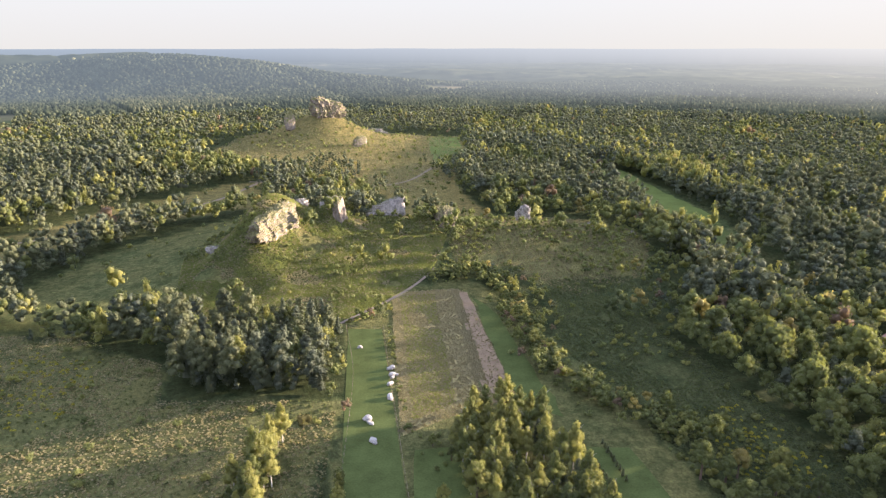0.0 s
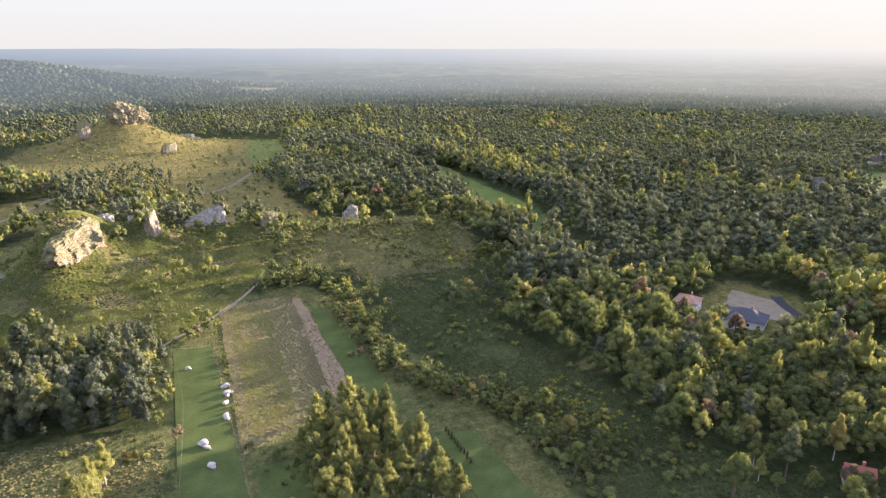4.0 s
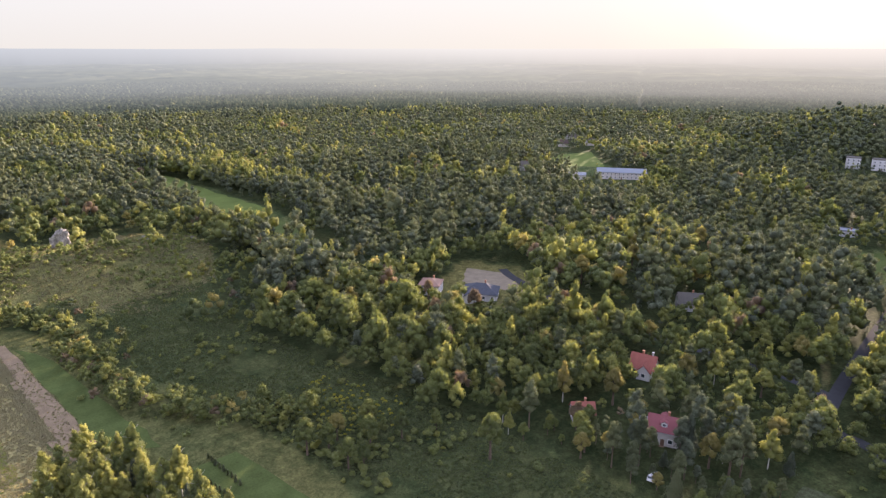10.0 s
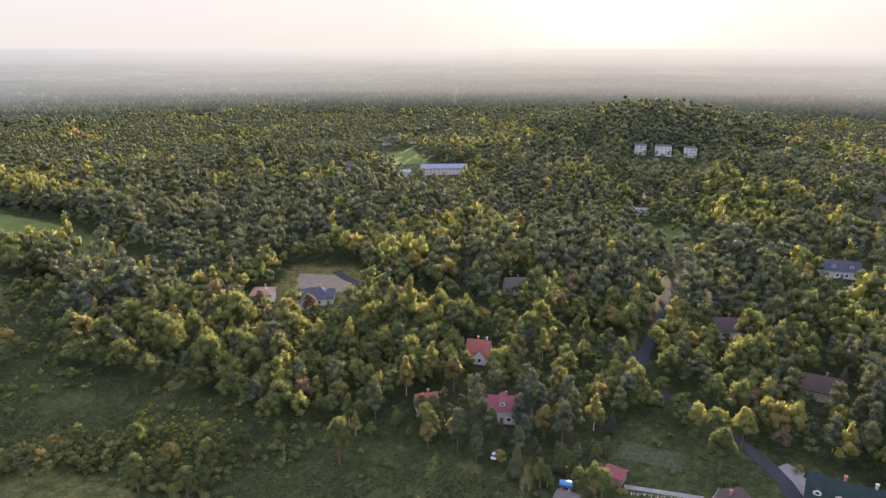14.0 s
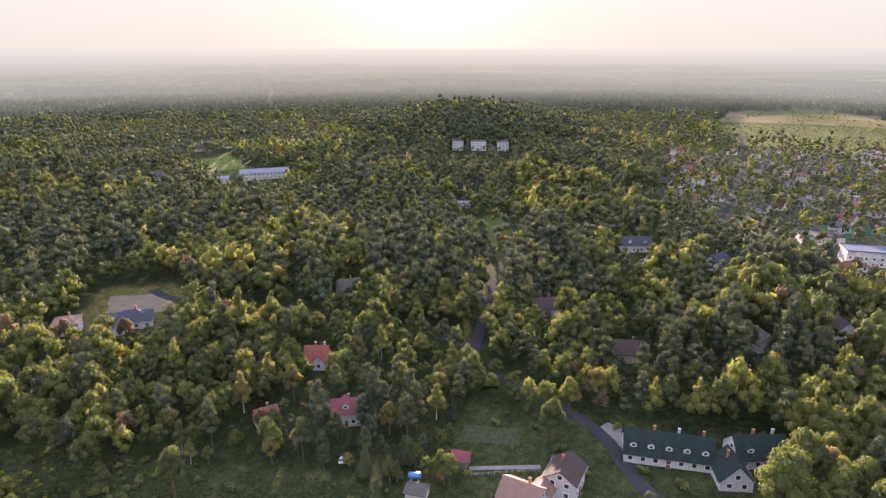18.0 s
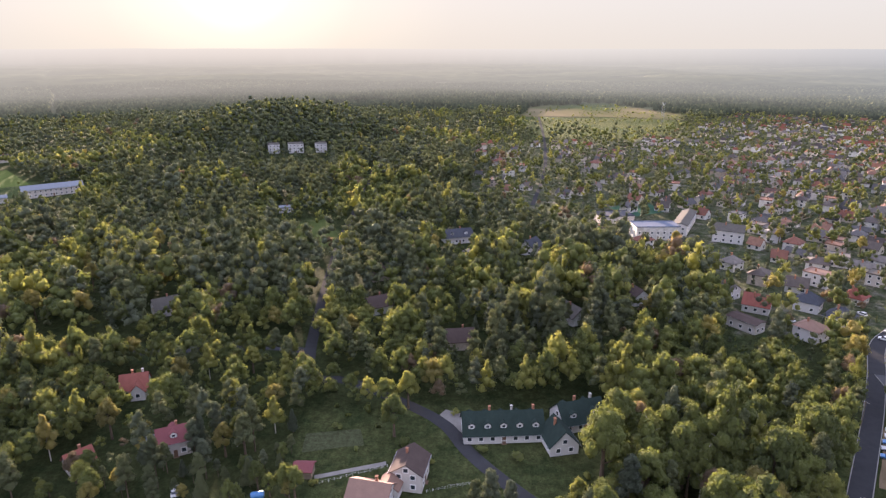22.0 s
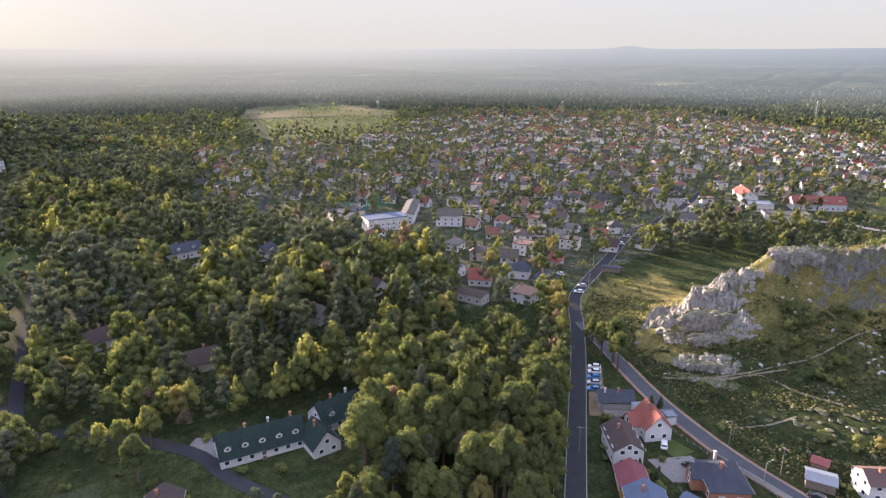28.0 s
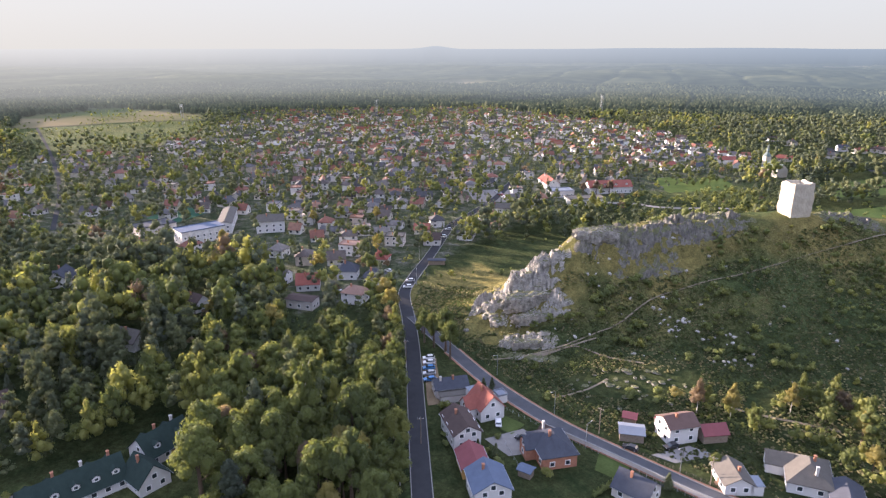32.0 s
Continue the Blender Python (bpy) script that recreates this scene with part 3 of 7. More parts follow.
patch("paved_yard", [(100, -117), (113, -116), (116, -104), (106, -104)], M_PAVING, "paved driveway between houses", "yard")
patch("paved_yard", [(77, -137), (83, -135), (79, -147), (72, -149)], M_PAVING, "paved drive of the white house", "yard")

road("road", [(70, -52), (107, -76), (136, -95), (174, -120), (200, -136), (222, -149), (236, -163), (262, -194), (299, -237), (316, -268), (345, -318), (420, -420)], 5.2, M_ASPHALT, "worn grey asphalt street between wood and houses", kerbs=True, footway=False, keep=1.0)
road("road", [(30, -141), (50, -136), (65.3, -132.5), (72.3, -131.2), (81.4, -129.6), (92.8, -127.7), (105.6, -125.8), (121.2, -125.3), (141.3, -126.7), (164.9, -131.1), (182, -134.5), (200, -138)], 4.8, M_STREET, "grey asphalt road along the foot of the castle hill", kerbs=True, footway=False)
road("road", [(120, -24), (138, -8), (150, 1), (166, 11), (186, 40), (188, 52), (207, 59), (287, 70), (367, 78), (459, 84), (600, 95)], 4.2, M_ASPHALT, "narrow asphalt lane straight through the wood", keep=0.3)
road("road", [(214, 214), (209, 202), (204, 179), (201, 160), (202, 134), (204, 114), (210, 80), (207, 59)], 4.6, M_ASPHALT, "narrow grey lane past new houses")
road("road", [(440, -40), (560, -60), (700, -75), (900, -90), (1230, -110)], 3.0, M_ASPHALT, "straight road running out to the hills")
road("track", [(-46, 228), (-38, 238), (-24, 257), (-13, 275), (-4, 295)], 1.5, M_SAND, "pale sandy farm track", keep=1.5)
road("track", [(-5, 600), (-30, 520), (-70, 500), (-160, 520)], 2.6, M_SAND, "pale sandy track across dry pasture", keep=1)
road("track", [(-260, 330), (-205, 380), (-165, 450), (-150, 520)], 3.0, M_SAND, "pale sandy track through pasture", keep=1)
road("track", [(150.3, -137.3), (144, -147.7), (138.2, -161.6), (133.9, -174.8), (130.9, -183.5), (128.3, -196), (123.3, -205.9), (112.3, -225.1), (102.4, -247.1), (91.9, -268.6), (84.7, -284.5)], 1.1, M_SAND, "worn pale footpath over the castle hill", lift=0.14, keep=0.5)
road("track", [(146, -143), (140.5, -153), (136.6, -163), (133, -172)], 1.5, M_SAND, "broad stony track beside bare limestone", lift=0.12, keep=0.5)
road("track", [(139.9, -151.9), (135.2, -164), (122.7, -167.4), (112.6, -172.5)], 1.0, M_SAND, "worn pale footpath over bare rock", lift=0.14, keep=0.5)
road("track", [(118.5, -136.2), (115.7, -147.6), (115.5, -157.1)], 0.8, M_SAND, "narrow trodden path on the slope", lift=0.14, keep=0.5)
road("track", [(84, -172), (75, -176), (64, -182), (56, -186)], 1.2, M_SAND, "earth path below the slope", lift=0.12, keep=0.5)

for side in (2.9, -2.9):
    ln = smooth_line([(30, -141), (50, -136), (65.3, -132.5), (72.3, -131.2), (81.4, -129.6), (92.8, -127.7), (105.6, -125.8), (121.2, -125.3), (141.3, -126.7), (164.9, -131.1)], 3.0)
    v, q = ribbon(ln, side, 0.9, 0.17)
    tagged(new("pavement", raw("pavement", v, q, [M_CLAY])), "narrow footway of red and grey pavers beside the road", "pavement", kind="structure")
# ---- houses ----
TAKEN = []


def windows_on(parent, mesh_f, mesh_p, spots):
    for m in spots:
        w = again("window", mesh_f, parent, m)
        again("pane", mesh_p, w)


@functools.lru_cache(None)
def window_meshes(w, h):
    bm = bmesh.new()
    rings = []
    for y in (-0.09, 0.03):
        for a in (0.09, -0.09):
            rings.append([bm.verts.new((sx * (w / 2 + a), y, (h / 2) + sz * (h / 2 + a))) for sx, sz in ((-1, -1), (1, -1), (1, 1), (-1, 1))])
    for p, q in ((0, 1), (1, 3), (3, 2), (2, 0)):
        for k in range(4):
            bm.faces.new((rings[p][k], rings[p][(k + 1) % 4], rings[q][(k + 1) % 4], rings[q][k]))
    bmesh.ops.recalc_face_normals(bm, faces=bm.faces)
    f = bpy.data.meshes.new("window")
    bm.to_mesh(f)
    bm.free()
    f.materials.append(M_FRAME)
    bm = bmesh.new()
    box(bm, 0, -0.005, 0.02, w, 0.06, h - 0.04)
    p = bpy.data.meshes.new("pane")
    bm.to_mesh(p)
    bm.free()
    p.materials.append(M_GLASS)
    return f, p


def house(x, y, turn, length, width, eaves, rise, roof, wall, label, hip=False, dormers=0, chimneys=1, storeys=0, flat=False, wing=None, lean_to=None, detail=True, overhang=0.5, dormer_roof=None, name="house", group="", z=None):
    """A house with its ridge along its own x axis. Turn: degrees from the x axis to its ridge."""
    top = new(name)
    tagged(top, label, "house", group)
    L, W = length / 2, width / 2
    bm = bmesh.new()
    if hip or flat:
        box(bm, 0, 0, -1.5, length, width, eaves + 1.5)
    else:
        prism(bm, [(-W, -1.5), (W, -1.5), (W, eaves), (0, eaves + rise - 0.02), (-W, eaves)], -L, L)
        bmesh.ops.rotate(bm, verts=bm.verts, matrix=Matrix.Rotation(radians(90), 3, "Z"))
    part("wall", bm, wall, top)
    bm = bmesh.new()
    o = overhang
    slope = rise / W if W else 0
    if flat:
        box(bm, 0, 0, eaves, length + 0.3, width + 0.3, 0.25)
        for s in (-1, 1):
            box(bm, 0, s * (W + 0.05), eaves + 0.25, length + 0.3, 0.2, 0.3)
            box(bm, s * (L + 0.05), 0, eaves + 0.25, 0.2, width - 0.1, 0.3)
    elif hip:
        zb, r = eaves - o * slope, max(L - W, 0.3)
        b = [bm.verts.new((sx * (L + o), sy * (W + o), zb)) for sx, sy in ((-1, -1), (1, -1), (1, 1), (-1, 1))]
        b2 = [bm.verts.new((v.co.x, v.co.y, zb + 0.18)) for v in b]
        t = [bm.verts.new((-r, 0, eaves + rise + 0.15)), bm.verts.new((r, 0, eaves + rise + 0.15))]
        for q in ((b2[0], b2[1], t[1], t[0]), (b2[2], b2[3], t[0], t[1])):
            bm.faces.new(q)
        bm.faces.new((b2[1], b2[2], t[1]))
        bm.faces.new((b2[3], b2[0], t[0]))
        for i in range(4):
            bm.faces.new((b[i], b[(i + 1) % 4], b2[(i + 1) % 4], b2[i]))
        bm.faces.new(b[::-1])
    else:
        zb = eaves - o * slope
        prism(bm, [(-W - o, zb), (-W - o, zb + 0.2), (0, eaves + rise + 0.22), (W + o, zb + 0.2), (W + o, zb), (0, eaves + rise)], -L - o * 0.8, L + o * 0.8)
        bmesh.ops.rotate(bm, verts=bm.verts, matrix=Matrix.Rotation(radians(90), 3, "Z"))
    roof_ob = part("roof", bm, roof, top)
    for i in range(chimneys):
        bm = bmesh.new()
        cx = (i - (chimneys - 1) / 2) * length / (chimneys + 0.6) + 0.12 * length
        box(bm, cx, 0.12 * width, eaves + rise * 0.5, 0.6, 0.6, rise * 0.5 + 0.9)
        box(bm, cx, 0.12 * width, eaves + rise + 0.9, 0.75, 0.75, 0.12)
        part("chimney", bm, M_BRICK if i % 2 == 0 else M_GREYWALL, top)
    if detail:
        f, p = window_meshes(1.3, 1.35)
        rows = storeys or max(1, int(eaves // 2.6))
        n = max(2, int(length // 3.2))
        spots = []
        for k in range(rows):
            for i in range(n):
                px = -L + (i + 0.5) * length / n
                for s in (0, 180):
                    spots.append(pose(0, 0, 0, 0, 0, s) @ pose(px, -W, 0.95 + 2.7 * k))
            for e in (90, -90):
                for px in ((-W * 0.45, W * 0.45) if width > 6 else (0,)):
                    spots.append(pose(0, 0, 0, 0, 0, e) @ pose(px, -L, 0.95 + 2.7 * k))
        if not hip and not flat and rise > 2.2:
            for e in (90, -90):
                spots.append(pose(0, 0, 0, 0, 0, e) @ pose(0, -L, eaves + rise * 0.12))
        windows_on(top, f, p, spots)
        bm = bmesh.new()
        box(bm, 0, -W - 0.03, 0, 1.0, 0.1, 2.05)
        box(bm, 0, -W - 0.35, -0.1, 1.5, 0.7, 0.14)
        part("door", bm, M_DOOR, top)
        for s in (-1, 1):
            bm = bmesh.new()
            box(bm, 0, s * (W + o + 0.06), (eaves - o * slope if not flat else eaves) - 0.02, length + 0.6, 0.12, 0.1)
            part("gutter", bm, M_STEEL, roof_ob)
    for i in range(dormers):
        dx = -L + (i + 0.5) * length / dormers
        for s in ((1, -1) if dormers < 3 else (1, -1)):
            bm = bmesh.new()
            zb, d0 = eaves + 0.25 * rise, W * 0.75
            bm2 = bmesh.new()
            prism(bm, [(-0.9, zb), (0.9, zb), (0.9, zb + 1.2), (0, zb + 1.75), (-0.9, zb + 1.2)], -d0, -0.2)
            prism(bm2, [(-1.15, zb + 1.08), (0, zb + 1.8), (1.15, zb + 1.08), (1.15, zb + 1.22), (0, zb + 1.95), (-1.15, zb + 1.22)], -d0 - 0.25, -0.1)
            d = part("dormer", bm, M_WHITE, top)
            part("dormer_roof", bm2, roof, d)
            d.matrix_basis = pose(0, 0, 0, 0, 0, 0 if s > 0 else 180) @ pose(dx * s, 0, 0)
            f, p = window_meshes(1.0, 0.9)
            windows_on(d, f, p, [pose(0, -d0 - 0.03, zb + 0.25)])
    if wing:
        wx, wy, wl, ww, wh, wr = wing
        bm = bmesh.new()
        prism(bm, [(-ww / 2, -1.5), (ww / 2, -1.5), (ww / 2, wh), (0, wh + wr), (-ww / 2, wh)], -wl / 2, wl / 2)
        bmesh.ops.translate(bm, verts=bm.verts, vec=(wx, wy, 0))
        part("wing_wall", bm, wall, top)
        bm = bmesh.new()
        k = 0.45 * wr / (ww / 2)
        prism(bm, [(-ww / 2 - 0.45, wh - k), (-ww / 2 - 0.45, wh - k + 0.2), (0, wh + wr + 0.22), (ww / 2 + 0.45, wh - k + 0.2), (ww / 2 + 0.45, wh - k), (0, wh + wr)], -wl / 2 - 0.4, wl / 2 + 0.4)
        bmesh.ops.translate(bm, verts=bm.verts, vec=(wx, wy, 0))
        part("wing_roof", bm, roof, top)
        f, p = window_meshes(1.3, 1.35)
        e = -wl / 2 if wy <= 0 else wl / 2
        windows_on(top, f, p, [pose(wx, wy + e, 1.0, 0, 0, 0 if wy <= 0 else 180), pose(wx, wy + e, wh - 0.4, 0, 0, 0 if wy <= 0 else 180)][: 2 if wh > 3 else 1])
    if lean_to:
        lx, ly, ll, lw, lh, lm = lean_to
        bm = bmesh.new()
        box(bm, lx, ly, -1.0, ll, lw, lh + 1.0)
        part("annexe", bm, wall, top)
        bm = bmesh.new()
        box(bm, lx, ly, lh, ll + 0.4, lw + 0.4, 0.15, 0.03)
        part("annexe_roof", bm, lm, top)
    top.matrix_basis = pose(x, y, gz(x, y) if z is None else z, 0, 0, turn)
    TAKEN.append((x, y, max(length, width) * 0.62 + 1.5))
    return top


# houses in the trees, seen in the middle of the turn
house(146.5, 81, -62, 8.2, 6.8, 4.6, 2.8, M_DARKRED, M_GREYWALL, "house with a wine-red roof, dormer and white terrace canopy", dormers=1, lean_to=(-5.4, 0.4, 2.6, 4.6, 4.4, M_LIGHTMETAL))
house(175.5, 107, -70, 8, 7.4, 3.2, 3.4, M_REDROOF, M_WHITE, "cottage with a steep red tiled roof among trees", chimneys=2, wing=(1.2, -3.6, 4.2, 4.2, 3.0, 2.3))
house(137.5, 102.4, -40, 6.4, 5.4, 2.8, 2.6, M_REDROOF, M_GREYWALL, "small house with a red roof half hidden by trees")
house(167, 212, -52, 9, 9, 4.8, 1.9, M_PINKROOF, M_WHITE, "white house with a low pinkish hipped roof", hip=True)
house(180, 193, -50, 15, 11, 3.4, 3.0, M_SLATE, M_WHITE, "new bungalow with a dark slate-grey hipped roof", hip=True, wing=(-3, -6, 6, 6, 3.2, 2.2))
house(128, 24, -100, 10, 8.5, 3.4, 2.8, M_PINKROOF, M_WHITE, "white house with a faded pink tiled roof", wing=(3.5, 4.5, 5, 5, 3.0, 2.0))
house(137, 15.5, -8, 9, 8, 5.2, 2.6, M_BROWNROOF, M_GREYWALL, "tall grey plastered house with a dull brown roof")
house(122, 49, -85, 5, 4, 2.4, 0.8, M_GREYROOF, M_GREYWALL, "small shed with a flat grey roof", chimneys=0, detail=False, name="shed")
house(138, 43, -90, 4.6, 4, 2.4, 1.0, M_DARKRED, M_WOOD, "small garden shed with a red roof", chimneys=0, detail=False, name="shed")
# the inn
house(159, -8.5, -84, 22.5, 9.4, 3.0, 4.5, M_GREENROOF, M_WHITE, "long white inn with a dark green roof and rounded dormers", dormers=5, chimneys=3, storeys=1, name="inn")
house(166, -31, -70, 13.5, 9.4, 3.0, 4.3, M_GREENROOF, M_WHITE, "wing of the inn with a dark green roof", dormers=2, chimneys=2, storeys=1, name="inn_wing")
house(154, -24, 14, 9, 8, 3.0, 4.2, M_GREENROOF, M_WHITE, "cross wing of the inn with a dark roof and white chimney", chimneys=1, storeys=1, name="inn_wing")
# houses by the fork of the roads
house(126.3, -113.4, -15, 9.5, 7.6, 4.0, 3.8, M_REDROOF, M_WHITE, "white house with a bright red tiled roof", wing=(0.5, 3.0, 8, 5, 3.8, 2.6), lean_to=(6.8, 0.5, 3.0, 4.5, 4.6, M_LIGHTMETAL))
house(121, -99.4, -20, 12, 7.8, 4.8, 2.4, M_BROWNROOF, M_WHITE, "long white house with a dark brown sheet roof", storeys=2)
house(108.2, -93, -27, 8.4, 7, 3.2, 2.2, M_DARKRED, M_YELLOWWALL, "ochre outbuilding with a wine-red roof", chimneys=0)
house(97.5, -89, -27, 9.5, 9, 5.0, 2.6, M_BLUEROOF, M_WHITE, "white house with a blue-grey tiled roof", chimneys=1, storeys=2)
house(99.5, -113.5, -25, 12, 9.5, 4.0, 3.4, M_SLATE, M_BRICK, "brick bungalow with a slate-grey hipped roof", hip=True, chimneys=2, wing=(1.5, 4.6, 6, 5, 3.8, 2.4))
house(142.4, -112.4, 66, 10.5, 6.5, 3.2, 2.0, M_SLATE, M_GREYWALL, "low grey house with a dark slate roof", chimneys=2, lean_to=(0, 5.0, 9, 3.6, 2.4, M_GREYROOF))
house(84, -147.8, 65, 8.8, 7.2, 5.2, 1.9, M_WARMROOF, M_WHITE, "two-storey pinkish-white house with a brown low roof", storeys=2, lean_to=(0, -5.2, 6, 2.4, 2.6, M_DARKRED))
house(91.5, -137.5, 40, 6.5, 5, 2.6, 0.7, M_LIGHTMETAL, M_WOOD, "small barn with a pale blue-white metal roof", chimneys=0, detail=False, name="barn")
house(77.5, -155, 60, 7, 5, 2.8, 1.8, M_DARKRED, M_WOOD, "red-roofed outbuilding beside the hill", chimneys=0, detail=False, name="barn")
house(63.5, -141, 140, 9, 7, 3.0, 1.9, M_GREYROOF, M_WHITE, "small white bungalow with a pale grey roof", lean_to=(2.5, 4.4, 4, 3, 2.8, M_LIGHTMETAL))
house(52.5, -157, 120, 13, 10, 3.2, 3.0, M_GREYROOF, M_WHITE, "white bungalow with a warm grey hipped roof", hip=True, chimneys=2, wing=(-3, -6.5, 6, 6, 3.0, 2.0))
house(43, -156, 120, 8, 7, 2.8, 1.6, M_SLATE, M_GREYWALL, "low outbuilding with a slate roof", chimneys=0)
house(75.5, -118, 10, 9, 8, 3.0, 3.0, M_SLATE, M_GREYWALL, "grey house with solar panels on a dark roof", chimneys=1)
house(97.5, -102, 20, 3.4, 2.6, 2.1, 0.4, M_BLUEROOF, M_WOOD, "small garden shed with a pale blue roof", chimneys=0, detail=False, name="shed")
house(106.6, -119.2, 10, 3.2, 2.8, 2.1, 0.9, M_BROWNROOF, M_WOOD, "small brown wooden garden hut", chimneys=0, detail=False, name="shed")
house(96.5, -143.5, 30, 3.6, 3.0, 2.2, 0.8, M_DARKRED, M_WOOD, "brown wooden shed behind the barn", chimneys=0, detail=False, name="shed")
house(128.4, -121.4, -15, 3.4, 3.0, 2.6, 0.4, M_LIGHTMETAL, M_WHITE, "white garage with a pale flat roof", chimneys=0, detail=False, flat=True, name="garage")
patch("garden_lawn", [(114, -118), (121, -116.5), (119, -110.5), (113, -111.5)], M_LAWN, "small bright green garden lawn", "lawn", wavy=0.6)
patch("garden_lawn", [(88, -118), (93, -126), (84, -127), (80, -120)], M_LAWN, "green garden grass beside a hedge", "lawn", wavy=0.6)
patch("garden_path", [(136, 40), (137.6, 40.4), (144.4, 22.8), (142.8, 22.4)], M_PAVING, "pale paved garden path beside a low wall", "path")
# across the street, at the edge of the town
house(256, -119, 60, 10.35, 8.47, 3.51, 3.78, M_REDROOF, M_WHITE, "white house with a deep red roof", wing=(-0.8, -3.8, 4.2, 4.2, 3.1, 2.2))
house(229, -128, 35, 9.41, 8.47, 5.07, 2.27, M_PINKROOF, M_WHITE, "white cube house with a pinkish hipped roof", hip=True, storeys=2)
house(258, -141, 50, 9.41, 8.47, 4.48, 3.41, M_SLATE, M_WHITE, "white house with a dark hipped roof", hip=True)
house(244, -147, 45, 10.35, 8.47, 3.32, 3.41, M_SLATE, M_WHITE, "white villa with a black tiled roof and dormers", hip=True, dormers=1)
house(237, -107, 35, 12.23, 6.59, 4.09, 0.57, M_BROWNROOF, M_GREYWALL, "long low workshop with a rust-brown roof", chimneys=0)
house(288, -160, 40, 11.29, 8.47, 5.85, 0.76, M_PINKROOF, M_WHITE, "flat-topped pinkish two-storey house", flat=True, storeys=2)
house(267, -165, 40, 8.47, 8.47, 3.12, 3.21, M_REDROOF, M_WALL, "plastered house with a brick-red pyramid roof", hip=True)
house(288, -188, 45, 10.35, 8.47, 5.46, 0.47, M_GREYROOF, M_GREYWALL, "plain grey cube house with a flat roof", flat=True, storeys=2)
house(271, -112, 35, 8.47, 7.53, 4.29, 2.46, M_GREYROOF, M_WHITE, "white house with a grey roof beside the wood")
house(276, -205, 48, 9.41, 7.53, 3.51, 2.84, M_BROWNROOF, M_WHITE, "white house with a brown roof beside the street")
house(247, -186, 52, 8.47, 3.01, 2.34, 0.37, M_SLATE, M_WOOD, "low wooden shelter beside the street", chimneys=0, detail=False, name="shelter")
# large public buildings
house(456, 318, -51, 40, 15, 5.6, 2.4, M_LIGHTMETAL, M_GREYWALL, "long grey school with a pale metal roof", chimneys=0, storeys=2, name="school")
house(428, 342, -51, 14, 12, 4.0, 1.0, M_LIGHTMETAL, M_WHITE, "low white annexe of the school", chimneys=0, name="school_annexe")
house(363, -104, -86, 25, 13, 7.6, 0.6, M_BLUEROOF, M_WALL, "sports hall with a pale blue flat roof", flat=True, storeys=2, chimneys=0, name="sports_hall")
house(385, -128, -25, 40, 8, 6.4, 1.2, M_GREYROOF, M_WHITE, "long white school wing with rows of windows", chimneys=0, storeys=2, name="school_wing")
house(357, -144, 65, 16, 10, 7.0, 3.0, M_GREYROOF, M_WHITE, "school gable building with a grey roof", chimneys=1, storeys=2, name="school_wing")
house(400, -88, -80, 22, 14, 4.6, 0.8, M_SLATE, M_GREYWALL, "low dark-roofed hall beside the pitch", chimneys=0, flat=True, name="hall")
for hx, hy, hl in ((636, 204, 11), (644, 184, 15), (652, 160, 11)):
    house(hx, hy, -70, hl, 11, 9.0, 0.5, M_GREYROOF, M_WHITE, "white flat-roofed apartment block among trees", flat=True, storeys=3, chimneys=0, name="apartment_block", group="apartment blocks")
house(420, 395, -40, 9, 8, 4.0, 4.0, M_GREYROOF, M_WHITE, "white gabled chapel-like house in the wood")
house(348, 10, -70, 16, 10, 4.0, 3.4, M_SLATE, M_WHITE, "white house with a dark roof beside a car park", dormers=2)
house(330, -30, -30, 12, 9, 3.8, 3.8, M_SLATE, M_WHITE, "white house with dark steep roofs in the wood", dormers=1)
house(414, 128, -70, 9, 7, 3.4, 0.6, M_LIGHTMETAL, M_WHITE, "small pale flat-roofed house in the wood", flat=True)
house(305, -395, 60, 34, 12, 5.0, 4.0, M_REDROOF, M_WHITE, "long market building with an orange-red roof", dormers=4, chimneys=2, name="market_hall")
house(345, -372, -30, 24, 11, 4.6, 3.6, M_REDROOF, M_WALL, "market-side house with a red roof", chimneys=2)
house(290, -350, 62, 26, 12, 4.6, 0.6, M_GREYROOF, M_WALL, "low flat-roofed plastered shop", flat=True, chimneys=0, name="shop")
house(318, -355, 62, 18, 12, 4.6, 0.6, M_LIGHTMETAL, M_GREYWALL, "low grey shop with a pale roof", flat=True, chimneys=0, name="shop")
house(310, -285, 50, 16, 8, 3.4, 2.4, M_GREYROOF, M_WHITE, "long low white house with a grey roof beside the street")
house(297, -213, 50, 9, 7, 3.2, 2.6, M_REDROOF, M_WALL, "small house with an orange-red roof")
for hx, hy, ht in ((240, 128, -50), (300, 20, -20), (240, -40, 30), (215, 5, -80), (262, -70, 20), (246, 40, -60), (560, 470, -40), (590, 455, -30), (610, 500, -35), (285, 45, -60), (420, 60, -60), (440, 40, -70)):
    house(hx, hy, ht, 10, 8, 3.6, 3.4, M_GREYROOF if ht % 20 else M_BROWNROOF, M_WALL, "plastered house half hidden among tall trees", chimneys=1, detail=False)

SIGHT = []


def sight(x, y, r):
    """Only low trees stand before this house on its open side."""
    SIGHT.append((x, y, r))


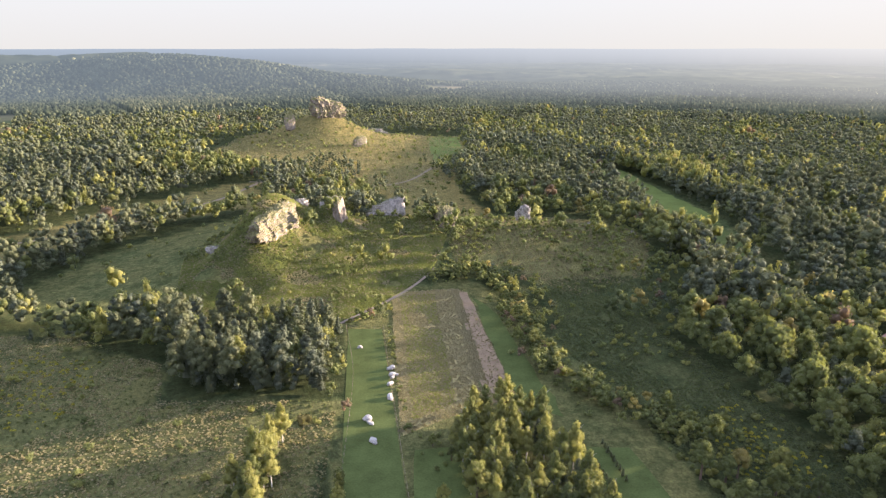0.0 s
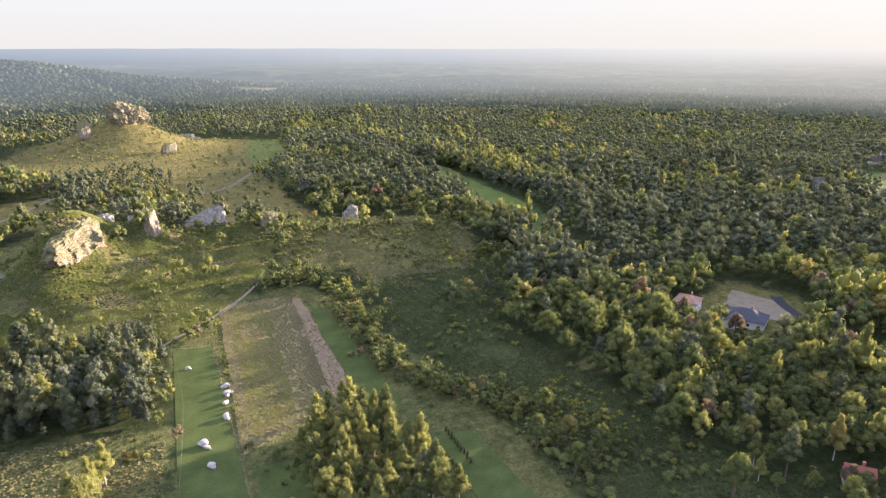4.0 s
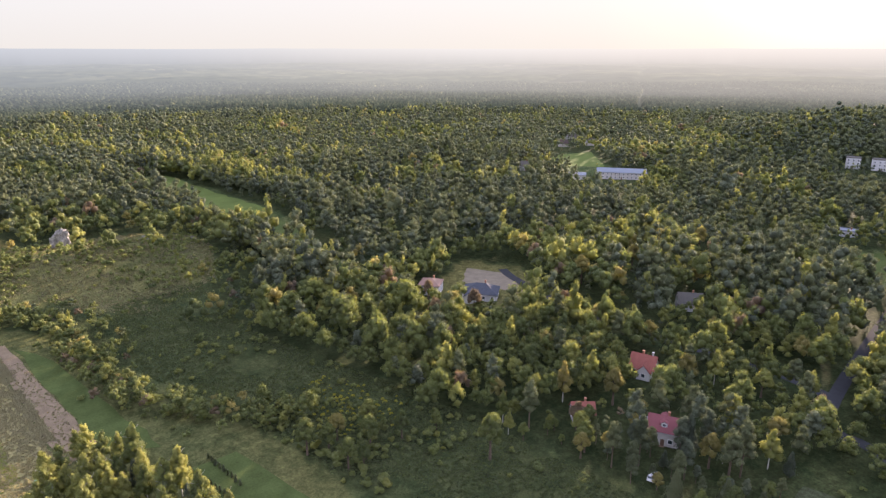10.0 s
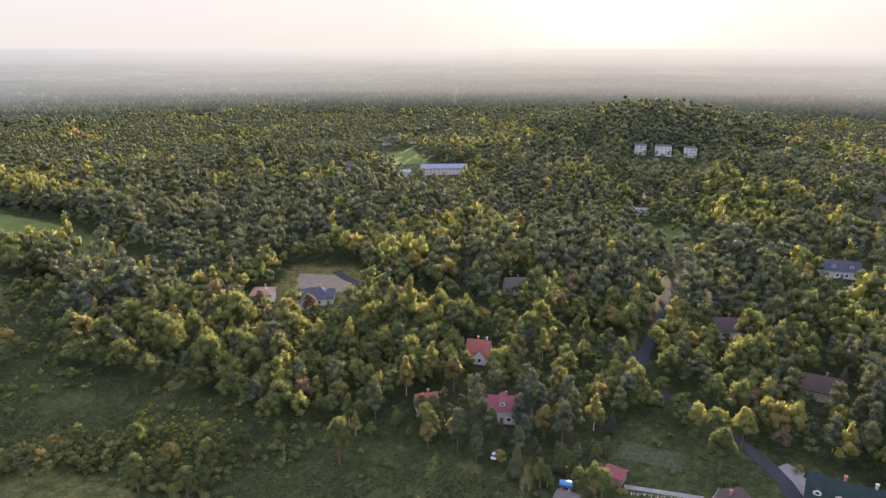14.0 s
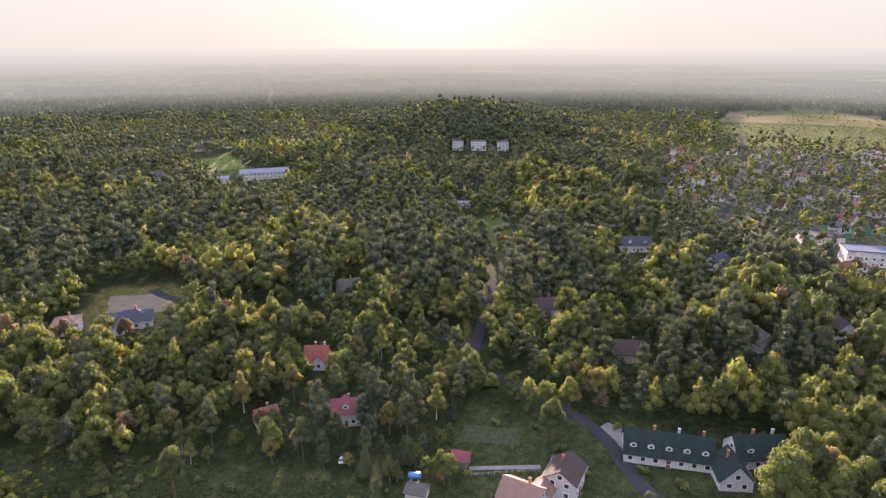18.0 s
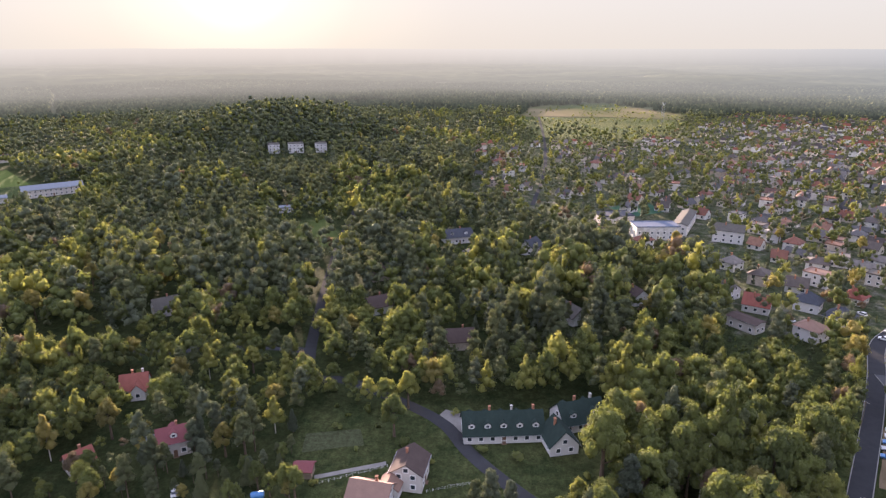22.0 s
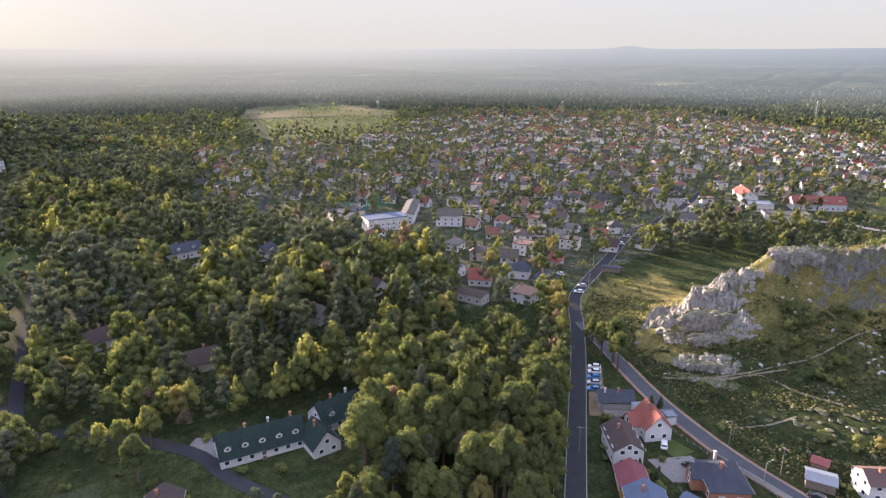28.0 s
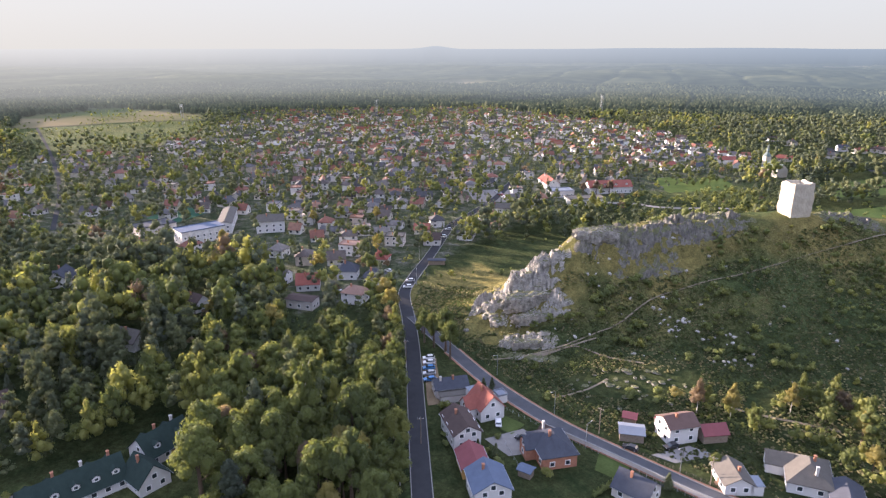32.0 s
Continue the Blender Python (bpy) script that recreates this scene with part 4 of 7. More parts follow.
for sx, sy, sr in ((146.5, 81, 4), (175, 107, 4), (167, 212, 7), (182, 191, 9), (456, 318, 14), (440, 336, 12), (363, -104, 10), (348, 10, 8), (330, -30, 6), (420, 395, 5), (414, 128, 6),
                   (636, 204, 9), (644, 184, 9), (652, 160, 9), (256, -119, 6), (229, -128, 6), (237, -107, 6), (385, -128, 12), (357, -144, 8), (560, 470, 6), (246, 40, 4), (240, 128, 4), (215, 5, 4), (262, -70, 5), (240, -40, 4), (155, -2, 6)):
    sight(sx, sy, sr)

# the church: nave, apse, tower with a green copper spire
church = tagged(new("church"), "pale church with a green copper roof and spire", "church")
bm = bmesh.new()
prism(bm, [(-6, -2), (6, -2), (6, 8), (0, 13), (-6, 8)], -13, 13)
part("nave_wall", bm, M_CHURCH, church)
bm = bmesh.new()
prism(bm, [(-6.6, 7.5), (-6.6, 7.8), (0, 13.4), (6.6, 7.8), (6.6, 7.5), (0, 13.0)], -13.3, 13.3)
part("nave_roof", bm, M_COPPER, church)
bm = bmesh.new()
box(bm, 0, -14.5, -2, 6, 6, 20, 0.15)
part("tower", bm, M_CHURCH, church)
bm = bmesh.new()
cone(bm, 4.4, 1.6, 18, 22, 8, Matrix.Translation((0, -14.5, 0)))
cone(bm, 1.3, 1.3, 22, 24, 8, Matrix.Translation((0, -14.5, 0)))
cone(bm, 1.7, 0.05, 24, 31, 8, Matrix.Translation((0, -14.5, 0)))
part("spire", bm, M_COPPER, church)
for s in (-1, 1):
    for i in range(5):
        f, p = window_meshes(1.4, 3.6)
        windows_on(church, f, p, [pose(s * 6, -9 + i * 4.5, 3, 0, 0, 90 * s)])
church.matrix_basis = pose(259, -561, gz(259, -561), 0, 0, 62) @ Matrix.Scale(0.82, 4)
TAKEN.append((259, -561, 17))
sight(259, -561, 15)
# scattered houses on the far side of the town, among trees and lawns
for k, (hx, hy) in enumerate(((459, -689), (431, -688), (423, -611), (394, -564), (336, -599), (315, -583), (366, -775), (334, -755), (290, -643), (281, -755), (264, -753), (252, -772), (268, -696), (331, -511), (316, -532), (350, -560), (372, -590), (400, -640))):
    house(hx, hy, 25 * k % 90, 11 + 2 * (k % 3), 8, 3.2 + 1.2 * (k % 2), 2.6, (M_REDROOF, M_BROWNROOF, M_GREYROOF, M_REDROOF, M_SLATE)[k % 5], M_WALL, "plastered house among trees at the edge of the town", detail=False, group="houses beyond the market")
    sight(hx, hy, 5)

# the town: archetypes built once, then repeated along the streets
rng = np.random.default_rng(11)
ARCH, PLAIN = [], []
for (ln, wd, ev, rs, hp, wing, lab) in ((10, 8, 3.4, 3.6, False, None, "plastered town house with a steep tiled gable roof"), (11, 9, 5.4, 2.4, True, None, "two-storey plastered house with a hipped roof"),
                                       (9, 9, 4.6, 3.0, True, None, "square plastered house with a pyramid roof"), (12, 8, 3.2, 3.2, False, (2, -4, 5, 5, 3.0, 2.2), "plastered house with a cross gable"),
                                       (10, 8.5, 5.6, 0.5, None, None, "plain plastered cube house with a flat roof"), (13, 7, 2.8, 2.2, False, None, "long low plastered house with a gable roof"),
                                       (8, 7, 3.0, 3.4, False, None, "small plastered house with a steep roof")):
    ln, wd, ev, rs = ln * 0.92, wd * 0.92, ev * 0.96, rs * 0.92
    wing = wing and (1.7, -3.4, 4.2, 4.2, 2.7, 1.9)
    a = house(0, -4000, 0, ln, wd, ev, rs, M_ROOF, M_WALL, lab, hip=bool(hp), flat=hp is None, wing=wing, detail=False, name="town_house", group="houses of the town", z=0)
    f, p = window_meshes(1.3, 1.35)
    PLAIN.append(a)
    a = copy_thing(a, pose(0, -4000, 0))
    for k in range(2 if ev > 4 else 1):
        for s in (-1, 1):
            for u in (-0.28, 0.28):
                again("window", p, a, pose(u * ln, s * (wd / 2 + 0.02), 0.85 + 2.5 * k))
            again("window", p, a, pose(s * (ln / 2 + 0.02), 0.2 * wd, 0.85 + 2.5 * k, 0, 0, 90))
    ARCH.append(a)
del TAKEN[-len(ARCH):]
u = np.arange(-900, 1500, 18.0)
GU, GV = np.meshgrid(u, np.arange(-1500, 900, 16.5), indexing="ij")
GU, GV = GU + rng.uniform(-5.5, 5.5, GU.shape), GV + rng.uniform(-5, 5, GV.shape)
ang = radians(-40)
TX, TY = GU * math.cos(ang) - GV * math.sin(ang), GU * math.sin(ang) + GV * math.cos(ang)
_, _, op, tn = cover(TX, TY)
dist = np.hypot(TX, TY)
dense = vnoise(TX, TY, 90, 21)
azt = np.degrees(np.arctan2(TX, TY))
thin = np.where(azt < 108, 0.34, np.where(azt < 114, 0.55, 0.85))
keep = tn & ~op & (rng.random(TX.shape) < thin - 0.25 * (dense < 0.25)) & (dist > 235)
for line, w in ROADS:
    keep &= near_line(TX, TY, line) > w + 4.5
for tx, ty, r in TAKEN:
    keep &= np.hypot(TX - tx, TY - ty) > r + 5
order = np.argsort(dist[keep])
HX, HY = TX[keep][order], TY[keep][order]
for i, (hx, hy) in enumerate(zip(HX, HY)):
    TAKEN.append((hx, hy, 5.4))
    if i < 290:
        copy_thing((ARCH if i < 140 else PLAIN)[int(rng.integers(len(ARCH)))], pose(hx, hy, gz(hx, hy), 0, 0, -40 + 90 * int(rng.integers(4)) + rng.uniform(-16, 16)))
for a in ARCH + PLAIN:
    for o in (*a.children_recursive, a):
        bpy.data.objects.remove(o)

# the far part of the town, joined
WALLS = [plain("far_wall_" + str(i), c, 0.85, vary=0.12) for i, c in enumerate(((0.74, 0.73, 0.7), (0.68, 0.62, 0.53), (0.78, 0.77, 0.76), (0.64, 0.58, 0.52)))]
ROOFS = [plain("far_roof_" + str(i), c, 0.8, vary=0.2) for i, c in enumerate(((0.19, 0.07, 0.045), (0.075, 0.062, 0.055), (0.21, 0.10, 0.065), (0.06, 0.06, 0.065), (0.14, 0.125, 0.12)))]
fv, fq, fi = [], [], []
for hx, hy in zip(HX[290:], HY[290:]):
    L, W, e, r = rng.uniform(3.5, 5.5), rng.uniform(2.9, 4.1), rng.uniform(2.7, 5.0), rng.uniform(1.3, 3.0)
    t = radians(-40 + 90 * int(rng.integers(2)) + rng.uniform(-9, 9))
    z0 = gz(hx, hy)
    pts = [(-L, -W, -1), (L, -W, -1), (L, W, -1), (-L, W, -1), (-L, -W, e), (L, -W, e), (L, W, e), (-L, W, e), (-L, 0, e + r), (L, 0, e + r),
           (-L - .4, -W - .4, e - .3), (L + .4, -W - .4, e - .3), (L + .4, W + .4, e - .3), (-L - .4, W + .4, e - .3), (-L - .4, 0, e + r + .2), (L + .4, 0, e + r + .2)]
    k = len(fv)
    fv += [(hx + a * math.cos(t) - b * math.sin(t), hy + a * math.sin(t) + b * math.cos(t), z0 + c) for a, b, c in pts]
    for q in ((0, 1, 5, 4), (2, 3, 7, 6), (1, 2, 6, 5), (3, 0, 4, 7), (4, 8, 8, 7), (5, 6, 9, 9), (10, 11, 15, 14), (13, 14, 15, 12)):
        if len(set(q)) == 4:
            fq.append([k + j for j in q])
    fq += [[k + 4, k + 5, k + 9, k + 8], [k + 7, k + 8, k + 9, k + 6]]
    w, f = int(rng.integers(4)), 4 + int(rng.integers(5))
    fi += [w] * 4 + [f] * 4
if fq:
    tagged(new("far_houses", raw("far_houses", fv, fq, WALLS + ROOFS, fi)), "many small plastered houses with red and grey roofs", "houses", kind="stuff")

# ---- the castle tower and ruins ----
bm = bmesh.new()
box(bm, 0, 0, -4, 8.8, 8.8, 17.0)
bmesh.ops.subdivide_edges(bm, edges=bm.edges, cuts=14, use_grid_fill=True)
for v in bm.verts:
    n = noise.noise(v.co * 0.35) * 0.35 + noise.noise(v.co * 1.2) * 0.12
    v.co.x += n * (1 if v.co.x > 0 else -1)
    v.co.y += n * (1 if v.co.y > 0 else -1)
    v.co.x *= 1 - 0.003 * v.co.z
    v.co.y *= 1 - 0.003 * v.co.z
    if v.co.z > 12:
        edge = max(abs(v.co.x), abs(v.co.y)) > 3.3
        v.co.z += (0.9 * noise.noise(Vector((v.co.x * 0.4, v.co.y * 0.4, 3))) if edge else -2.2)
tower = tagged(new("castle_tower"), "square pale limestone castle tower with a broken top", "tower")
part("masonry", bm, M_TOWER, tower)
tower.matrix_basis = pose(113, -267, 40.8, 0, 0, -30)
TAKEN.append((112, -268, 12))


# ---- limestone crags ----
def crag(x, y, sx, sy, h, turn, label, lumps=5, seed=0, sub=4, lean=0.0, sink=2.0, name="rock", category="rock", group="", material=None):
    """An outcrop of a few fissured blocks grown together."""
    r = random.Random(seed)
    bm = bmesh.new()
    for i in range(lumps):
        k = 1.0 if i == 0 else r.uniform(0.4, 0.8)
        ox, oy = (0, 0) if i == 0 else (r.uniform(-0.55, 0.55) * sx, r.uniform(-0.5, 0.5) * sy)
        made = bmesh.ops.create_icosphere(bm, subdivisions=sub if i < 2 else max(2, sub - 1), radius=1)
        off = Vector((r.uniform(-50, 50), r.uniform(-50, 50), r.uniform(-50, 50)))
        for v in made["verts"]:
            p = v.co.copy()
            box_ = max(abs(p.x), abs(p.y), abs(p.z))
            p = p.lerp(p / box_ * 0.82, 0.45)
            c = p * 2.2 + off
            f = 0.22 * noise.noise(c) + 0.12 * noise.noise(c * 2.7) + 0.06 * noise.noise(c * 6.1)
            crack = abs(noise.noise(Vector((p.x * 3.1, p.y * 3.1, p.z * 0.5)) + off))
            f -= 0.07 * max(0, 0.08 - crack) / 0.08
            p *= 1 + f
            p.z += 0.07 * noise.noise(Vector((0, 0, p.z * 6)) + off)
            v.co = Vector((ox + p.x * sx * 0.5 * k, oy + p.y * sy * 0.5 * k, h * k * 0.5 + p.z * h * 0.5 * k))
    for v in bm.verts:
        v.co.x += lean * v.co.z
        v.co.z -= sink
    ob = link(name, bm, material or M_ROCK)
    ob.matrix_basis = pose(x, y, gz(x, y), 0, 0, turn)
    tagged(ob, label, category, group)
    TAKEN.append((x, y, max(sx, sy) * 0.5))
    return ob


def outcrop(line, h, spread, count, label, seed, block=3.2):
    """Pale weathered blocks packed along a line and grown out of the slope."""
    r = random.Random(seed)
    ln = smooth_line(line, 0.7)
    top = tagged(new("crag"), label, "rock", "crags of the castle hill")
    for i in range(count):
        t = r.random()
        p = ln[int(t * (len(ln) - 1))]
        end = 0.45 + 0.55 * min(1.0, 4 * min(t, 1 - t))
        s = block * r.uniform(0.5, 1.3) * end
        x, y = p.x + r.gauss(0, spread * 0.42), p.y + r.gauss(0, spread * 0.42)
        tall = h * end * r.uniform(0.4, 1.1)
        bm = bmesh.new()
        bmesh.ops.create_icosphere(bm, subdivisions=3 if s > 1.5 else 2, radius=1)
        off = Vector((r.uniform(-50, 50), r.uniform(-50, 50), r.uniform(-50, 50)))
        m = pose(x, y, gz(x, y) + tall * 0.22, r.uniform(-14, 14), r.uniform(-14, 14), r.uniform(0, 180)) @ Matrix.Diagonal((s, s * r.uniform(0.55, 1.0), tall * 0.6, 1))
        for v in bm.verts:
            q = v.co.copy()
            q = q.lerp(q / max(abs(q.x), abs(q.y), abs(q.z)) * 0.8, 0.7)
            c = q * 1.7 + off
            q *= 1 + 0.3 * noise.noise(c) + 0.2 * noise.noise(c * 2.6) + 0.1 * noise.noise(c * 5.5)
            v.co = m @ q
        part("block", bm, M_ROCK, top)
    for q in ln[::3]:
        TAKEN.append((q.x, q.y, spread * 0.5))
    return top


def rockfield(line, width, amp, seed, label, cell=3.0, cut=0.25, res=0.7, material=None):
    """Bare rock breaking out of the slope: blocks of uneven height with fissures between them."""
    ln = smooth_line(line, res)
    n, m = len(ln), max(6, int(width / res))
    V = []
    for i, p in enumerate(ln):
        d = (ln[min(i + 1, n - 1)] - ln[max(i - 1, 0)]).normalized()
        side = Vector((d.y, -d.x))
        for k in range(m):
            v = 2 * k / (m - 1) - 1
            q = p + side * (v * width / 2)
            g = gz(q.x, q.y)
            end = min(1.0, 5.0 * min(i, n - 1 - i) / n)
            edge = (1 - v ** 4) * end * (0.55 + 0.9 * (noise.noise(Vector((q.x * 0.09, q.y * 0.09, seed))) * 0.5 + 0.5))
            warp = Vector((noise.noise(Vector((q.x * 0.5, q.y * 0.5, seed))), noise.noise(Vector((q.x * 0.5, q.y * 0.5, seed + 9))), 0)) * 0.5
            dist, pts = noise.voronoi(Vector((q.x / cell, q.y / cell, seed)) + warp)
            own = math.sin(pts[0].x * 91.7 + pts[0].y * 47.3) * 0.5 + 0.5
            gap = min(1.0, (dist[1] - dist[0]) * 5.5)
            tip = math.sin(own * 37.0) * (q.x / cell - pts[0].x) + math.cos(own * 37.0) * (q.y / cell - pts[0].y)
            small = noise.voronoi(Vector((q.x / cell * 2.3, q.y / cell * 2.3, seed + 3)) + warp)[0]
            crack = min(1.0, (small[1] - small[0]) * 5.0)
            lift = gap * (2 - gap) * (0.62 + 0.38 * crack * (2 - crack))
            h = amp * edge * (0.45 + 0.6 * own + 0.5 * tip) * (0.35 + 0.65 * lift) + 0.10 * amp * noise.noise(Vector((q.x * 0.5, q.y * 0.5, seed))) + 0.16 * noise.noise(Vector((q.x * 1.9, q.y * 1.9, seed)))
            V.append((q.x, q.y, g + max(-0.6, h - cut * amp)))
    ix = np.arange(n * m).reshape(n, m)
    quads = np.stack([ix[:-1, :-1], ix[:-1, 1:], ix[1:, 1:], ix[1:, :-1]], -1).reshape(-1, 4)[:, ::-1]
    ob = tagged(new("crag", raw("crag", V, quads, [material or M_ROCK])), label, "rock", "crags of the castle hill")
    for q in ln[::3]:
        TAKEN.append((q.x, q.y, width * 0.4))
    return ob


def bluff(x, y, long_, deep, h, turn, label, seed, lean=0.25, slope=0.0, sink=3.0, sub=5, ribs=0.10, boxy=0.62, material=None):
    """One blocky cliff: a smooth weathered face, a rounded grassy top, few deep fissures."""
    r = random.Random(seed)
    off = Vector((r.uniform(-50, 50), r.uniform(-50, 50), r.uniform(-50, 50)))
    bm = bmesh.new()
    bmesh.ops.create_icosphere(bm, subdivisions=sub, radius=1)
    for v in bm.verts:
        p = v.co.copy()
        p = p.lerp(p / max(abs(p.x), abs(p.y), abs(p.z)) * 0.9, boxy)
        c = Vector((p.x * long_ * 0.09, p.y * deep * 0.09, p.z * h * 0.06)) + off
        f = 0.16 * noise.noise(c) + 0.10 * noise.noise(c * 2.6) + 0.05 * noise.noise(c * 6.0) + 0.03 * noise.noise(c * 13.0)
        crack = abs(noise.noise(Vector((p.x * long_ * 0.16, p.y * deep * 0.16, p.z * 0.4)) + off))
        f -= 0.10 * max(0, 0.07 - crack) / 0.07
        f += ribs * (abs(noise.noise(Vector((p.x * long_ * 0.22, p.y * deep * 0.22, p.z * h * 0.05)) - off)) + 0.7 * abs(noise.noise(Vector((p.x * long_ * 0.5, p.y * deep * 0.5, p.z * h * 0.16)) - off)) - 0.4)
        p *= 1 + f
        z = (p.z * 0.5 + 0.5) * h * (1 + slope * p.x)
        v.co = Vector((p.x * long_ * 0.5, p.y * deep * 0.5 * (1 - 0.25 * (p.z * 0.5 + 0.5)) + lean * z, z - sink))
    ob = link("rock", bm, material or M_ROCK)
    ob.matrix_basis = pose(x, y, gz(x, y), 0, 0, turn)
    tagged(ob, label, "rock", "limestone rocks on the ridge")
    TAKEN.append((x, y, deep * 0.45))
    return ob


bluff(-81, 301, 36, 11, 14, 64, "grassy limestone hump with a smooth pale cliff face", 1, 0.3, 0.3, 5, ribs=0.25, boxy=0.4, material=M_HUMP)
crag(-113, 300, 8, 6, 5, 10, "low weathered limestone outcrop", 3, 3, 3)
crag(-79, 345, 9, 7, 7, 0, "weathered limestone outcrop on the ridge", 4, 23, 4)
bluff(-54, 329, 9, 6, 15, 70, "narrow upright limestone pinnacle with a pale face", 4, 0.14, 0.15, 4, 4, material=M_HUMP)
crag(-60, 338, 8, 6, 8, 0, "jagged limestone outcrop with bushes", 4, 5, 4)
crag(-36, 362, 12, 7, 7, 0, "jagged limestone outcrop on the ridge", 6, 6, 4)
bluff(-29, 360, 16, 7, 11, 8, "white limestone block on the ridge", 7, 0.3, 0.2, 2, 4)
bluff(2, 342, 14, 9, 13, 12, "pale leaning limestone block with a smooth face", 8, 0.3, -0.1, 3, material=M_HUMP)
crag(50, 378, 7, 7, 12, 0, "upright white limestone block", 2, 9, 4)
crag(87, 365, 4, 4, 5, 0, "small limestone block on the ridge", 2, 10, 3)
crag(108, 352, 4, 4, 4, 0, "small limestone block on the ridge", 2, 13, 3)
bluff(-131, 742, 41, 26, 25, 30, "massive limestone crag on top of a hill", 11, 0.15, -0.2, 8, ribs=0.25, boxy=0.22, material=M_HUMP)
bluff(-169, 716, 12, 9, 21, 20, "tall limestone pinnacle beside the great crag", 12, 0.25, 0.1, 3, 4, boxy=0.3, material=M_HUMP)
bluff(-88, 680, 17, 9, 13, 30, "limestone outcrop on the hillside", 14, 0.25, 0.2, 3, 4, boxy=0.3, material=M_HUMP)
crag(-85, 800, 22, 9, 8, 10, "row of low limestone outcrops", 6, 15, 4)
outcrop([(172, -153), (169, -162), (164, -172), (160, -180)], 4.5, 9, 22, "ribbed pale limestone cliff at the nose of the hill", 41, 2.4)
bluff(163, -168, 26, 9, 8, 65, "rounded limestone back of the cliff", 41, 0.3, -0.1, 4, ribs=0.2)
bluff(155, -163, 17, 5, 5, 60, "limestone ledge below the cliff", 42, 0.3, 0.0, 2, 5, ribs=0.34)
bluff(148, -153, 13, 5, 4, 55, "limestone ledge above the path", 43, 0.3, 0.0, 1.5, 5, ribs=0.34)
bluff(156, -196, 19, 10, 6.8, 40, "pale rounded limestone block at the end of the crest", 46, 0.1, -0.1, 4, ribs=0.22, boxy=0.15)
rockfield([(171, -149), (176, -158), (172, -168), (164, -178), (159, -186)], 17, 5.2, 1, "fissured grey limestone cliff at the nose of the hill", 4.4, 0.30, 0.5)
rockfield([(167, -153), (160, -161), (153, -170), (147, -178)], 11, 3.0, 2, "stepped limestone ledges on the nose of the hill", 3.4, 0.40, 0.5)
rockfield([(161, -146), (152, -152), (145, -158), (140, -163)], 10, 2.2, 3, "low limestone ledges above the path", 2.9, 0.36, 0.5)
rockfield([(164, -186), (158, -195), (151, -203), (144, -214), (137, -226), (129, -241), (118, -257)], 21, 3.3, 4, "long fissured grey limestone crest", 3.8, 0.46, 0.6, M_CREST)
rockfield([(147, -190), (140, -200), (133, -208), (126, -220)], 11, 2.6, 5, "low grey limestone outcrop on the slope", 3.2, 0.46, 0.55, M_CREST)
rockfield([(108, -272), (98, -282), (88, -290)], 13, 2.6, 6, "grey limestone crest beyond the tower", 3.6, 0.2, 0.7, M_CREST)
rockfield([(153, -140), (146, -146), (139, -151), (132, -156)], 6, 0.8, 7, "bare pale rock slab beside the path", 2.4, 0.3)
rockfield([(-100, 344), (-88, 340), (-80, 346)], 10, 3, 8, "weathered limestone top of the ridge", 3.2, 0.3)
outcrop([(113, -158), (106, -166), (98, -172)], 0.9, 12, 26, "scattered limestone blocks on the lower slope", 10, 1.3)
outcrop([(120, -150), (112, -152), (100, -160)], 0.8, 11, 22, "scattered limestone blocks on the lower slope", 11, 1.1)
rr = random.Random(5)
NESTS = [(rr.uniform(62, 128), rr.uniform(-205, -142)) for _ in range(16)]
for i in range(340):
    if i < 90:
        cx, cy = rr.uniform(60, 150), rr.uniform(-230, -138)
    elif i < 260:
        cx, cy = (c + rr.gauss(0, 3.4) for c in NESTS[i % 16])
    else:
        cx, cy = rr.gauss(152, 14), rr.gauss(-160, 14)
    if not bool(inside(np.array(cx), np.array(cy), HILL)) or gz(cx, cy) < 4:
        continue
    s = rr.uniform(0.35, 1.3)
    crag(cx, cy, s * 1.4, s, s * 0.9, rr.uniform(0, 180), "loose grey limestone boulder in the grass", 2, 100 + i, 2, sink=s * 0.42, name="boulder", category="boulder", group="boulders on the slope", material=M_BOULDER)
    TAKEN.pop()
for i, (bx, by, s) in enumerate(((-30.5, 213, 1.6), (-17.5, 197, 2.2), (-17, 192, 2.4), (-17.5, 186, 1.8), (-16.8, 178, 2.2), (-22, 165, 2.6), (-19.5, 154, 2.2), (-21, 163, 1.4))):
    crag(bx, by, s * 1.1, s * 0.85, s * 0.7, 25 * i, "pale limestone boulder lying on mown grass", 3, 300 + i, 2, sink=0.1, name="boulder", category="boulder", group="boulders on the lawn", material=M_BOULDER)

# ---- trees ----
def ball(sub):
    bm = bmesh.new()
    bmesh.ops.create_icosphere(bm, subdivisions=sub, radius=1)
    bm.verts.index_update()
    v = np.array([tuple(p.co) for p in bm.verts])
    q = np.array([[w.index for w in f.verts] for f in bm.faces])
    bm.free()
    return v, q


BALLS = {1: ball(1), 2: ball(2)}


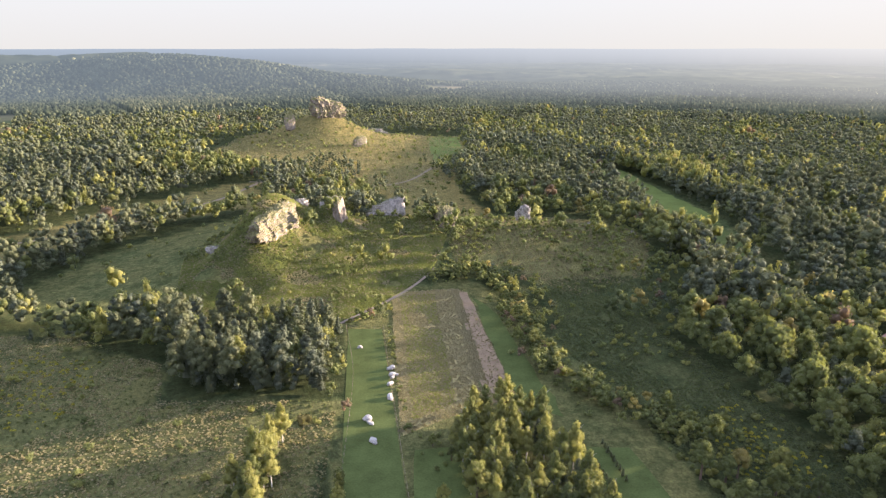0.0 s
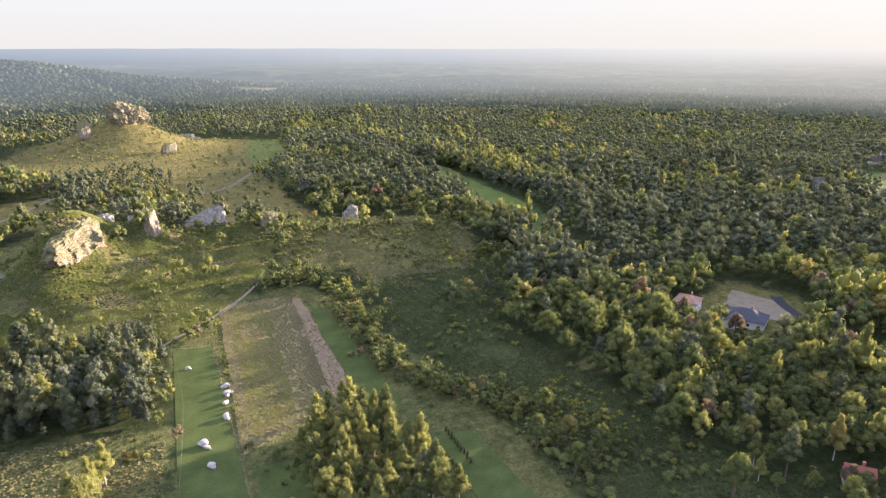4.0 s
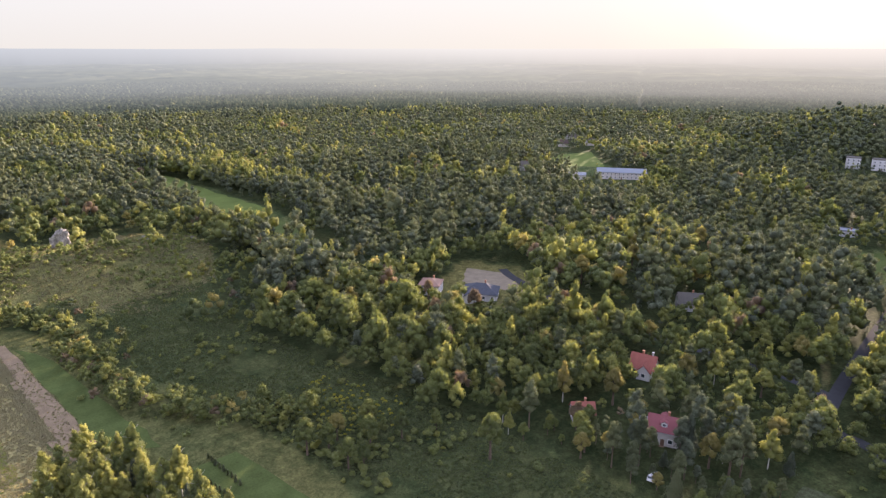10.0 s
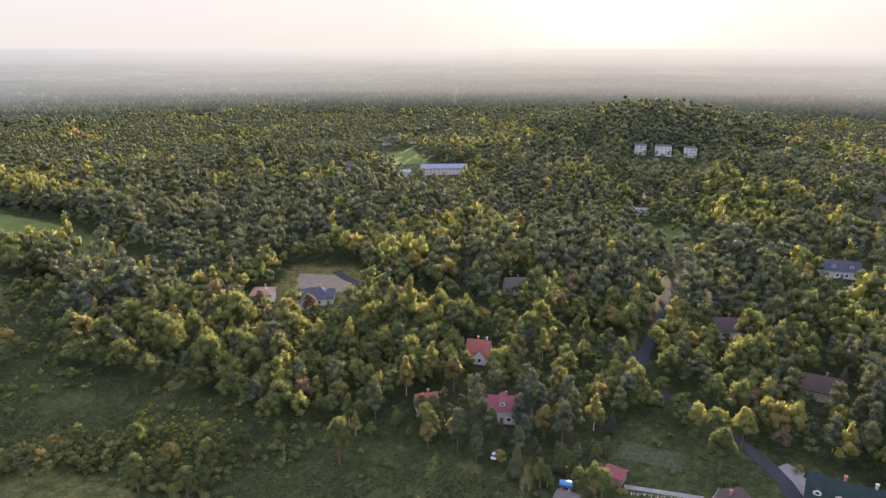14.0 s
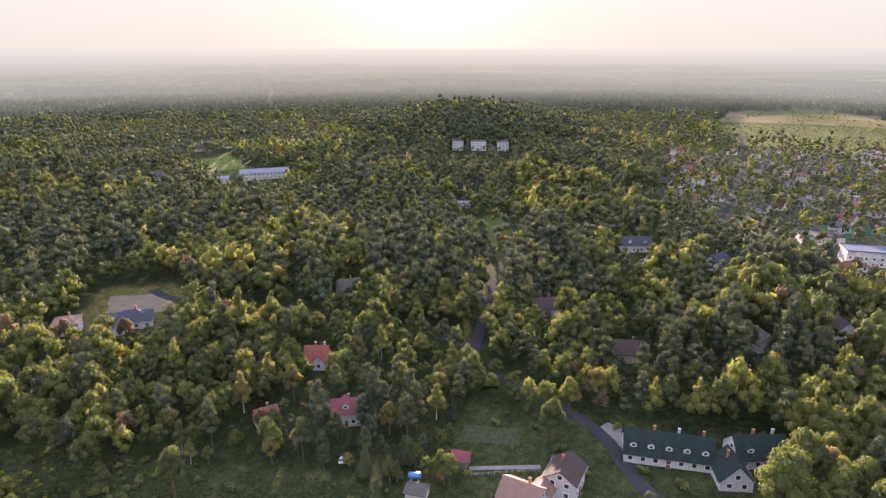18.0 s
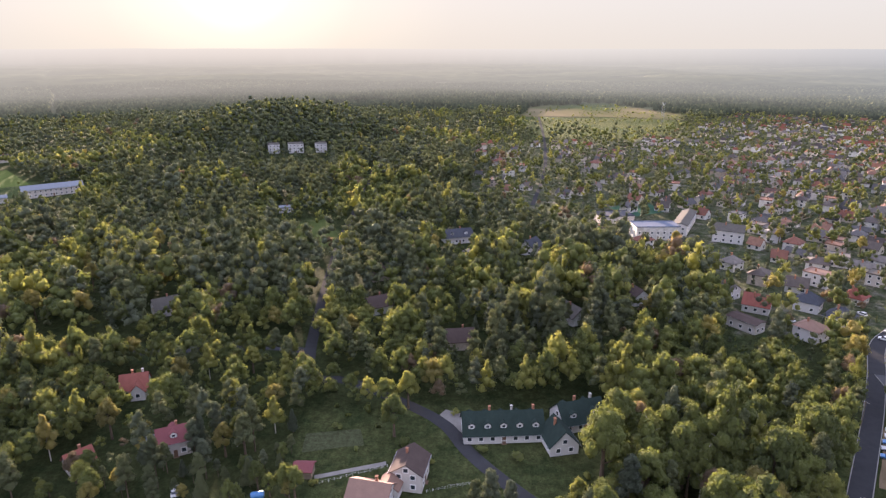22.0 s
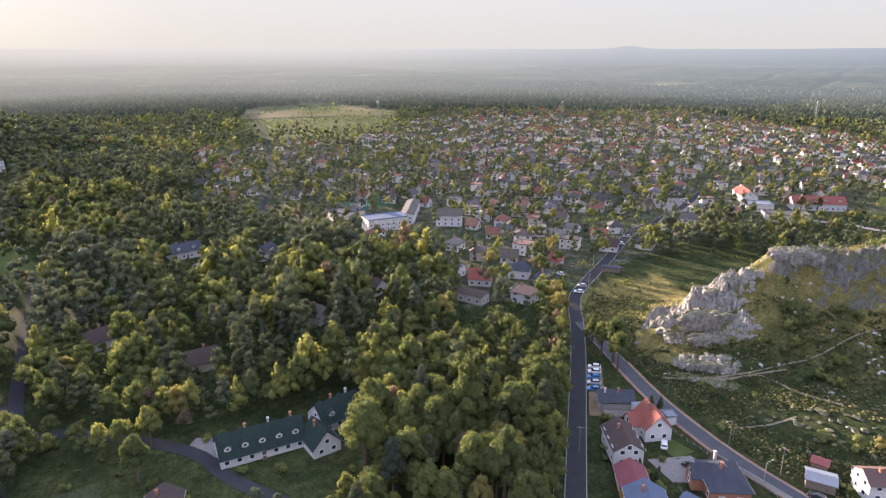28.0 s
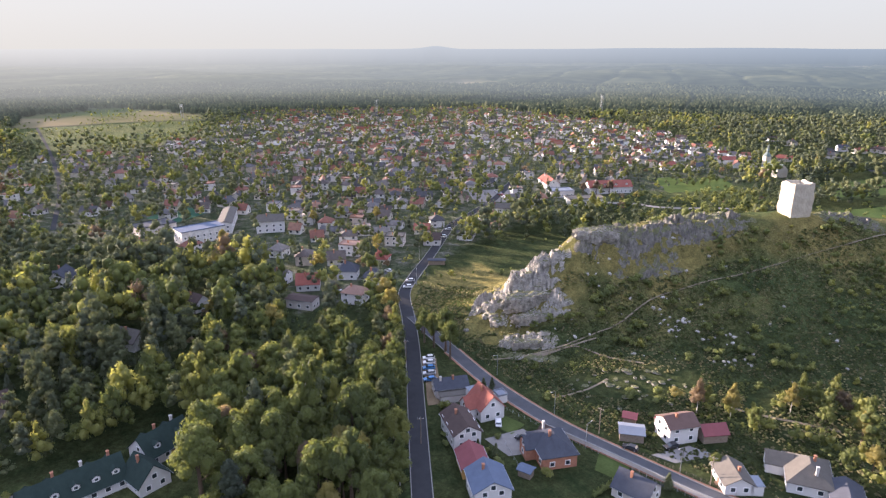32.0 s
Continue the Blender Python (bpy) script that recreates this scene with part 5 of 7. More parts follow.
def tree_shape(kind, leaves, leaf, rng, blobs, sub=1):
    """Corners and triangles of a crown (metres), foot at the origin, and which of them are rounded."""
    V, Q = [], []
    H = {"pine": 15.0, "conifer": 11.0, "oak": 13.0, "birch": 15.0, "bush": 3.0}[kind]
    big = (9.0 / max(blobs, 3)) ** 0.33
    centres = []
    for i in range(blobs):
        a, u = rng.uniform(0, 2 * math.pi), (i + 0.5) / blobs
        if kind == "pine":
            f = 1.15 - 0.85 * u
            c = (1.8 * math.cos(i * 2.4) * f, 1.8 * math.sin(i * 2.4) * f, H * (0.46 + 0.46 * u + rng.uniform(-0.04, 0.04)), (1.9 - 0.7 * u) * big, 1.25 * big)
        elif kind == "conifer":
            c = (0.7 * math.cos(a) * (1 - u), 0.7 * math.sin(a) * (1 - u), H * (0.16 + 0.74 * u), 2.4 * (1.05 - u) + 0.4, 1.35 * big)
        elif kind == "oak":
            r = 2.9 * math.sqrt((i + 0.5) / blobs)
            a = i * 2.4 + rng.uniform(-0.4, 0.4)
            c = (r * math.cos(a), r * math.sin(a), H * (0.34 + 0.46 * (1 - (r / 3.3) ** 2) * rng.uniform(0.8, 1.08)), rng.uniform(1.35, 2.0) * big, rng.uniform(1.3, 1.8) * big)
        elif kind == "birch":
            r = 1.25 * (1.15 - u) * rng.uniform(0.6, 1.2)
            c = (1.8 * r * math.cos(i * 2.4), 1.8 * r * math.sin(i * 2.4), H * (0.30 + 0.52 * u), 1.9 * (0.75 + 0.5 * math.sin(math.pi * min(1.0, u + 0.25)) - 0.35 * u) * big, 1.6 * big)
        else:
            r = 1.15 * math.sqrt(rng.random())
            c = (r * math.cos(a), r * math.sin(a), rng.uniform(0.6, 1.7), rng.uniform(0.7, 1.15), 0.9)
        centres.append(c)
    base = 0
    bv, bq = BALLS[sub]
    for x, y, z, r, h in centres:
        v = bv * np.array([r * 0.79, r * 0.79, h * 0.79]) * rng.uniform(0.7, 1.2, (len(bv), 1)) + np.array([x, y, z])
        V.append(v)
        Q.append(bq + base)
        base += len(v)
    rounded = sum(map(len, Q))
    C = np.array(centres)[rng.integers(0, blobs, leaves)]
    d = rng.normal(size=(leaves, 3))
    d[:, 2] = np.abs(d[:, 2]) * 0.9 - 0.3 * rng.random(leaves)
    d /= np.linalg.norm(d, axis=1)[:, None]
    pos = C[:, :3] + d * np.stack([C[:, 3], C[:, 3], C[:, 4]], 1) * rng.uniform(0.78, 1.2, (leaves, 1))
    nrm = d + rng.normal(scale=0.32, size=d.shape)
    nrm /= np.linalg.norm(nrm, axis=1)[:, None]
    t1 = np.cross(nrm, rng.normal(size=d.shape))
    t1 /= np.linalg.norm(t1, axis=1)[:, None]
    t2 = np.cross(nrm, t1)
    s = leaf * rng.uniform(0.6, 1.35, (leaves, 1))
    tri = np.stack([pos - t1 * s, pos + t1 * s * 0.7 + t2 * s * 0.7, pos + t1 * s * 0.3 - t2 * s * 0.8], 1)
    V.append(tri.reshape(-1, 3))
    Q.append(base + np.arange(leaves * 3).reshape(-1, 3))
    v, q = np.concatenate(V), np.concatenate(Q)
    v[:, 2] = np.maximum(v[:, 2], 0.05)
    return v, q, np.arange(len(q)) < rounded


trng = np.random.default_rng(3)
KINDS = ("pine", "conifer", "oak", "birch", "bush")
BLOBS = {"pine": (15, 10, 4, 2), "conifer": (8, 6, 3, 2), "oak": (18, 11, 5, 2), "birch": (14, 9, 4, 2), "bush": (6, 4, 2, 1)}
LEAVES = {0: (1700, 0.27, 260, 0.24), 1: (430, 0.36, 80, 0.32), 2: (60, 0.62, 14, 0.45), 3: (10, 0.95, 4, 0.6)}
LOD = {k: {lev: [tree_shape(k, *(LEAVES[lev][2:] if k == "bush" else LEAVES[lev][:2]), trng, BLOBS[k][lev], 2 if lev == 0 else 1) for _ in range(4)] for lev in range(4)} for k in KINDS}
MATS_OF = {"pine": (0, 0, 0, 1, 1, 0), "conifer": (0, 1, 1, 0), "oak": (2, 2, 2, 2, 3, 2, 2, 3, 2, 3, 2, 2, 2, 3, 4, 2, 2, 2, 3, 2, 2, 2, 2, 3, 2, 2, 2, 5), "birch": (3, 3, 2, 3, 3, 2), "bush": (6, 6, 6, 3, 2)}


def trunk_mesh(kind):
    h = {"pine": 13.5, "conifer": 9.5, "oak": 9.0, "birch": 13.0}[kind]
    bm = bmesh.new()
    r0 = {"pine": 0.24, "conifer": 0.18, "oak": 0.38, "birch": 0.17}[kind]
    cone(bm, r0 * 1.3, r0 * 0.8, -0.6, h * 0.4, 7)
    cone(bm, r0 * 0.8, r0 * 0.25, h * 0.4, h, 7)
    r = random.Random(len(kind))
    for i in range(6):
        a, z = i * 137.5, h * (0.4 + 0.09 * i)
        cone(bm, r0 * 0.35, r0 * 0.08, 0, r.uniform(1.8, 3.0), 5, pose(0, 0, z, 0, r.uniform(45, 65), a))
    me = bpy.data.meshes.new("trunk")
    bm.to_mesh(me)
    bm.free()
    me.materials.append(M_BIRCHBARK if kind == "birch" else M_BARK)
    return me


TRUNKS = {k: trunk_mesh(k) for k in KINDS if k != "bush"}
CROWNS = {}
PX, PY, PK, PS = [], [], [], []


def scatter(x0, x1, y0, y1, step, jitter=0.48):
    gx, gy = np.meshgrid(np.arange(x0, x1, step), np.arange(y0, y1, step), indexing="ij")
    return gx.ravel() + trng.uniform(-jitter, jitter, gx.size) * step, gy.ravel() + trng.uniform(-jitter, jitter, gx.size) * step


def clear_of(x, y, margin=0.0, houses=True):
    ok = np.ones(len(x), bool)
    for line, w in ROADS:
        ok &= near_line(x, y, line) > w + margin
    if houses:
        for hx, hy, r in TAKEN:
            ok &= np.hypot(x - hx, y - hy) > r + margin
    return ok


def view_sector(x, y, lo=-40, hi=168):
    a = np.degrees(np.arctan2(x, y))
    return (a > lo) & (a < hi)


def plant(x, y, kinds, weights, size, spread=0.18):
    k = trng.choice(len(kinds), len(x), p=np.array(weights) / sum(weights))
    PX.append(x), PY.append(y), PK.append(np.array([KINDS.index(n) for n in kinds])[k]), PS.append(size * trng.normal(1, spread, len(x)).clip(0.55, 1.6))


# the woods; a few great trees that stand free of their neighbours
GREAT = ((228, 176), (262, 172), (318, 168), (150.4, 101), (144, 66), (155.7, 56), (140, 112), (171, 19.5), (156, 22), (185, 87), (190, 74))
for gx, gy in GREAT:
    TAKEN.append((gx, gy, 3.6))
    sight(gx, gy, 4)
for step, near, far in ((4.9, 118, 300), (6.1, 300, 700), (8.0, 700, 1080)):
    x, y = scatter(-far, far, -far, far, step)
    d = np.hypot(x, y)
    ok = (d >= near) & (d < far) & view_sector(x, y)
    x, y = x[ok], y[ok]
    wob = 8 * (vnoise(x, y, 18, 31) - 0.5)
    dry, bush, open_, town = cover(x + wob, y + wob)
    ok = ~open_ & ~town & (vnoise(x, y, 35, 33) > 0.04)
    x, y = x[ok], y[ok]
    ok = clear_of(x, y, 1.0)
    x, y = x[ok], y[ok]
    a = np.degrees(np.arctan2(x, y))
    mix = vnoise(x, y, 70, 35) + 0.35 * (vnoise(x, y, 22, 36) - 0.5)
    oakish = (mix > np.where(np.hypot(x, y) > 430, 0.68, 0.53)) | ((a > 88) & (np.hypot(x, y) < 340) & (mix > 0.33)) | ((a > 22) & (a < 88) & (np.hypot(x, y) < 245) & (mix > 0.26))
    hedge = (a > -12) & (a < 22) & (np.hypot(x, y) < 330)
    size = 0.72 + 0.36 * vnoise(x, y, 50, 37) + 0.25 * (trng.random(len(x)) < 0.12)
    size = np.where(hedge, size * 0.46, np.where((a > 40) & (a < 82) & (np.hypot(x, y) < 215), size * 0.82, size))
    for hx, hy, hr in SIGHT:
        hd = math.hypot(hx, hy)
        along, across = ((hx - x) * hx + (hy - y) * hy) / hd, np.abs(x * hy - y * hx) / hd
        size = np.where((along > 0) & (along < 0.17 * hd) & (across < hr), size * 0.5, size)
    size = np.where(inside(x, y, [(165, -290), (300, -300), (312, -430), (200, -470)]), size * 0.6, size)
    o, p = oakish | hedge, ~(oakish | hedge)
    plant(x[o], y[o], ("oak", "birch", "pine", "bush"), (7, 1.2, 0.9, 0.5), size[o])
    plant(x[p], y[p], ("pine", "conifer", "oak", "birch"), (7, 1.6, 1.0, 0.4), size[p])

# rows and clumps in the open land
RIDGE = [(115, 771), (150, 640), (182, 540), (202, 462), (220, 400)]
for line, width, count, kinds, weights, size in (
        ([(-47, 122), (-46.5, 140), (-45, 153)], 4.2, 34, ("birch",), (1,), 0.72),
        ([(-21.5, 231), (-15, 190), (-9, 158)], 1.0, 34, ("bush",), (1,), 0.4),
        ([(-34, 236), (-26, 240), (-22, 236)], 4.0, 8, ("oak", "bush"), (1, 1), 0.42),
        ([(-150, 219), (-120, 226), (-92, 231)], 4.0, 22, ("conifer", "oak"), (2, 1), 0.6),
        ([(-192, 250), (-188, 320), (-178, 395)], 9.0, 60, ("pine", "conifer"), (2, 1), 0.75),
        ([(-8, 280), (10, 288), (24, 280), (28, 254), (32, 220), (38, 194), (44, 183), (52, 173), (62, 164), (72, 157)], 6.5, 400, ("oak", "bush", "birch"), (6, 2, 1), 0.47),
        ([(-37, 242), (-22, 244)], 4.0, 9, ("oak", "bush"), (1, 1), 0.5),
        (RIDGE, 15, 330, ("birch", "oak"), (4, 1), 1.12),
        ([(112, 372), (128, 340), (134, 300), (138, 262), (142, 236)], 9, 90, ("birch", "oak", "pine"), (3, 2, 2), 0.95),
        ([(140, 560), (118, 640)], 10, 30, ("oak",), (1,), 0.8),
        ([(190, -330), (245, -345), (280, -330)], 14, 36, ("oak", "birch"), (2, 1), 0.66),
        ([(240, -500), (270, -560), (230, -570)], 16, 44, ("oak", "birch"), (2, 1), 1.0),
        ([(262, -215), (278, -260), (290, -320)], 6, 22, ("oak", "conifer"), (2, 1), 0.7),
        ([(46, -180), (70, -168), (84, -160)], 7, 10, ("oak", "birch"), (1, 2), 0.6),
        ([(22, -176), (30, -168), (36, -160)], 8, 12, ("oak", "birch"), (1, 1), 0.75),
        ([(112, -154), (100, -160), (92, -162), (84, -164)], 5, 26, ("oak", "bush"), (1, 3), 0.45),
        ([(71, -188), (62, -190), (52, -188), (44, -182)], 7, 22, ("birch", "oak"), (1, 1), 0.62),
        ([(58, -172), (50, -168), (40, -164)], 4, 9, ("birch", "oak"), (1, 1), 0.55),
        ([(182, -130), (196, -143)], 5, 8, ("oak",), (1,), 0.75),
        ([(114, -82), (132, -93), (128, -90)], 1.2, 7, ("bush", "conifer"), (3, 1), 0.6),
        ([(131, 60), (126, 40), (131, 35)], 8, 12, ("oak", "bush"), (1, 1), 0.62)):
    ln = smooth_line(line, 1.0)
    pick = [ln[int(trng.integers(len(ln)))] for _ in range(count)]
    x = np.array([p.x for p in pick]) + trng.normal(0, width / 2, count)
    y = np.array([p.y for p in pick]) + trng.normal(0, width / 2, count)
    ok = clear_of(x, y, 0.5)
    plant(x[ok], y[ok], kinds, weights, size)
for poly, step, kinds, weights, size in (([(-94, 198), (-88, 226), (-43, 242), (-39, 222), (-37, 181), (-80, 178)], 4.3, ("conifer", "pine"), (7, 2), 0.72),
                                         ([(2, 150), (9, 166), (20, 174), (28, 157), (40, 122), (10, 118)], 3.9, ("birch", "oak", "conifer"), (9, 0.8, 0.5), 0.72),
                                         ([(-9, 158), (2, 164), (4, 150), (0, 138), (-6, 148)], 4.2, ("oak", "bush"), (1, 2), 0.42)):
    x, y = scatter(-120, 60, 100, 260, step)
    ok = inside(x, y, poly)
    x, y = x[ok], y[ok]
    ok = clear_of(x, y, 1.0)
    plant(x[ok], y[ok], kinds, weights, size)
x, y = scatter(-30, 60, 470, 640, 6.2)
ok = inside(x, y, [(-24, 604), (-4, 590), (10, 606), (34, 612), (48, 500), (26, 478), (4, 512), (-6, 556)]) & clear_of(x, y, 1.0)
plant(x[ok], y[ok], ("pine", "conifer", "oak"), (4, 2, 2), 0.72)
x, y = scatter(-210, -30, 440, 640, 6.8)
ok = inside(x, y, [(-168, 575), (-152, 500), (-112, 462), (-76, 468), (-70, 570), (-110, 612)]) & clear_of(x, y, 1.0)
plant(x[ok], y[ok], ("pine", "conifer", "oak"), (4, 2, 1), 0.68)
for poly, step, size in (([(-134, 276), (-114, 347), (-84, 354), (-90, 318), (-97, 284)], 3.2, 0.8), ([(-72, 325), (-66, 350), (-15, 370), (20, 352), (12, 335), (-40, 345)], 4.0, 0.8), ([(20, 338), (110, 335), (120, 360), (30, 372)], 4.5, 0.9), ([(-200, 790), (-180, 690), (-60, 640), (-40, 780), (-120, 820)], 9, 1.1)):
    x, y = scatter(-130, 125, 280, 780, step)
    ok = inside(x, y, poly) & (vnoise(x, y, 12, 43) > 0.35)
    plant(x[ok], y[ok], ("bush",), (1,), size, 0.35)
for poly, step, cut, size in (([(-3, 329), (7, 304), (23, 312), (30, 334), (28, 372), (7, 380)], 3.2, 0.25, 0.8), ([(60, 300), (87, 292), (133, 304), (150, 346), (140, 400), (77, 359), (40, 352)], 4.0, 0.42, 0.9), ([(58, 168), (76, 164), (100, 150), (112, 116), (72, 112)], 2.9, 0.30, 0.62), ([(62, 250), (84, 250), (92, 200), (70, 196)], 5.0, 0.5, 0.75), ([(-66, 326), (-46, 316), (-3, 327), (0, 346), (-30, 354), (-62, 342)], 3.4, 0.3, 0.75)):
    x, y = scatter(-70, 155, 110, 405, step)
    ok = inside(x, y, poly) & (vnoise(x, y, 11, 46) > cut) & clear_of(x, y, 0.1)
    plant(x[ok], y[ok], ("bush", "oak"), (9, 0.5), size, 0.35)
x, y = scatter(30, 165, -275, -140, 3.9)
ok = inside(x, y, HILL) & (ground_z(x, y) > 4.5) & (vnoise(x, y, 16, 44) + 0.5 * (vnoise(x, y, 6, 45) - 0.5) > 0.46) & clear_of(x, y, 0.2)
plant(x[ok], y[ok], ("bush",), (1,), 0.92, 0.5)
x, y = scatter(-230, 10, 630, 830, 7.5)
ok = (np.hypot(x + 140, (y - 735) * 1.2) < 95) & (vnoise(x, y, 22, 47) > 0.55) & (np.hypot(x + 137, y - 722) > 24) & clear_of(x, y, 0.5)
plant(x[ok], y[ok], ("bush", "conifer"), (9, 1), 1.3, 0.4)
x, y = scatter(640, 960, 90, 400, 6.5)
ok = np.hypot(x - 800, y - 245) < 150
plant(x[ok], y[ok], ("pine", "oak"), (3, 1), 1.05)
# gardens of the town
x, y = scatter(200, 1120, -800, 40, 8.2)
ok = inside(x, y, TOWN) & (trng.random(len(x)) < 0.95)
x, y = x[ok], y[ok]
ok = clear_of(x, y, -1.2)
x, y = x[ok], y[ok]
size = np.where(np.degrees(np.arctan2(x, y)) < 110, 0.70, 0.62)
for hx, hy, hr in ((363, -104, 13), (385, -128, 14), (357, -144, 8)):
    hd = math.hypot(hx, hy)
    along, across = ((hx - x) * hx + (hy - y) * hy) / hd, np.abs(x * hy - y * hx) / hd
    size = np.where((along > 0) & (along < 70) & (across < hr), size * 0.35, size)
plant(x, y, ("oak", "birch", "conifer", "pine"), (4, 0.5, 2.0, 3.2), size, 0.3)
# bushes in the open land
for poly, dryness, per in OPEN:
    xs, ys = [p[0] for p in poly], [p[1] for p in poly]
    x, y = scatter(min(xs), max(xs), min(ys), max(ys), 100 / math.sqrt(max(per, 1)) * 0.62)
    ok = inside(x, y, poly) & (vnoise(x, y, 26, 41) > 0.42)
    x, y = x[ok], y[ok]
    ok = view_sector(x, y) & (np.hypot(x, y) > 118) & clear_of(x, y, 0.2)
    x, y = x[ok], y[ok]
    lawn = inside(x, y, [(-38, 232), (-23, 232), (-5, 110), (-26, 110)]) | inside(x, y, [(-24, 268), (12, 274), (24, 176), (-13, 155)])
    x, y = x[~lawn], y[~lawn]
    plant(x, y, ("bush", "oak"), (9, 0.35 if np.hypot(*poly[0]) < 400 else 0.0), 0.7 + 0.6 * np.clip((np.hypot(x, y) - 260) / 300, 0, 1), 0.4)
PX, PY, PK, PS = map(np.concatenate, (PX, PY, PK, PS))
PD = np.hypot(PX, PY)
PZ = ground_z(PX, PY)
PR = trng.uniform(0, 2 * math.pi, len(PX))
PV = trng.integers(0, 4, len(PX))
PT = trng.random(len(PX))
PM = np.array([MATS_OF[KINDS[k]][int(trng.integers(len(MATS_OF[KINDS[k]])))] for k in PK])
# the great pale-leaved tree and a few golden ones by the lane
WHOLE = {"pine": "tall Scots pine with a ragged dark green crown", "conifer": "young dark conifer with dense needles", "oak": "broad leafy tree with a rounded green crown",
         "birch": "slender birch with a light green crown", "bush": "low dense green bush in the grass"}
NAMES = {"pine": "pine_tree", "conifer": "conifer", "oak": "broadleaf_tree", "birch": "birch_tree", "bush": "bush"}
EXTRA = {4: " turning yellow", 5: " turning rust brown"}


def single_tree(kind, variant, material, x, y, z, turn, s):
    key = (kind, variant, material)
    if key not in CROWNS:
        v, q, rounded = LOD[kind][0][variant]
        CROWNS[key] = raw("crown", v, q, [TREE_MATS[material]], smooth=rounded)
    label = WHOLE[kind] + EXTRA.get(material, "")
    if kind == "bush":
        top = new("bush", CROWNS[key])
    else:
        top = new(NAMES[kind])
        again("trunk", TRUNKS[kind], top)
        again("crown", CROWNS[key], top)
    tagged(top, label, "bush" if kind == "bush" else "tree", "bushes" if kind == "bush" else "trees of the wood")
    top.matrix_basis = pose(x, y, z, 0, 0, math.degrees(turn)) @ Matrix.Diagonal((s * slim(kind), s * slim(kind), s * (0.9 + 0.2 * hash2(x, y, 1)) * rise(x, y, s, kind), 1))


def slim(kind):
    return 1.0 if kind == "bush" else 0.9


def rise(x, y, s, kind):
    """The old wood beside the street stands taller than the rest."""
    if s < 0.62 or kind == "bush":
        return 1.0
    return 1.22 if 84 < math.degrees(math.atan2(x, y)) < 130 and math.hypot(x, y) < 330 else 1.1


THUJAS = (((37.5, 155), (42.6, 134), 12), ((44.3, 153), (46.5, 137), 9))
NEAR = np.zeros(len(PX), bool)
NEAR[np.argsort(np.where(PK == 4, PD + 500, PD))[:300]] = True
bushes = np.argsort(np.where(PK == 4, PD, 1e9))[:150]
NEAR[bushes] = True
for i in np.nonzero(NEAR)[0]:
    single_tree(KINDS[PK[i]], PV[i], PM[i], PX[i], PY[i], PZ[i], PR[i], PS[i])
for gx, gy, kind, m, s in ((228, 176, "oak", 4, 1.2), (262, 172, "oak", 4, 1.1), (318, 168, "oak", 4, 1.1), (150.4, 101, "oak", 4, 0.95), (144, 66, "oak", 4, 0.85), (155.7, 56, "birch", 3, 0.85), (140, 112, "birch", 4, 0.9), (129.4, 87, "oak", 4, 0.6), (144.3, 89, "oak", 4, 0.5), (171, 19.5, "oak", 3, 0.95), (156, 22, "oak", 2, 1.1), (185, 87, "birch", 3, 0.9), (190, 74, "oak", 3, 0.85),
                           (160, 205, "oak", 5, 0.7), (166, 182, "oak", 5, 0.9), (147, 184, "oak", 5, 0.85), (-41, 164, "bush", 4, 1.3), (-46, 142, "oak", 3, 0.9), (-178, 226, "oak", 5, 0.55), (86.8, -162.8, "birch", 5, 0.75), (79.6, -169, "birch", 4, 0.75), (69.4, -184.4, "birch", 4, 0.75), (50, -184, "oak", 4, 0.8), (43, -172, "oak", 4, 0.75), (62, -193, "oak", 3, 0.6), (68.9, -142.5, "oak", 2, 0.5),
                           (203, -246, "oak", 2, 1.3), (335, -205, "oak", 4, 0.8), (342, -110, "oak", 4, 0.85), (352, -170, "oak", 4, 0.8), (400, 30, "oak", 4, 0.8), (166, -129, "oak", 2, 1.2), (177, -127.5, "oak", 2, 1.0), (171.5, -127.8, "oak", 3, 1.1), (184, -131.5, "oak", 2, 0.75), (160, -126.4, "oak", 2, 1.05), (304, -380, "oak", 5, 0.85), (298, -388, "oak", 5, 0.9), (310, -372, "oak", 5, 0.75), (288, -289, "oak", 2, 1.3), (271, -336, "birch", 3, 1.0), (259, -300, "oak", 3, 0.95), (190, -135.6, "oak", 2, 0.6)):
    single_tree(kind, 1, m, gx, gy, gz(gx, gy), gx, s)


for gx, gy, s in ((136.3, -121.3, 0.45), (135, -123.8, 0.42), (72, -126.2, 0.5), (70.4, -145, 0.3), (108, -101, 0.4), (113, -99, 0.35), (127, 60, 0.4), (132, 57, 0.35)):
    single_tree("conifer", 2, 0, gx, gy, gz(gx, gy), gx, s)
for gx, gy, s in ((104.4, -99.2, 1.0), (81.6, -109.4, 0.7), (81.5, -111, 0.75), (81.6, -112.8, 0.7), (81.4, -114.6, 0.8), (81.5, -116.4, 0.7), (81.5, -118.2, 0.75), (103, -153.6, 1.3), (100.2, -161.8, 1.2), (106, -156, 0.9), (97, -158, 1.0),
                  (94, -150, 0.8), (89, -141.5, 0.6), (87.5, -142.5, 0.55), (120, -93, 0.7), (124, -96, 0.6), (131, -105, 0.7), (148, 52, 0.9), (140, 48, 0.7), (127, 32, 0.8), (146, 14, 0.8), (150, -3, 0.9), (146, -12, 1.1)):
    single_tree("bush", 2, 6, gx, gy, gz(gx, gy), gx, s)
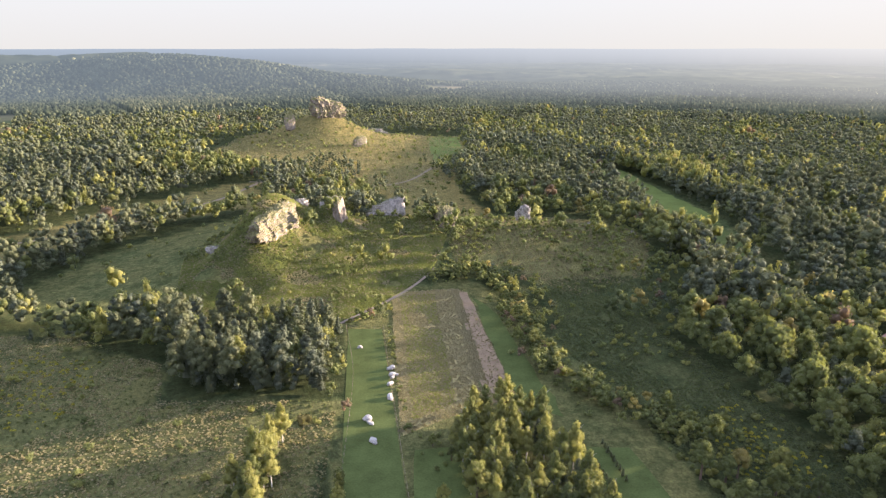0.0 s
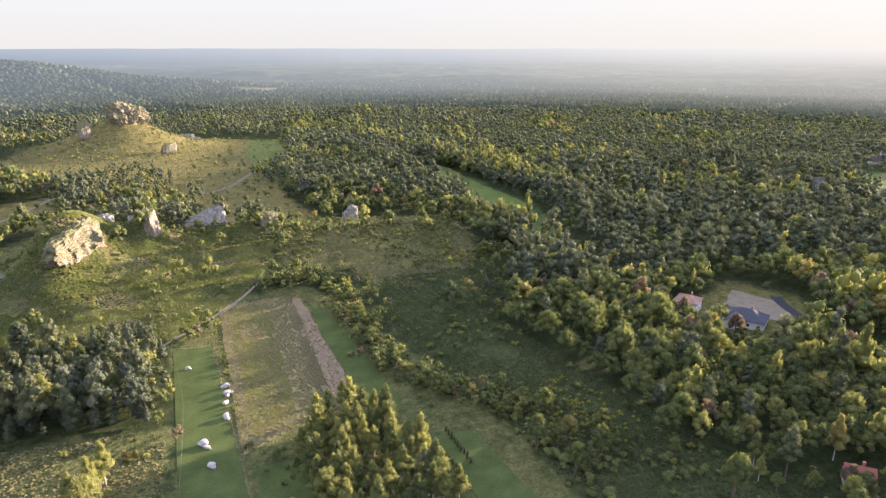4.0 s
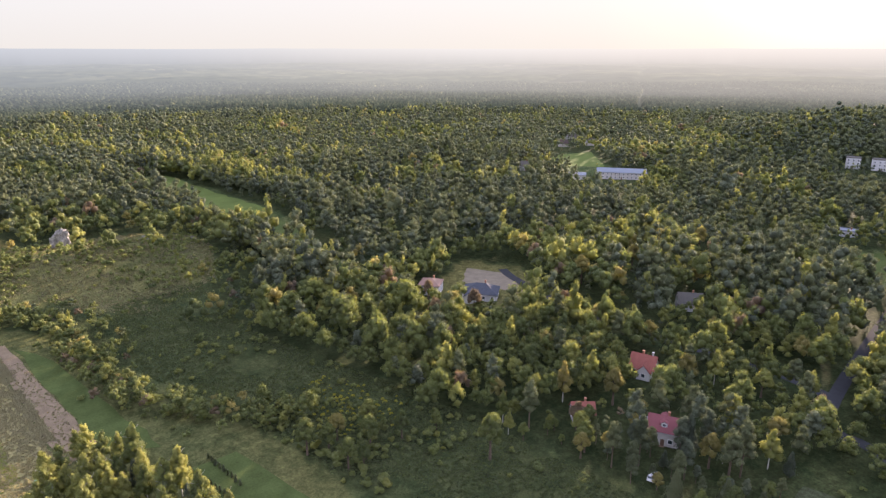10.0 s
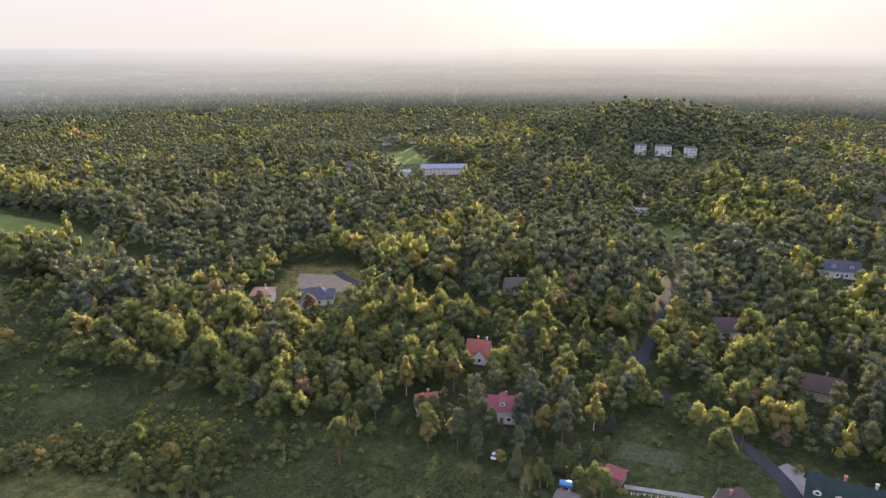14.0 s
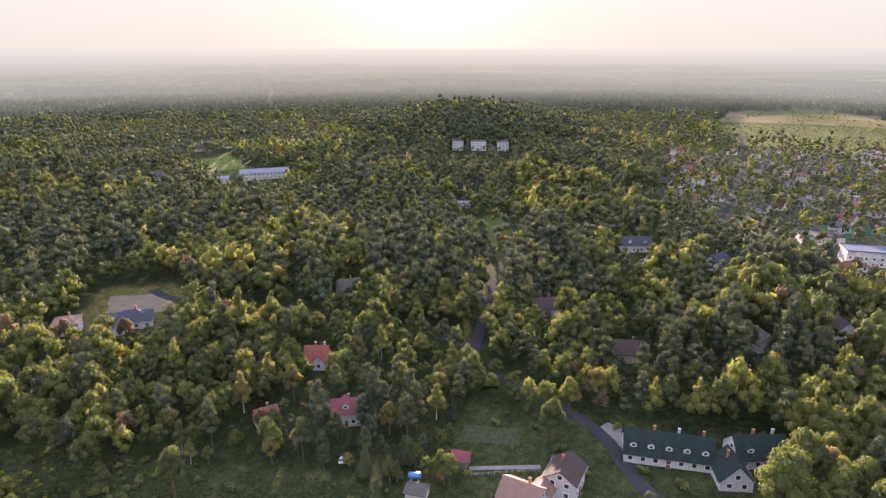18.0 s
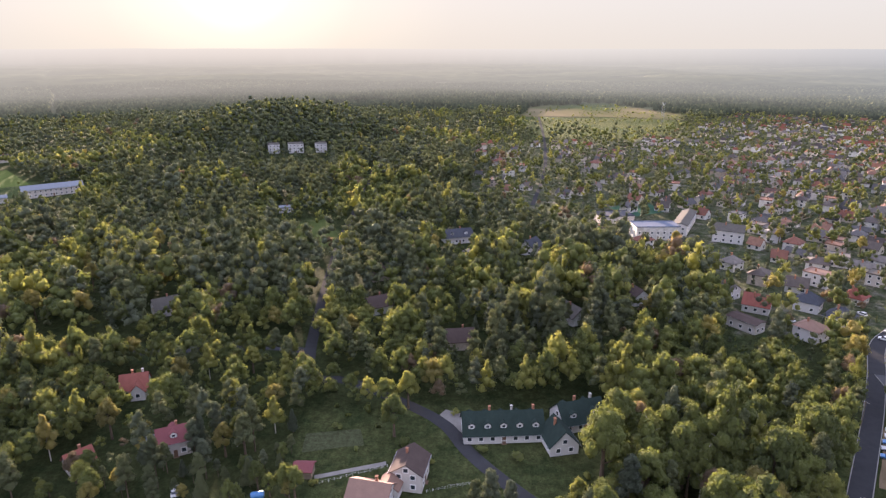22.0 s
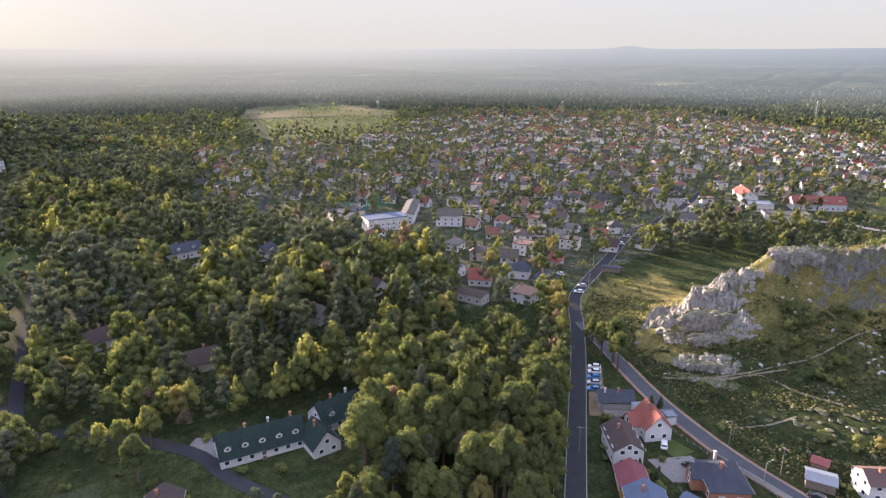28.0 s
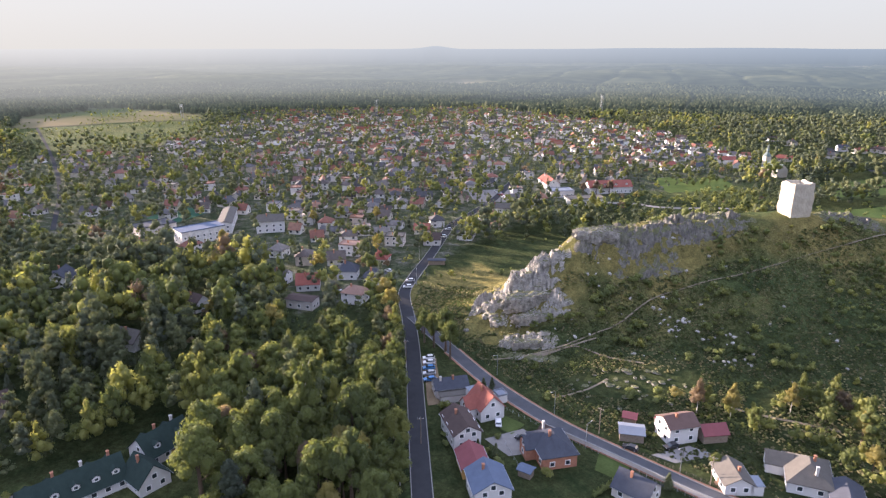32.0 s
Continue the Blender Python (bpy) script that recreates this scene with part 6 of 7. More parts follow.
for (ax, ay), (bx, by), count in THUJAS:
    for i in range(count):
        t = i / (count - 1)
        gx, gy = ax + t * (bx - ax), ay + t * (by - ay)
        single_tree("conifer", i % 4, 0, gx, gy, gz(gx, gy), 40 * i, 0.19 + 0.04 * (i * 7 % 5) / 5)


PA = np.degrees(np.arctan2(PX, PY))
tall = np.where((PS < 0.62) | (PK == 4), 1.0, np.where((PA > 84) & (PA < 130) & (PD < 330), 1.22, 1.1))


def forest(name, label, level, choose):
    """All trees that the choice names, joined."""
    V, Q, I, S, T, base = [], [], [], [], [], 0
    for k in range(len(KINDS)):
        for variant in range(4):
            ids = np.nonzero(choose & (PK == k) & (PV == variant))[0]
            if not len(ids):
                continue
            v, q, rounded = LOD[KINDS[k]][level][variant]
            c, s = np.cos(PR[ids]), np.sin(PR[ids])
            sc = PS[ids][:, None]
            wide = (1.0, 1.0, 1.05, 1.1)[level] if KINDS[k] == "bush" else (0.9, 0.9, 0.94, 1.02)[level]
            X = (v[None, :, 0] * c[:, None] - v[None, :, 1] * s[:, None]) * sc * wide + PX[ids][:, None]
            Y = (v[None, :, 0] * s[:, None] + v[None, :, 1] * c[:, None]) * sc * wide + PY[ids][:, None]
            Z = v[None, :, 2] * sc * tall[ids][:, None] * (0.85 + 0.3 * PR[ids][:, None] / 6.3) + PZ[ids][:, None]
            V.append(np.stack([X, Y, Z], -1).reshape(-1, 3))
            Q.append((q[None] + (base + np.arange(len(ids)) * len(v))[:, None, None]).reshape(-1, 3))
            I.append(np.repeat(PM[ids], len(q)))
            S.append(np.tile(rounded, len(ids)))
            T.append(np.repeat(PT[ids], len(v)))
            base += len(ids) * len(v)
    if V:
        me = raw(name, np.concatenate(V), np.concatenate(Q), TREE_MATS, np.concatenate(I), np.concatenate(S))
        me.attributes.new("tone", "FLOAT", "POINT").data.foreach_set("value", np.concatenate(T).astype(np.float32))
        me.attributes.new("joined", "FLOAT", "POINT").data.foreach_set("value", np.ones(base, np.float32))
        tagged(new(name, me), label, "woodland", kind="stuff")


rest = ~NEAR
small = (PS < 0.62) & (PK != 4)
forest("near_wood", "dense mixed wood of pines and leafy trees", 1, rest & (PD < 245) & ~small)
forest("young_wood", "hedges and low young trees", 2, rest & (PD < 245) & small)
forest("middle_wood", "dense mixed pine and broadleaf wood", 2, rest & (PD >= 245) & (PD < 640))
forest("distant_wood", "distant mixed pine wood", 3, rest & (PD >= 640))


# weeds and tall herbs in the meadows
def weeds(name, label, poly, count, size, material, seed):
    r = np.random.default_rng(seed)
    xs, ys = [p[0] for p in poly], [p[1] for p in poly]
    x, y = r.uniform(min(xs), max(xs), count * 3), r.uniform(min(ys), max(ys), count * 3)
    ok = inside(x, y, poly) & (np.hypot(x, y) > 118) & (vnoise(x, y, 11, seed) > (0.0 if seed == 62 else 0.27))
    x, y = x[ok][:count], y[ok][:count]
    ok = clear_of(x, y, -1.0)
    x, y = x[ok], y[ok]
    z = ground_z(x, y)
    a = r.uniform(0, math.pi, len(x))
    s = size * r.uniform(0.5, 1.4, len(x))
    V = []
    for k in range(3):
        c, d = np.cos(a + k * 1.05), np.sin(a + k * 1.05)
        V.append(np.stack([np.stack([x - c * s, y - d * s, z + 0.05], 1), np.stack([x - c * s * 0.3 + d * s * 0.3, y - d * s * 0.3, z + s * 0.9], 1),
                           np.stack([x + c * s * 0.5, y + d * s * 0.4, z + s], 1), np.stack([x + c * s, y + d * s, z + 0.05], 1)], 1))
    v = np.concatenate(V).reshape(-1, 3)
    me = raw(name, v, np.arange(len(v)).reshape(-1, 4), [material])
    tagged(new(name, me), label, "plants", kind="stuff")


weeds("meadow_weeds", "dry straw-coloured weeds in the meadow", OPEN[1][0], 34000, 0.34, M_WEED, 61)
weeds("meadow_weeds", "dry straw-coloured weeds on the fallow field", [(-23, 266), (5, 272), (13, 174), (-12, 157)], 12000, 0.36, M_WEED, 62)
weeds("meadow_weeds", "tall pale dry weeds on the balk between field and earth", [(4, 271), (7, 270), (15.5, 174), (12, 173)], 1500, 0.6, M_WEED, 73)
weeds("meadow_weeds", "green weeds in rows on the fallow field", [(-19, 262), (-4, 266), (4, 175), (-9, 165)], 3600, 0.36, M_WEEDG, 74)
weeds("meadow_weeds", "sparse dry weeds on the ploughed strip", [(5.5, 272), (11, 268), (23, 179), (14, 174)], 700, 0.3, M_WEED, 69)
weeds("meadow_weeds", "lush green herbs on the slope below the rocks", OPEN[2][0], 46000, 0.5, M_WEEDG, 63)
weeds("meadow_weeds", "sunlit yellowish tufts on the slope below the rocks", OPEN[2][0], 14000, 0.5, M_WEED, 75)
weeds("meadow_weeds", "low green meadow herbs with shade painted into their colour", OPEN[6][0], 14000, 0.4, M_HERB, 64)
weeds("meadow_weeds", "dry grass on the pasture below the far crag", OPEN[5][0], 9000, 0.5, M_WEED, 70)
weeds("meadow_weeds", "dry grass in the hillside meadow", OPEN[7][0], 7000, 0.42, M_WEED, 71)
weeds("meadow_weeds", "green tufts among the dry weeds", OPEN[1][0], 9000, 0.4, M_HERB, 72)
weeds("goldenrod", "patches of yellow goldenrod in flower", [(68, 170), (88, 178), (104, 150), (96, 132), (76, 140)], 170, 0.6, M_FLOWER, 65)
weeds("goldenrod", "patches of yellow goldenrod in flower", [(-190, 215), (-120, 205), (-110, 165), (-150, 140), (-190, 150)], 420, 0.6, M_FLOWER, 66)
SLOPE = [(30, -150), (110, -130), (205, -140), (230, -165), (172, -196), (124, -262), (80, -290), (30, -230)]
weeds("meadow_weeds", "dry grass tufts on the castle hill", SLOPE, 10000, 0.42, M_WEED, 67)
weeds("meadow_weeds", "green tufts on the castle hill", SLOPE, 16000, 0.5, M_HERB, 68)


# ---- small things ----
def lamp_post(x, y, turn):
    top = tagged(new("street_lamp"), "grey steel street lamp beside the road", "street lamp", "street lamps")
    bm = bmesh.new()
    cone(bm, 0.11, 0.06, -0.3, 7.5, 8)
    part("pole", bm, M_STEEL, top)
    bm = bmesh.new()
    cone(bm, 0.05, 0.04, 0, 1.6, 6, pose(0, 0, 7.4, 0, 75, 0))
    part("arm", bm, M_STEEL, top)
    bm = bmesh.new()
    box(bm, 1.8, 0, 7.72, 0.7, 0.28, 0.14, 0.04)
    part("lamp_head", bm, M_GREYWALL, top)
    top.matrix_basis = pose(x, y, gz(x, y), 0, 0, turn)


for lx, ly, lt in ((113, -129.2, 90), (96, -123.4, -90), (141, -131.5, 90), (74, -134.6, 90), (126, -83.5, 150), (158, -104.5, 150), (228, -160, -40), (258, -183, 140), (286, -215, 140)):
    lamp_post(lx, ly, lt)


def car(x, y, turn, paint, label):
    top = tagged(new("car"), label, "car", "parked cars")
    bm = bmesh.new()
    prism(bm, [(-2.1, 0.3), (2.1, 0.3), (2.15, 0.75), (1.1, 0.95), (-2.0, 0.98), (-2.15, 0.6)], -0.87, 0.87)
    bmesh.ops.bevel(bm, geom=list(bm.edges), offset=0.06, segments=2, affect="EDGES")
    part("body", bm, paint, top)
    bm = bmesh.new()
    prism(bm, [(-1.9, 0.95), (1.1, 0.93), (0.35, 1.42), (-1.4, 1.45)], -0.74, 0.74)
    part("glazing", bm, M_GLASS, top)
    bm = bmesh.new()
    prism(bm, [(-1.45, 1.42), (0.4, 1.40), (0.3, 1.48), (-1.35, 1.51)], -0.72, 0.72)
    part("roof", bm, paint, top)
    for wx, wy in ((-1.35, -0.8), (-1.35, 0.8), (1.35, -0.8), (1.35, 0.8)):
        bm = bmesh.new()
        cone(bm, 0.32, 0.32, -0.1, 0.1, 14, pose(wx, wy, 0.32, 90, 0, 0))
        w = part("wheel", bm, M_TYRE, top)
        bm = bmesh.new()
        cone(bm, 0.19, 0.19, -0.11, 0.11, 10, pose(wx, wy, 0.32, 90, 0, 0))
        part("rim", bm, M_STEEL, w)
    for hy in (-0.6, 0.6):
        bm = bmesh.new()
        box(bm, 2.1, hy, 0.62, 0.14, 0.36, 0.14, 0.02)
        part("headlight", bm, M_FRAME, top)
    top.matrix_basis = pose(x, y, gz(x, y) + 0.13, 0, 0, turn)


for cx, cy, ct, p, lab in ((162, -118.6, 60, 0, "white car parked on the earth strip"), (158.8, -116.2, 60, 1, "blue car parked on the earth strip"), (155.6, -114, 60, 2, "silver car parked on the earth strip"), (165, -120.6, 60, 0, "white car at the end of the earth strip"), (152, -111.6, 62, 1, "blue car parked beside the road"),
                           (109, -112, 20, 3, "black car parked on the paved drive"), (119, -112, -40, 0, "white car beside the red-roofed house"), (81.5, -142, 70, 3, "black car on the drive of the white house"), (88, -132.5, 20, 3, "dark car parked at the roadside"),
                           (228, -155, 52, 0, "white car driving along the street"), (234, -160.6, 52, 2, "silver car on the street"), (240, -135, 30, 0, "white van beside the houses"), (245, -128, 20, 0, "white car in a yard"),
                           (282, -217, 50, 0, "white car on the street"), (292, -229, 50, 2, "silver car on the street"), (302, -240, 50, 3, "black car on the street"), (129, 73, 20, 0, "white car on a garden drive"),
                           (196, 164, -70, 0, "white van on the lane"), (252, -160, 20, 0, "white car parked by a house"), (355, -325, 10, 0, "white car on the market square"), (349, -322, 10, 2, "silver car on the market square"), (343, -319, 10, 4, "red car on the market square"), (338, -316, 10, 0, "white car on the market square")):
    car(cx, cy, ct, M_CAR[p], lab)


def fence(points, label, step=3.0, h=1.3, material=None):
    top = tagged(new("fence"), label, "fence")
    ln = smooth_line(points, step)
    bm = bmesh.new()
    box(bm, 0, 0, -0.3, 0.07, 0.07, h + 0.3, 0.01)
    me = bpy.data.meshes.new("post")
    bm.to_mesh(me)
    bm.free()
    me.materials.append(material or M_WOOD)
    for p in ln:
        again("post", me, top, pose(p.x, p.y, gz(p.x, p.y)))
    for k in (0.35, 0.7, 1.0):
        v, q = ribbon(ln, 0, 0.012, h * k - 0.012)
        v2, q2 = ribbon(ln, 0, 0.012, h * k)
        n = len(v)
        quads = q + [tuple(a + n for a in f) for f in q2] + [(i, i + 2, i + 2 + n, i + n) for i in range(n - 2)]
        r = new("rail", raw("rail", v + v2, quads, [material or M_WOOD]))
        r.parent = top


fence([(-37.8, 229.6), (-30, 190), (-25.2, 125)], "weathered wooden fence along the lawn strip")
fence([(-23.4, 229.6), (-16, 180), (-7.5, 125)], "weathered wooden fence between lawn and fallow field")
fence([(-37.8, 229.8), (-23.4, 229.8)], "weathered wooden fence at the end of the lawn")
fence([(125, -118.8), (112, -120.5), (100, -122.6), (92, -123.9)], "grey garden fence beside the road", 2.0, 1.2, M_STEEL)
fence([(82, -125.2), (70, -127.2), (56, -130.2)], "grey garden fence beside the road", 2.0, 1.2, M_STEEL)
fence([(86, -132.4), (76, -134.4), (62, -136.9), (40, -142.3)], "low brown garden fence beside the road", 2.0, 1.1)


def garden_wall(points, h, label):
    """A low rendered wall along a line, with a coping."""
    top = tagged(new("garden_wall"), label, "wall")
    ln = smooth_line(points, 3.0)
    for name, width, z0, z1, material in (("masonry", 0.28, -0.4, h, M_GREYWALL), ("coping", 0.4, h, h + 0.08, M_KERB)):
        va, qa = ribbon(ln, 0, width, z1)
        vb, _ = ribbon(ln, 0, width, z0)
        n = len(va)
        quads = list(qa)
        for i in range(0, n - 2, 2):
            quads += [(i, i + 2, i + 2 + n, i + n), (i + 3, i + 1, i + 1 + n, i + 3 + n)]
        quads += [(0, n, n + 1, 1), (n - 2, n - 1, 2 * n - 1, 2 * n - 2)]
        o = new(name, raw(name, va + vb, quads, [material]))
        o.parent = top


garden_wall([(108, -121.9), (96, -124.4), (84, -126.6), (70, -128.9), (58, -131.6)], 1.3, "long low pale rendered wall beside the road")
fence([(113, -108), (104, -104), (98, -102)], "dark metal fence of the paved drive", 2.0, 1.2, M_STEEL)
fence([(134, 39), (142, 22)], "low white garden wall fence", 1.5, 0.9, M_FRAME)
fence([(132.5, 11), (134.6, 5), (136.5, -1)], "low white garden wall fence beside the lane", 1.5, 0.9, M_FRAME)


def utility_pole(x, y, turn):
    top = tagged(new("utility_pole"), "weathered wooden power pole with a crossarm", "utility pole", "power poles")
    bm = bmesh.new()
    cone(bm, 0.15, 0.10, -0.5, 8.5, 8)
    part("pole", bm, M_WOOD, top)
    bm = bmesh.new()
    box(bm, 0, 0, 7.9, 1.8, 0.1, 0.12, 0.01)
    part("crossarm", bm, M_WOOD, top)
    for ix in (-0.8, -0.3, 0.3, 0.8):
        bm = bmesh.new()
        cone(bm, 0.05, 0.03, 8.02, 8.22, 8, Matrix.Translation((ix, 0, 0)))
        part("insulator", bm, M_FRAME, top)
    top.matrix_basis = pose(x, y, gz(x, y), 0, 0, turn)


for ux, uy, ut in ((66.5, -136.2, 20), (125, -88.5, 60), (168, -113, 60), (98, -131.5, 10), (206, -133, 60), (280, -224, 50)):
    utility_pole(ux, uy, ut)


def mast(x, y, h):
    top = tagged(new("radio_mast"), "slender grey lattice mast above the woods", "mast", "radio masts")
    for sx, sy in ((-1, -1), (1, -1), (1, 1), (-1, 1)):
        bm = bmesh.new()
        cone(bm, 0.22, 0.16, -1, h * 1.01, 5, Matrix.Translation((sx * 1.1, sy * 1.1, 0)) @ Matrix.Rotation(0.7 * sx / h, 4, "Y") @ Matrix.Rotation(-0.7 * sy / h, 4, "X"))
        part("leg", bm, M_STEEL, top)
    for k in range(1, int(h / 4)):
        bm = bmesh.new()
        w = 2.4 - 1.4 * (4 * k / h)
        for sx in (-1, 1):
            box(bm, sx * w / 2, 0, 4 * k, 0.14, w, 0.14)
            box(bm, 0, sx * w / 2, 4 * k, w, 0.14, 0.14)
        part("brace", bm, M_STEEL, top)
    bm = bmesh.new()
    cone(bm, 0.5, 0.5, h - 4, h - 1, 8)
    part("antenna", bm, M_FRAME, top)
    top.matrix_basis = pose(x, y, gz(x, y))


for mx, my, mh in ((668, -832, 34), (960, -270, 30), (905, -560, 26)):
    mast(mx, my, mh)
tank = tagged(new("water_tank"), "blue plastic water tank lying on a grey cradle", "tank")
bm = bmesh.new()
cone(bm, 0.9, 0.9, -1.6, 1.6, 16, pose(0, 0, 1.5, 90, 0, 90))
bmesh.ops.bevel(bm, geom=[e for e in bm.edges if len(e.link_faces) == 2 and e.calc_face_angle(0) > 1], offset=0.2, segments=2, affect="EDGES")
part("barrel", bm, M_CAR[1], tank)
for sx in (-0.9, 0.9):
    bm = bmesh.new()
    box(bm, sx, 0, -0.1, 0.3, 1.6, 0.9, 0.02)
    part("cradle", bm, M_GREYWALL, tank)
tank.matrix_basis = pose(127.6, 51.8, gz(127.6, 51.8), 0, 0, -75)
# pond frame, tarpaulin heap and garden tables
bm = bmesh.new()
bmesh.ops.create_icosphere(bm, subdivisions=3, radius=1)
for v in bm.verts:
    v.co = Vector((v.co.x * 1.8, v.co.y * 1.3, max(0, v.co.z) * 1.3 * (1 + 0.3 * noise.noise(v.co * 2))))
o = link("tarpaulin", bm, M_TARP)
o.matrix_basis = pose(8, 171, gz(8, 171), 0, 0, 20)
tagged(o, "turquoise tarpaulin over a heap at the field edge", "tarpaulin")
for i in range(6):
    bm = bmesh.new()
    box(bm, 0, 0, 0, 1.0, 1.7, 0.05, 0.01)
    o = tagged(link("solar_panel", bm, M_PANEL), "dark solar panel on the sloping roof", "solar panel", "solar panels")
    o.matrix_basis = pose(75.5, -118, gz(75.5, -118) + 4.75, 0, 0, 10) @ pose(-3 + 1.1 * i, -2.1, 0, 36.9, 0, 0)

# ---- the distance: forested backdrop from a kilometre out to the horizon, haze painted in ----
BACK, CROWNS_TO, RIM = 1040.0, 2050.0, 4800.0


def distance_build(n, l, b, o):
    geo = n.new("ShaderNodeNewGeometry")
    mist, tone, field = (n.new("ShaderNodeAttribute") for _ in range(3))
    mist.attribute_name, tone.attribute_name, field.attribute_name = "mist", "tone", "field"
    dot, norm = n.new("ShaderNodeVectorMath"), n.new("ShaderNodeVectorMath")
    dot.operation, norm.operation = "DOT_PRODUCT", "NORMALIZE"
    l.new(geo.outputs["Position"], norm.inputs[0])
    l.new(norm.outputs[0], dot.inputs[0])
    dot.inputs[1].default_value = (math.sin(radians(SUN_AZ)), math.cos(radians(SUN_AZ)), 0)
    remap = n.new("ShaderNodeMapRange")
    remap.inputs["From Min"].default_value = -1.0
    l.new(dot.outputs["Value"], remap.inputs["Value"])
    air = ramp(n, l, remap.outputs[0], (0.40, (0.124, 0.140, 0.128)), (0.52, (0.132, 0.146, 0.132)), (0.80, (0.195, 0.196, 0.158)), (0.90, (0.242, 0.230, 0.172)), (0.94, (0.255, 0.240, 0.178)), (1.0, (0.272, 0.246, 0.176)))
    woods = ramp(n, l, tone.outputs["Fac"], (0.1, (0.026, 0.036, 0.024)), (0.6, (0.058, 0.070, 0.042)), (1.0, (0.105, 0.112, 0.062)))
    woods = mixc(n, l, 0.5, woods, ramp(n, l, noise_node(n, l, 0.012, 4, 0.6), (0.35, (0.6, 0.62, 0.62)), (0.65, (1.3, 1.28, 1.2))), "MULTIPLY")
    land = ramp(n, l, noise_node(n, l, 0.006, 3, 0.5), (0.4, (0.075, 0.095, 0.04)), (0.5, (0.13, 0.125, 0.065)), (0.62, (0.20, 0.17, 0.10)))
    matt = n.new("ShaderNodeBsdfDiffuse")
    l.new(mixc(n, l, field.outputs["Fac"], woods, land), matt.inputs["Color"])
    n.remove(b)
    # haze painted as emission: mixed over the matt colour by the mist attribute
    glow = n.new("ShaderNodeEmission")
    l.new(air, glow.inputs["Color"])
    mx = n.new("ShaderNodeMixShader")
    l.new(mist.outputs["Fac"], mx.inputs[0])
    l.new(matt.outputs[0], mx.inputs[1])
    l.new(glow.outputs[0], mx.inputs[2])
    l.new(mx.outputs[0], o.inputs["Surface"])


M_DISTANCE = mat("haze_painted_distance", distance_build)


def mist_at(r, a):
    """Share of painted haze glow at a distance, larger towards the sun."""
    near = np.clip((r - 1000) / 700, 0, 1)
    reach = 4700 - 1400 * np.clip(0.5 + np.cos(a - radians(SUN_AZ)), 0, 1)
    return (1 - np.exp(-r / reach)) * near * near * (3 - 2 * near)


def clearing(x, y):
    """Fields and villages between the far woods, more of them behind the hills in the north-west."""
    r, a = np.hypot(x, y), np.degrees(np.arctan2(x, y))
    level = 0.93 - 0.36 * np.clip((-8 - a) / 16, 0, 1) * np.clip((r - 2250) / 300, 0, 1) - 0.08 * np.clip((a - 115) / 20, 0, 1)
    return (vnoise(x, y * 0.6 + x * 0.3, 330, 91) + 0.25 * (vnoise(x, y, 90, 92) - 0.5) > level) & (r > np.where(a < -6, 2350, 1250))


def rides(x, y):
    """Distance to the straight rides that part the plantations, and each block's own number."""
    wx, wy = x + 60 * vnoise(x, y, 400, 93), y + 60 * vnoise(x, y, 400, 94)
    u, v = (0.83 * wx + 0.56 * wy) / 210, (-0.56 * wx + 0.83 * wy) / 290
    fu, fv = np.abs(u - np.round(u)) * 210, np.abs(v - np.round(v)) * 290
    return np.minimum(fu, fv), hash2(np.round(u - 0.5), np.round(v - 0.5), 5)


